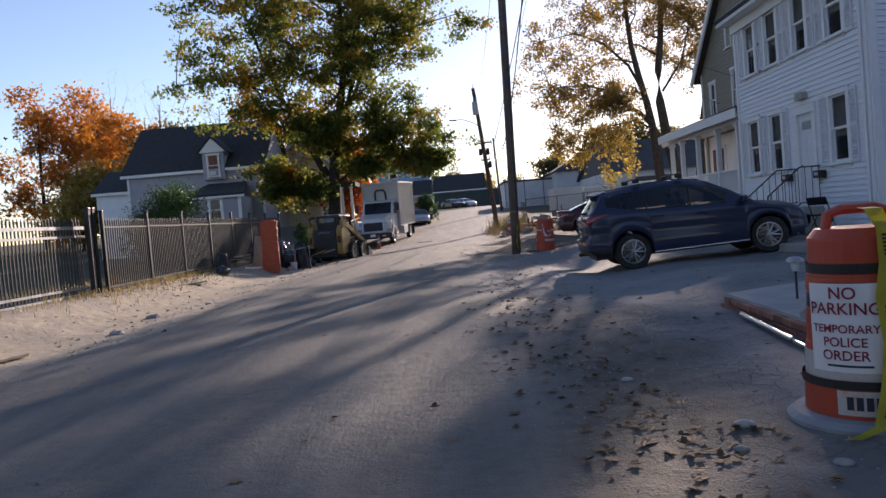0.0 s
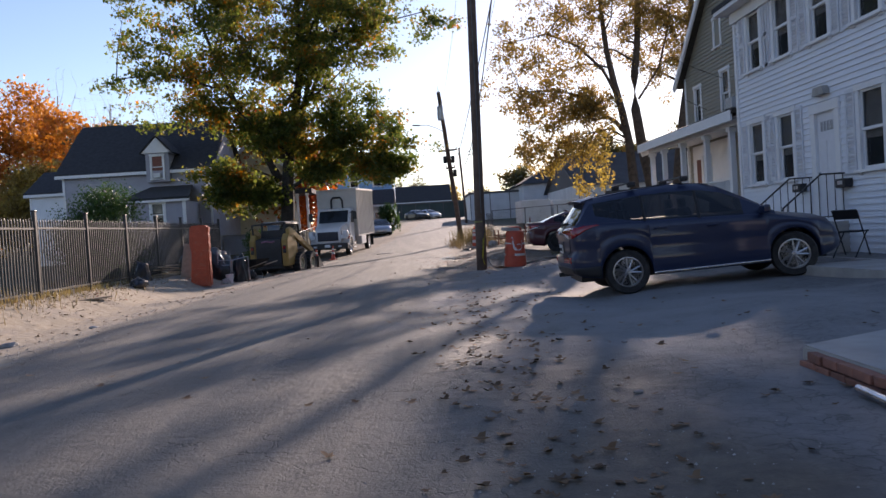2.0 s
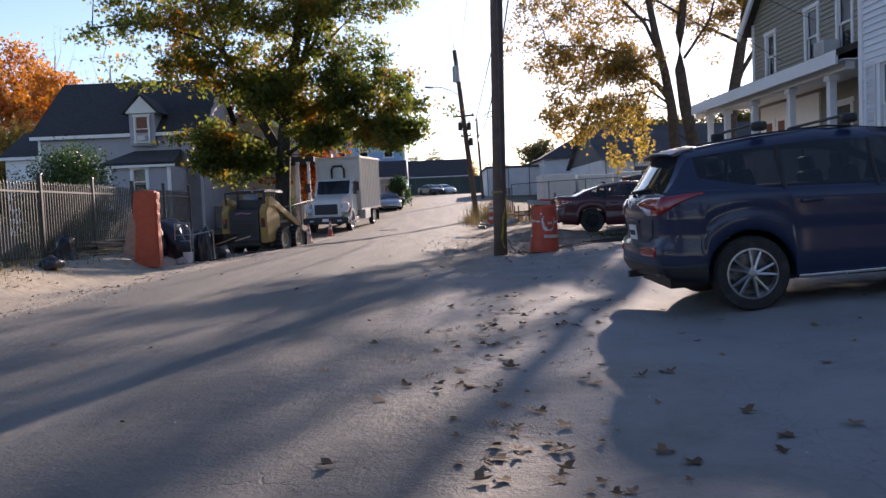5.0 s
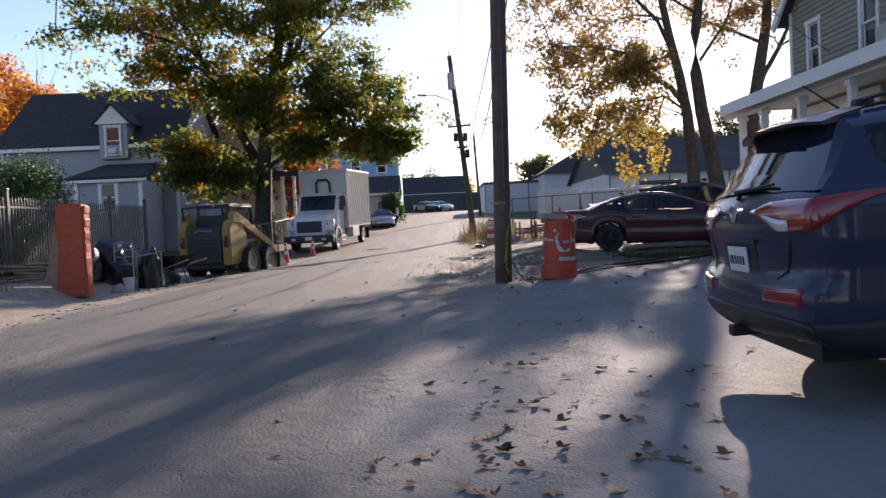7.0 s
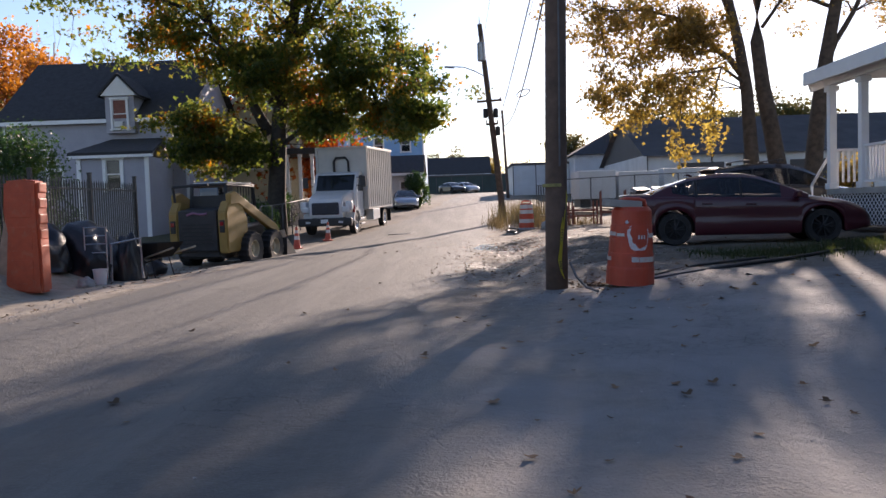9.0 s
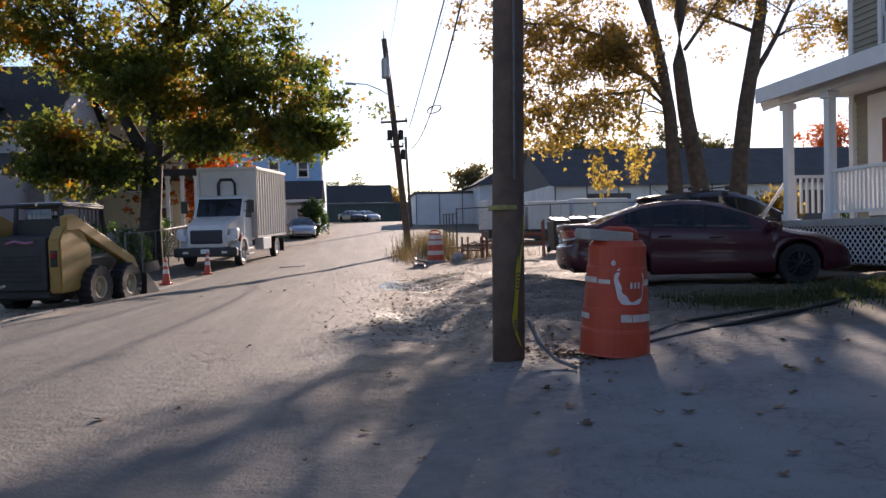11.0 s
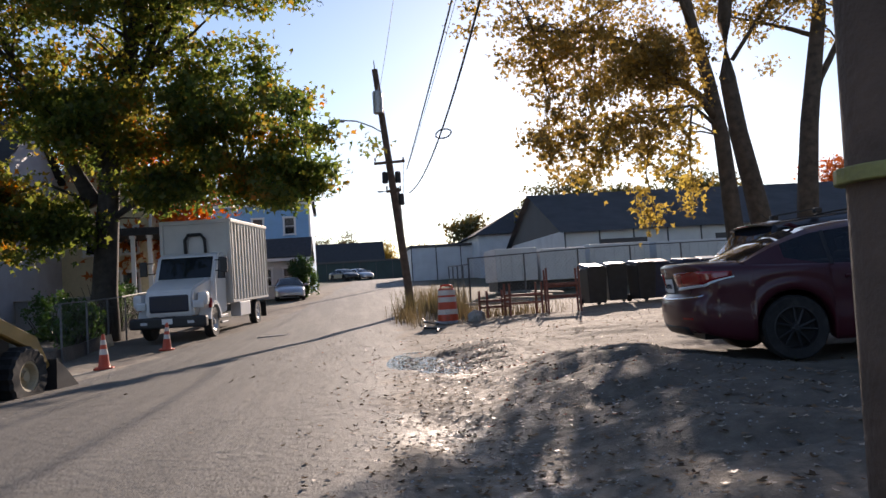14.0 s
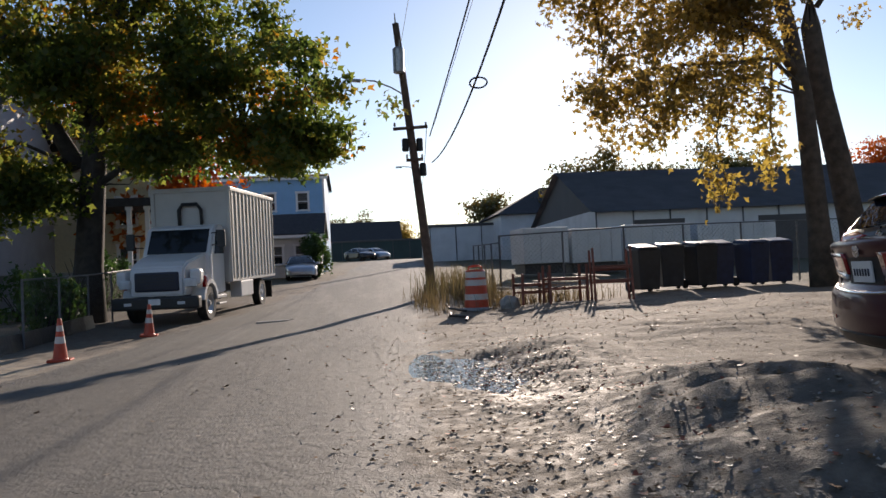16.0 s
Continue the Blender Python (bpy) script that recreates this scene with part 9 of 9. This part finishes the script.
# low black barrier along the verge beyond the loader
bm = bmesh.new()
pts_ = [(-6.3 - 0.02 * k + 0.05 * math.sin(k * 1.3), 38.0 + 0.9 * k) for k in range(13)]
g = []
for x, y in pts_:
    z = surface_z(x, y)
    g.append([bm.verts.new((x - 0.10, y, z - 0.1)), bm.verts.new((x - 0.09, y, z + 0.34)), bm.verts.new((x + 0.05, y, z + 0.36)), bm.verts.new((x + 0.14, y, z - 0.1))])
for a, b in zip(g, g[1:]):
    for k in range(3):
        bm.faces.new((a[k], a[k + 1], b[k + 1], b[k]))
bmesh.ops.recalc_face_normals(bm, faces=bm.faces)
tagged(part("silt_barrier", bm, M["tarp"], None, "low black plastic silt barrier along the verge"), category="barrier")
# stone wall and posts under the maple
slab_building("low_wall", pose(-13.0, 57.5, 0.2, 0, 0, 0), "pale low wall of the house lot behind the maple", (5.8, 0.3, 1.5), M["siding_grey"], M["concrete"], 0.08)


# ---------- planting ----------
shrub(pose(-15.0, 43.0, -0.1), "dark green conifer shrub before the grey house", 3, (2.9, 1.9, 4.2), LEAF_GREEN, 150, 110, 0.10)
shrub(pose(-16.6, 43.5, -0.1), "dark green shrub before the grey house", 8, (1.5, 1.4, 3.0), LEAF_GREEN, 60, 90, 0.10)
shrub(pose(-1.9, 76.2, ground_z(-1.9, 76.2)), "clipped green hedge by the cottage", 12, (1.3, 1.6, 2.5), LEAF_GREEN, 70, 60, 0.14, "hedge")
shrub(pose(10.2, 29.6, 0.35), "low shrubs with yellow leaves beside the porch", 16, (0.9, 1.4, 0.7), LEAF_YELLOW, 30, 40, 0.10)
shrub(pose(14.6, 42.0, 0.35), "yellow green bush under the trees", 19, (1.4, 1.2, 1.9), LEAF_YELLOW, 50, 50, 0.14)
shrub(pose(16.8, 41.0, 0.35), "green bush behind the porch", 21, (1.4, 1.2, 2.0), LEAF_GREEN, 40, 60, 0.14)
shrub(pose(-7.6, 52.2, 0.1), "climbing vine at the maple's foot", 23, (0.6, 0.6, 2.6), LEAF_GREEN, 30, 40, 0.12)

for k, (x, y, w_, h_) in enumerate(((-7.1, 47.0, 0.7, 1.5), (-7.4, 49.2, 0.7, 1.3), (-7.9, 54.5, 0.8, 2.0), (-8.2, 57.0, 0.8, 1.7), (-9.6, 52.0, 0.9, 1.6))):
    shrub(pose(x, y, ground_z(x, y) - 0.05), "dark green vines over the fence", 300 + k, (w_, w_ * 1.6, h_), LEAF_GREEN, 34, 44, 0.11)
for k, (x, y, h_) in enumerate(((20.5, 93.5, 9.0), (24.0, 95.0, 9.6), (28.0, 94.0, 8.2), (34.0, 93.5, 9.4), (38.0, 94.0, 8.8))):
    tree(pose(x, y, ground_z(x, y)), "dark tree behind the warehouse", 320 + k, [((0, 0, 0), (0.02, 0), h_ * 0.8, 0.22)], M["bark_dark"], LEAF_FAR, 0.3, 50, (1.0, 1.0, 0.7), 0.15, 12, (h_ * 0.22, h_ * 0.36), 0.05, 1, twigs=3, floor_z=1.5)
for k, (x, y, h, leaf, lb, fill) in enumerate(((-46, 88, 17, LEAF_ORANGE, "orange autumn tree behind the houses", 1), (-40, 92, 17.5, LEAF_ORANGE, "orange autumn tree behind the houses", 1), (-34.5, 86, 14.5, LEAF_ORANGE, "rusty orange tree behind the grey house", 1),
                                               (-52, 80, 17, LEAF_FAR, "dull green tree behind the houses", 1), (-30, 78, 11, LEAF_FAR, "dull green tree behind the houses", 1), (-37, 78, 8.5, LEAF_YELLOW, "yellow tree behind the fence", 1), (-28, 74, 8, LEAF_YELLOW, "yellow tree behind the fence", 1),
                                               (-10.5, 66, 9.5, LEAF_RED, "red maple behind the truck", 1))):
    tree(pose(x, y, 0.3), lb, 30 + k, [((0, 0, 0), (0.03, 0.0), h, 0.30), ((0.6, 0.3, 0), (0.18, 0.05), h * 0.8, 0.2)], M["bark_dark"], leaf, 0.36, 50, (1.2, 1.2, 0.9), 0.2, 13, (h * 0.2, h * 0.36), 0.06, fill, twigs=3, floor_z=1.5)
for k, (x, y, h) in enumerate(((-43, 98, 25), (-37, 102, 24), (-29, 100, 22))):
    tree(pose(x, y, 0.3), "tall bare grey tree behind the houses", 60 + k, [((0, 0, 0), (0.03, 0), h * 0.8, 0.25), ((0.5, 0, 0), (-0.12, 0), h * 0.75, 0.2)], M["concrete"], LEAF_FAR, 0.2, 1, (0.5, 0.5, 0.5), 0.3, 16, (4, 7), 0.25, 0.0, twigs=5)
for k, (x, y, h, leaf) in enumerate(((14.5, 108, 6.6, LEAF_FAR), (24.5, 112, 7.5, LEAF_FAR), (30, 108, 9.0, LEAF_FAR), (35, 104, 8.5, LEAF_FAR), (42, 100, 8.5, LEAF_FAR), (52, 98, 10.5, LEAF_RED), (60, 96, 10, LEAF_FAR), (3, 175, 9, LEAF_FAR), (-4, 178, 9, LEAF_FAR), (9, 172, 6.5, LEAF_YELLOW), (14, 170, 6, LEAF_FAR), (-14, 165, 8, LEAF_ORANGE))):
    tree(pose(x, y, ground_z(x, y)), "distant tree on the skyline", 80 + k, [((0, 0, 0), (0.02, 0), h * 0.8, 0.22)], M["bark_dark"], leaf, 0.34, 40, (1.0, 1.0, 0.7), 0.15, 12, (h * 0.25, h * 0.42), 0.05, 1, twigs=3, floor_z=0.8)


# ---------- ground litter ----------
def litter(name, spots, material, size, seed, label, share=1.0):
    """Curled fallen leaves: lobed blades lying on the ground; spots: (x, y, sx, sy, count)."""
    r = np.random.default_rng(seed)
    V, F = [], []
    shape = [(0, 0), (0.32, 0.10), (0.30, 0.42), (0.62, 0.36), (0.72, 0.12), (1.0, 0.0), (0.72, -0.12), (0.62, -0.36), (0.30, -0.42), (0.32, -0.10)]
    for x, y, sx, sy, n in spots:
        for _ in range(int(n * share)):
            px, py = r.normal(x, sx), r.normal(y, sy)
            s = size * r.uniform(0.5, 1.3)
            a, curl, tilt = r.uniform(0, 2 * np.pi), r.uniform(0.1, 0.7), r.uniform(-0.3, 0.3)
            z = surface_z(px, py) + 0.006
            for wx, wy, wa, wb, wz in WATER:
                if math.hypot((px - wx) / wa, (py - wy) / wb) < 1:
                    z = max(z, wz + 0.003)
            k = len(V)
            for u, v in shape:
                h = curl * (abs(v) * 0.9 + (u - 0.5) ** 2 * 0.9) + tilt * v
                V.append((px + s * (u * math.cos(a) - v * math.sin(a)), py + s * (u * math.sin(a) + v * math.cos(a)), z + s * max(0, h)))
            F += [(k, k + 1, k + 2, k + 3, k + 4), (k, k + 4, k + 5, k + 6), (k, k + 6, k + 7, k + 8, k + 9)]
    tagged(part(name, fast_mesh(name, V, F, material), material, None, label), category="leaves", kind="stuff")


litter("fallen_leaf", [(1.35, 5.0, 0.22, 0.9, 130), (1.1, 7.5, 0.3, 1.4, 110), (1.15, 10.5, 0.25, 1.2, 90), (1.2, 12.5, 0.5, 2.0, 90), (1.6, 15.6, 0.32, 1.0, 60), (1.75, 17.0, 0.5, 1.2, 60), (0.5, 12.0, 2.2, 6.0, 130), (3.0, 14.0, 1.6, 3.5, 70), (3.4, 8.5, 0.9, 1.5, 60), (2.2, 20.0, 1.3, 3.0, 70), (-2.0, 20.0, 1.5, 8.0, 30), (4.0, 27.0, 1.2, 1.2, 90), (2.85, 25.3, 0.25, 0.35, 50)],
       M["leaf_pale"], 0.088, 3, "curled dry leaves scattered on the street", 0.6)
litter("fallen_leaf", [(1.3, 6.5, 0.3, 2.0, 110), (1.3, 13.0, 0.4, 3.0, 90), (-7.1, 22.5, 0.35, 2.4, 420), (-6.8, 19.5, 0.4, 1.0, 120), (-5.8, 14.0, 0.7, 3.5, 120), (-5.0, 24.0, 0.5, 3.5, 120), (6.0, 28.4, 1.6, 0.8, 160), (4.5, 41.0, 2.5, 3.0, 120), (-5.5, 31.5, 0.8, 1.5, 90), (2.8, 25.3, 0.3, 0.4, 80), (3.4, 23.8, 1.2, 0.9, 50)],
       M["leaf_litter"], 0.085, 5, "brown dry leaves scattered along the verges")
litter("fallen_leaf", [(2.9, 33.0, 0.9, 2.0, 40), (-5.3, 32.2, 0.5, 0.7, 80), (-7.2, 22.0, 0.4, 2.0, 80), (5.5, 40.5, 2.0, 1.5, 60)],
       M["leaf_red"], 0.085, 7, "red brown wet leaves near the puddle")


# the glints on these leaves are only their pale colour
litter("fallen_leaf", [(2.3, 34.6, 0.40, 1.1, 520), (2.5, 36.0, 0.8, 2.2, 320), (1.9, 29.4, 0.45, 1.3, 420), (3.6, 30.0, 1.3, 2.6, 460), (4.3, 28.6, 1.0, 1.0, 180), (4.5, 38.5, 2.4, 2.6, 520), (9.0, 43.5, 2.5, 1.5, 260), (7.0, 41.5, 2.5, 2.0, 260)],
       M["leaf_glint"], 0.05, 13, "small leaves on the dirt lot, glints painted as pale colour")
litter("fallen_leaf", [(2.3, 34.8, 0.55, 1.6, 420), (1.6, 29.8, 0.5, 1.8, 420), (3.0, 30.0, 1.0, 2.0, 420), (4.5, 40.0, 2.5, 3.0, 320), (2.3, 27.2, 0.6, 1.2, 260), (2.75, 25.2, 0.22, 0.3, 120)],
       M["leaf_litter"], 0.055, 15, "small brown leaves trodden into the dirt lot")
litter("fallen_leaf", [(2.6, 35.2, 0.45, 1.2, 240), (2.9, 33.0, 0.9, 2.0, 120)],
       M["leaf_red"], 0.06, 17, "small red brown leaves near the puddle")


def pebbles(spots, seed):
    r = np.random.default_rng(seed)
    V, F = [], []
    base = [(1, 0, 0), (0, 1, 0), (-1, 0, 0), (0, -1, 0), (0, 0, 0.8)]
    for x, y, sx, sy, n, s0 in spots:
        for _ in range(n):
            px, py, s, a = r.normal(x, sx), r.normal(y, sy), s0 * r.uniform(0.4, 1.5), r.uniform(0, 6.28)
            z, k = surface_z(px, py) - 0.002, len(V)
            for u, v, w in base:
                u, v = u * r.uniform(0.6, 1.2), v * r.uniform(0.6, 1.2)
                V.append((px + s * (u * math.cos(a) - v * math.sin(a)), py + s * (u * math.sin(a) + v * math.cos(a)), z + s * w * r.uniform(0.7, 1.1)))
            F += [(k, k + 1, k + 4), (k + 1, k + 2, k + 4), (k + 2, k + 3, k + 4), (k + 3, k, k + 4)]
    tagged(part("gravel", fast_mesh("gravel", V, F, M["stone"]), None, None, "loose gravel and rubble along the road edges"), category="gravel", kind="stuff")


pebbles([(1.5, 6.0, 0.5, 2.0, 600, 0.010), (1.2, 12.0, 0.7, 4.0, 500, 0.009), (2.3, 27.5, 0.8, 2.2, 1100, 0.011), (3.3, 31.5, 1.0, 3.0, 1100, 0.010), (-4.4, 20.0, 0.35, 9.0, 1200, 0.014), (-5.2, 16.0, 0.6, 6.0, 600, 0.016), (-3.6, 36.0, 0.4, 4.0, 600, 0.012), (3.0, 38.0, 1.5, 3.0, 600, 0.012), (1.2, 34.0, 0.4, 5.0, 500, 0.011)], 9)
bm = bmesh.new()
rs_ = random.Random(8)
for x, y, s in ((1.75, 4.95, 0.05), (1.95, 4.3, 0.04), (1.6, 4.6, 0.035), (1.45, 6.4, 0.04), (1.9, 9.0, 0.03), (-5.2, 13.0, 0.1), (-5.6, 15.5, 0.12), (-5.0, 17.0, 0.07)):
    q = bmesh.ops.create_icosphere(bm, subdivisions=2, radius=s)
    for v in q["verts"]:
        v.co = Vector((v.co.x * 1.2, v.co.y, v.co.z * 0.5)) * (1 + 0.3 * noise.noise(v.co * 14)) + Vector((x, y, surface_z(x, y) + 0.01))
tagged(part("rubble_stone", bm, M["stone"], None, "pale rubble stones on the verge"), category="stone", kind="stuff")


def grass_tufts(name, spots, seed, colors, h, label):
    """Blades as thin bent strips; spots: (x, y, sx, sy, count)."""
    r = np.random.default_rng(seed)
    V, F = [], []
    for x, y, sx, sy, n in spots:
        for _ in range(n):
            px, py, a = r.normal(x, sx), r.normal(y, sy), r.uniform(0, 6.28)
            if name == "lawn_grass" and px < 4.9 + 0.3 * math.sin(py * 5):
                continue
            z, k, hh, w, b = surface_z(px, py) - 0.01, len(V), h * r.uniform(0.4, 1.3), 0.006 + 0.006 * h, r.uniform(0.1, 0.5) * h
            ca, sa = math.cos(a), math.sin(a)
            V += [(px - sa * w, py + ca * w, z), (px + sa * w, py - ca * w, z), (px + ca * b * 0.4 + sa * w * 0.7, py + sa * b * 0.4 - ca * w * 0.7, z + hh * 0.6), (px + ca * b * 0.4 - sa * w * 0.7, py + sa * b * 0.4 + ca * w * 0.7, z + hh * 0.6), (px + ca * b, py + sa * b, z + hh)]
            F += [(k, k + 1, k + 2, k + 3), (k + 3, k + 2, k + 4)]
    ml = leaf_mat(name + " blades", colors, 0.4)
    tagged(part(name, fast_mesh(name, V, F, ml), ml, None, label), category="grass", kind="stuff")


grass_tufts("lawn_grass", [(6.6, 27.7, 1.3, 0.5, 6000), (8.8, 28.2, 1.0, 0.8, 4000)], 4, [(0.018, 0.026, 0.009), (0.03, 0.042, 0.012), (0.08, 0.07, 0.024)], 0.08, "patchy green lawn beside the driveway")
grass_tufts("dry_weeds", [(4.5, 52.0, 0.40, 1.6, 520), (4.6, 49.6, 0.35, 0.5, 160), (4.4, 56.0, 0.5, 1.6, 320), (3.2, 53.0, 0.25, 1.4, 110)], 6, [(0.045, 0.036, 0.02), (0.09, 0.07, 0.036), (0.035, 0.042, 0.018)], 0.95, "tall dry yellow weeds along the fence")
grass_tufts("dry_weeds", [(5.8, 46.6, 0.9, 0.5, 420), (4.6, 47.6, 0.5, 0.4, 220), (3.0, 50.0, 0.25, 1.8, 300)], 16, [(0.05, 0.038, 0.022), (0.10, 0.075, 0.04), (0.06, 0.05, 0.026)], 0.45, "short dry weeds around the junk")
grass_tufts("verge_grass", [(-7.4, 20.5, 0.3, 3.0, 1500), (-8.0, 30.0, 0.4, 4.0, 1200), (-9.5, 24.0, 1.0, 7.0, 2500)], 8, [(0.05, 0.06, 0.02), (0.14, 0.11, 0.05), (0.2, 0.15, 0.07)], 0.16, "dry grass along the fence foot")
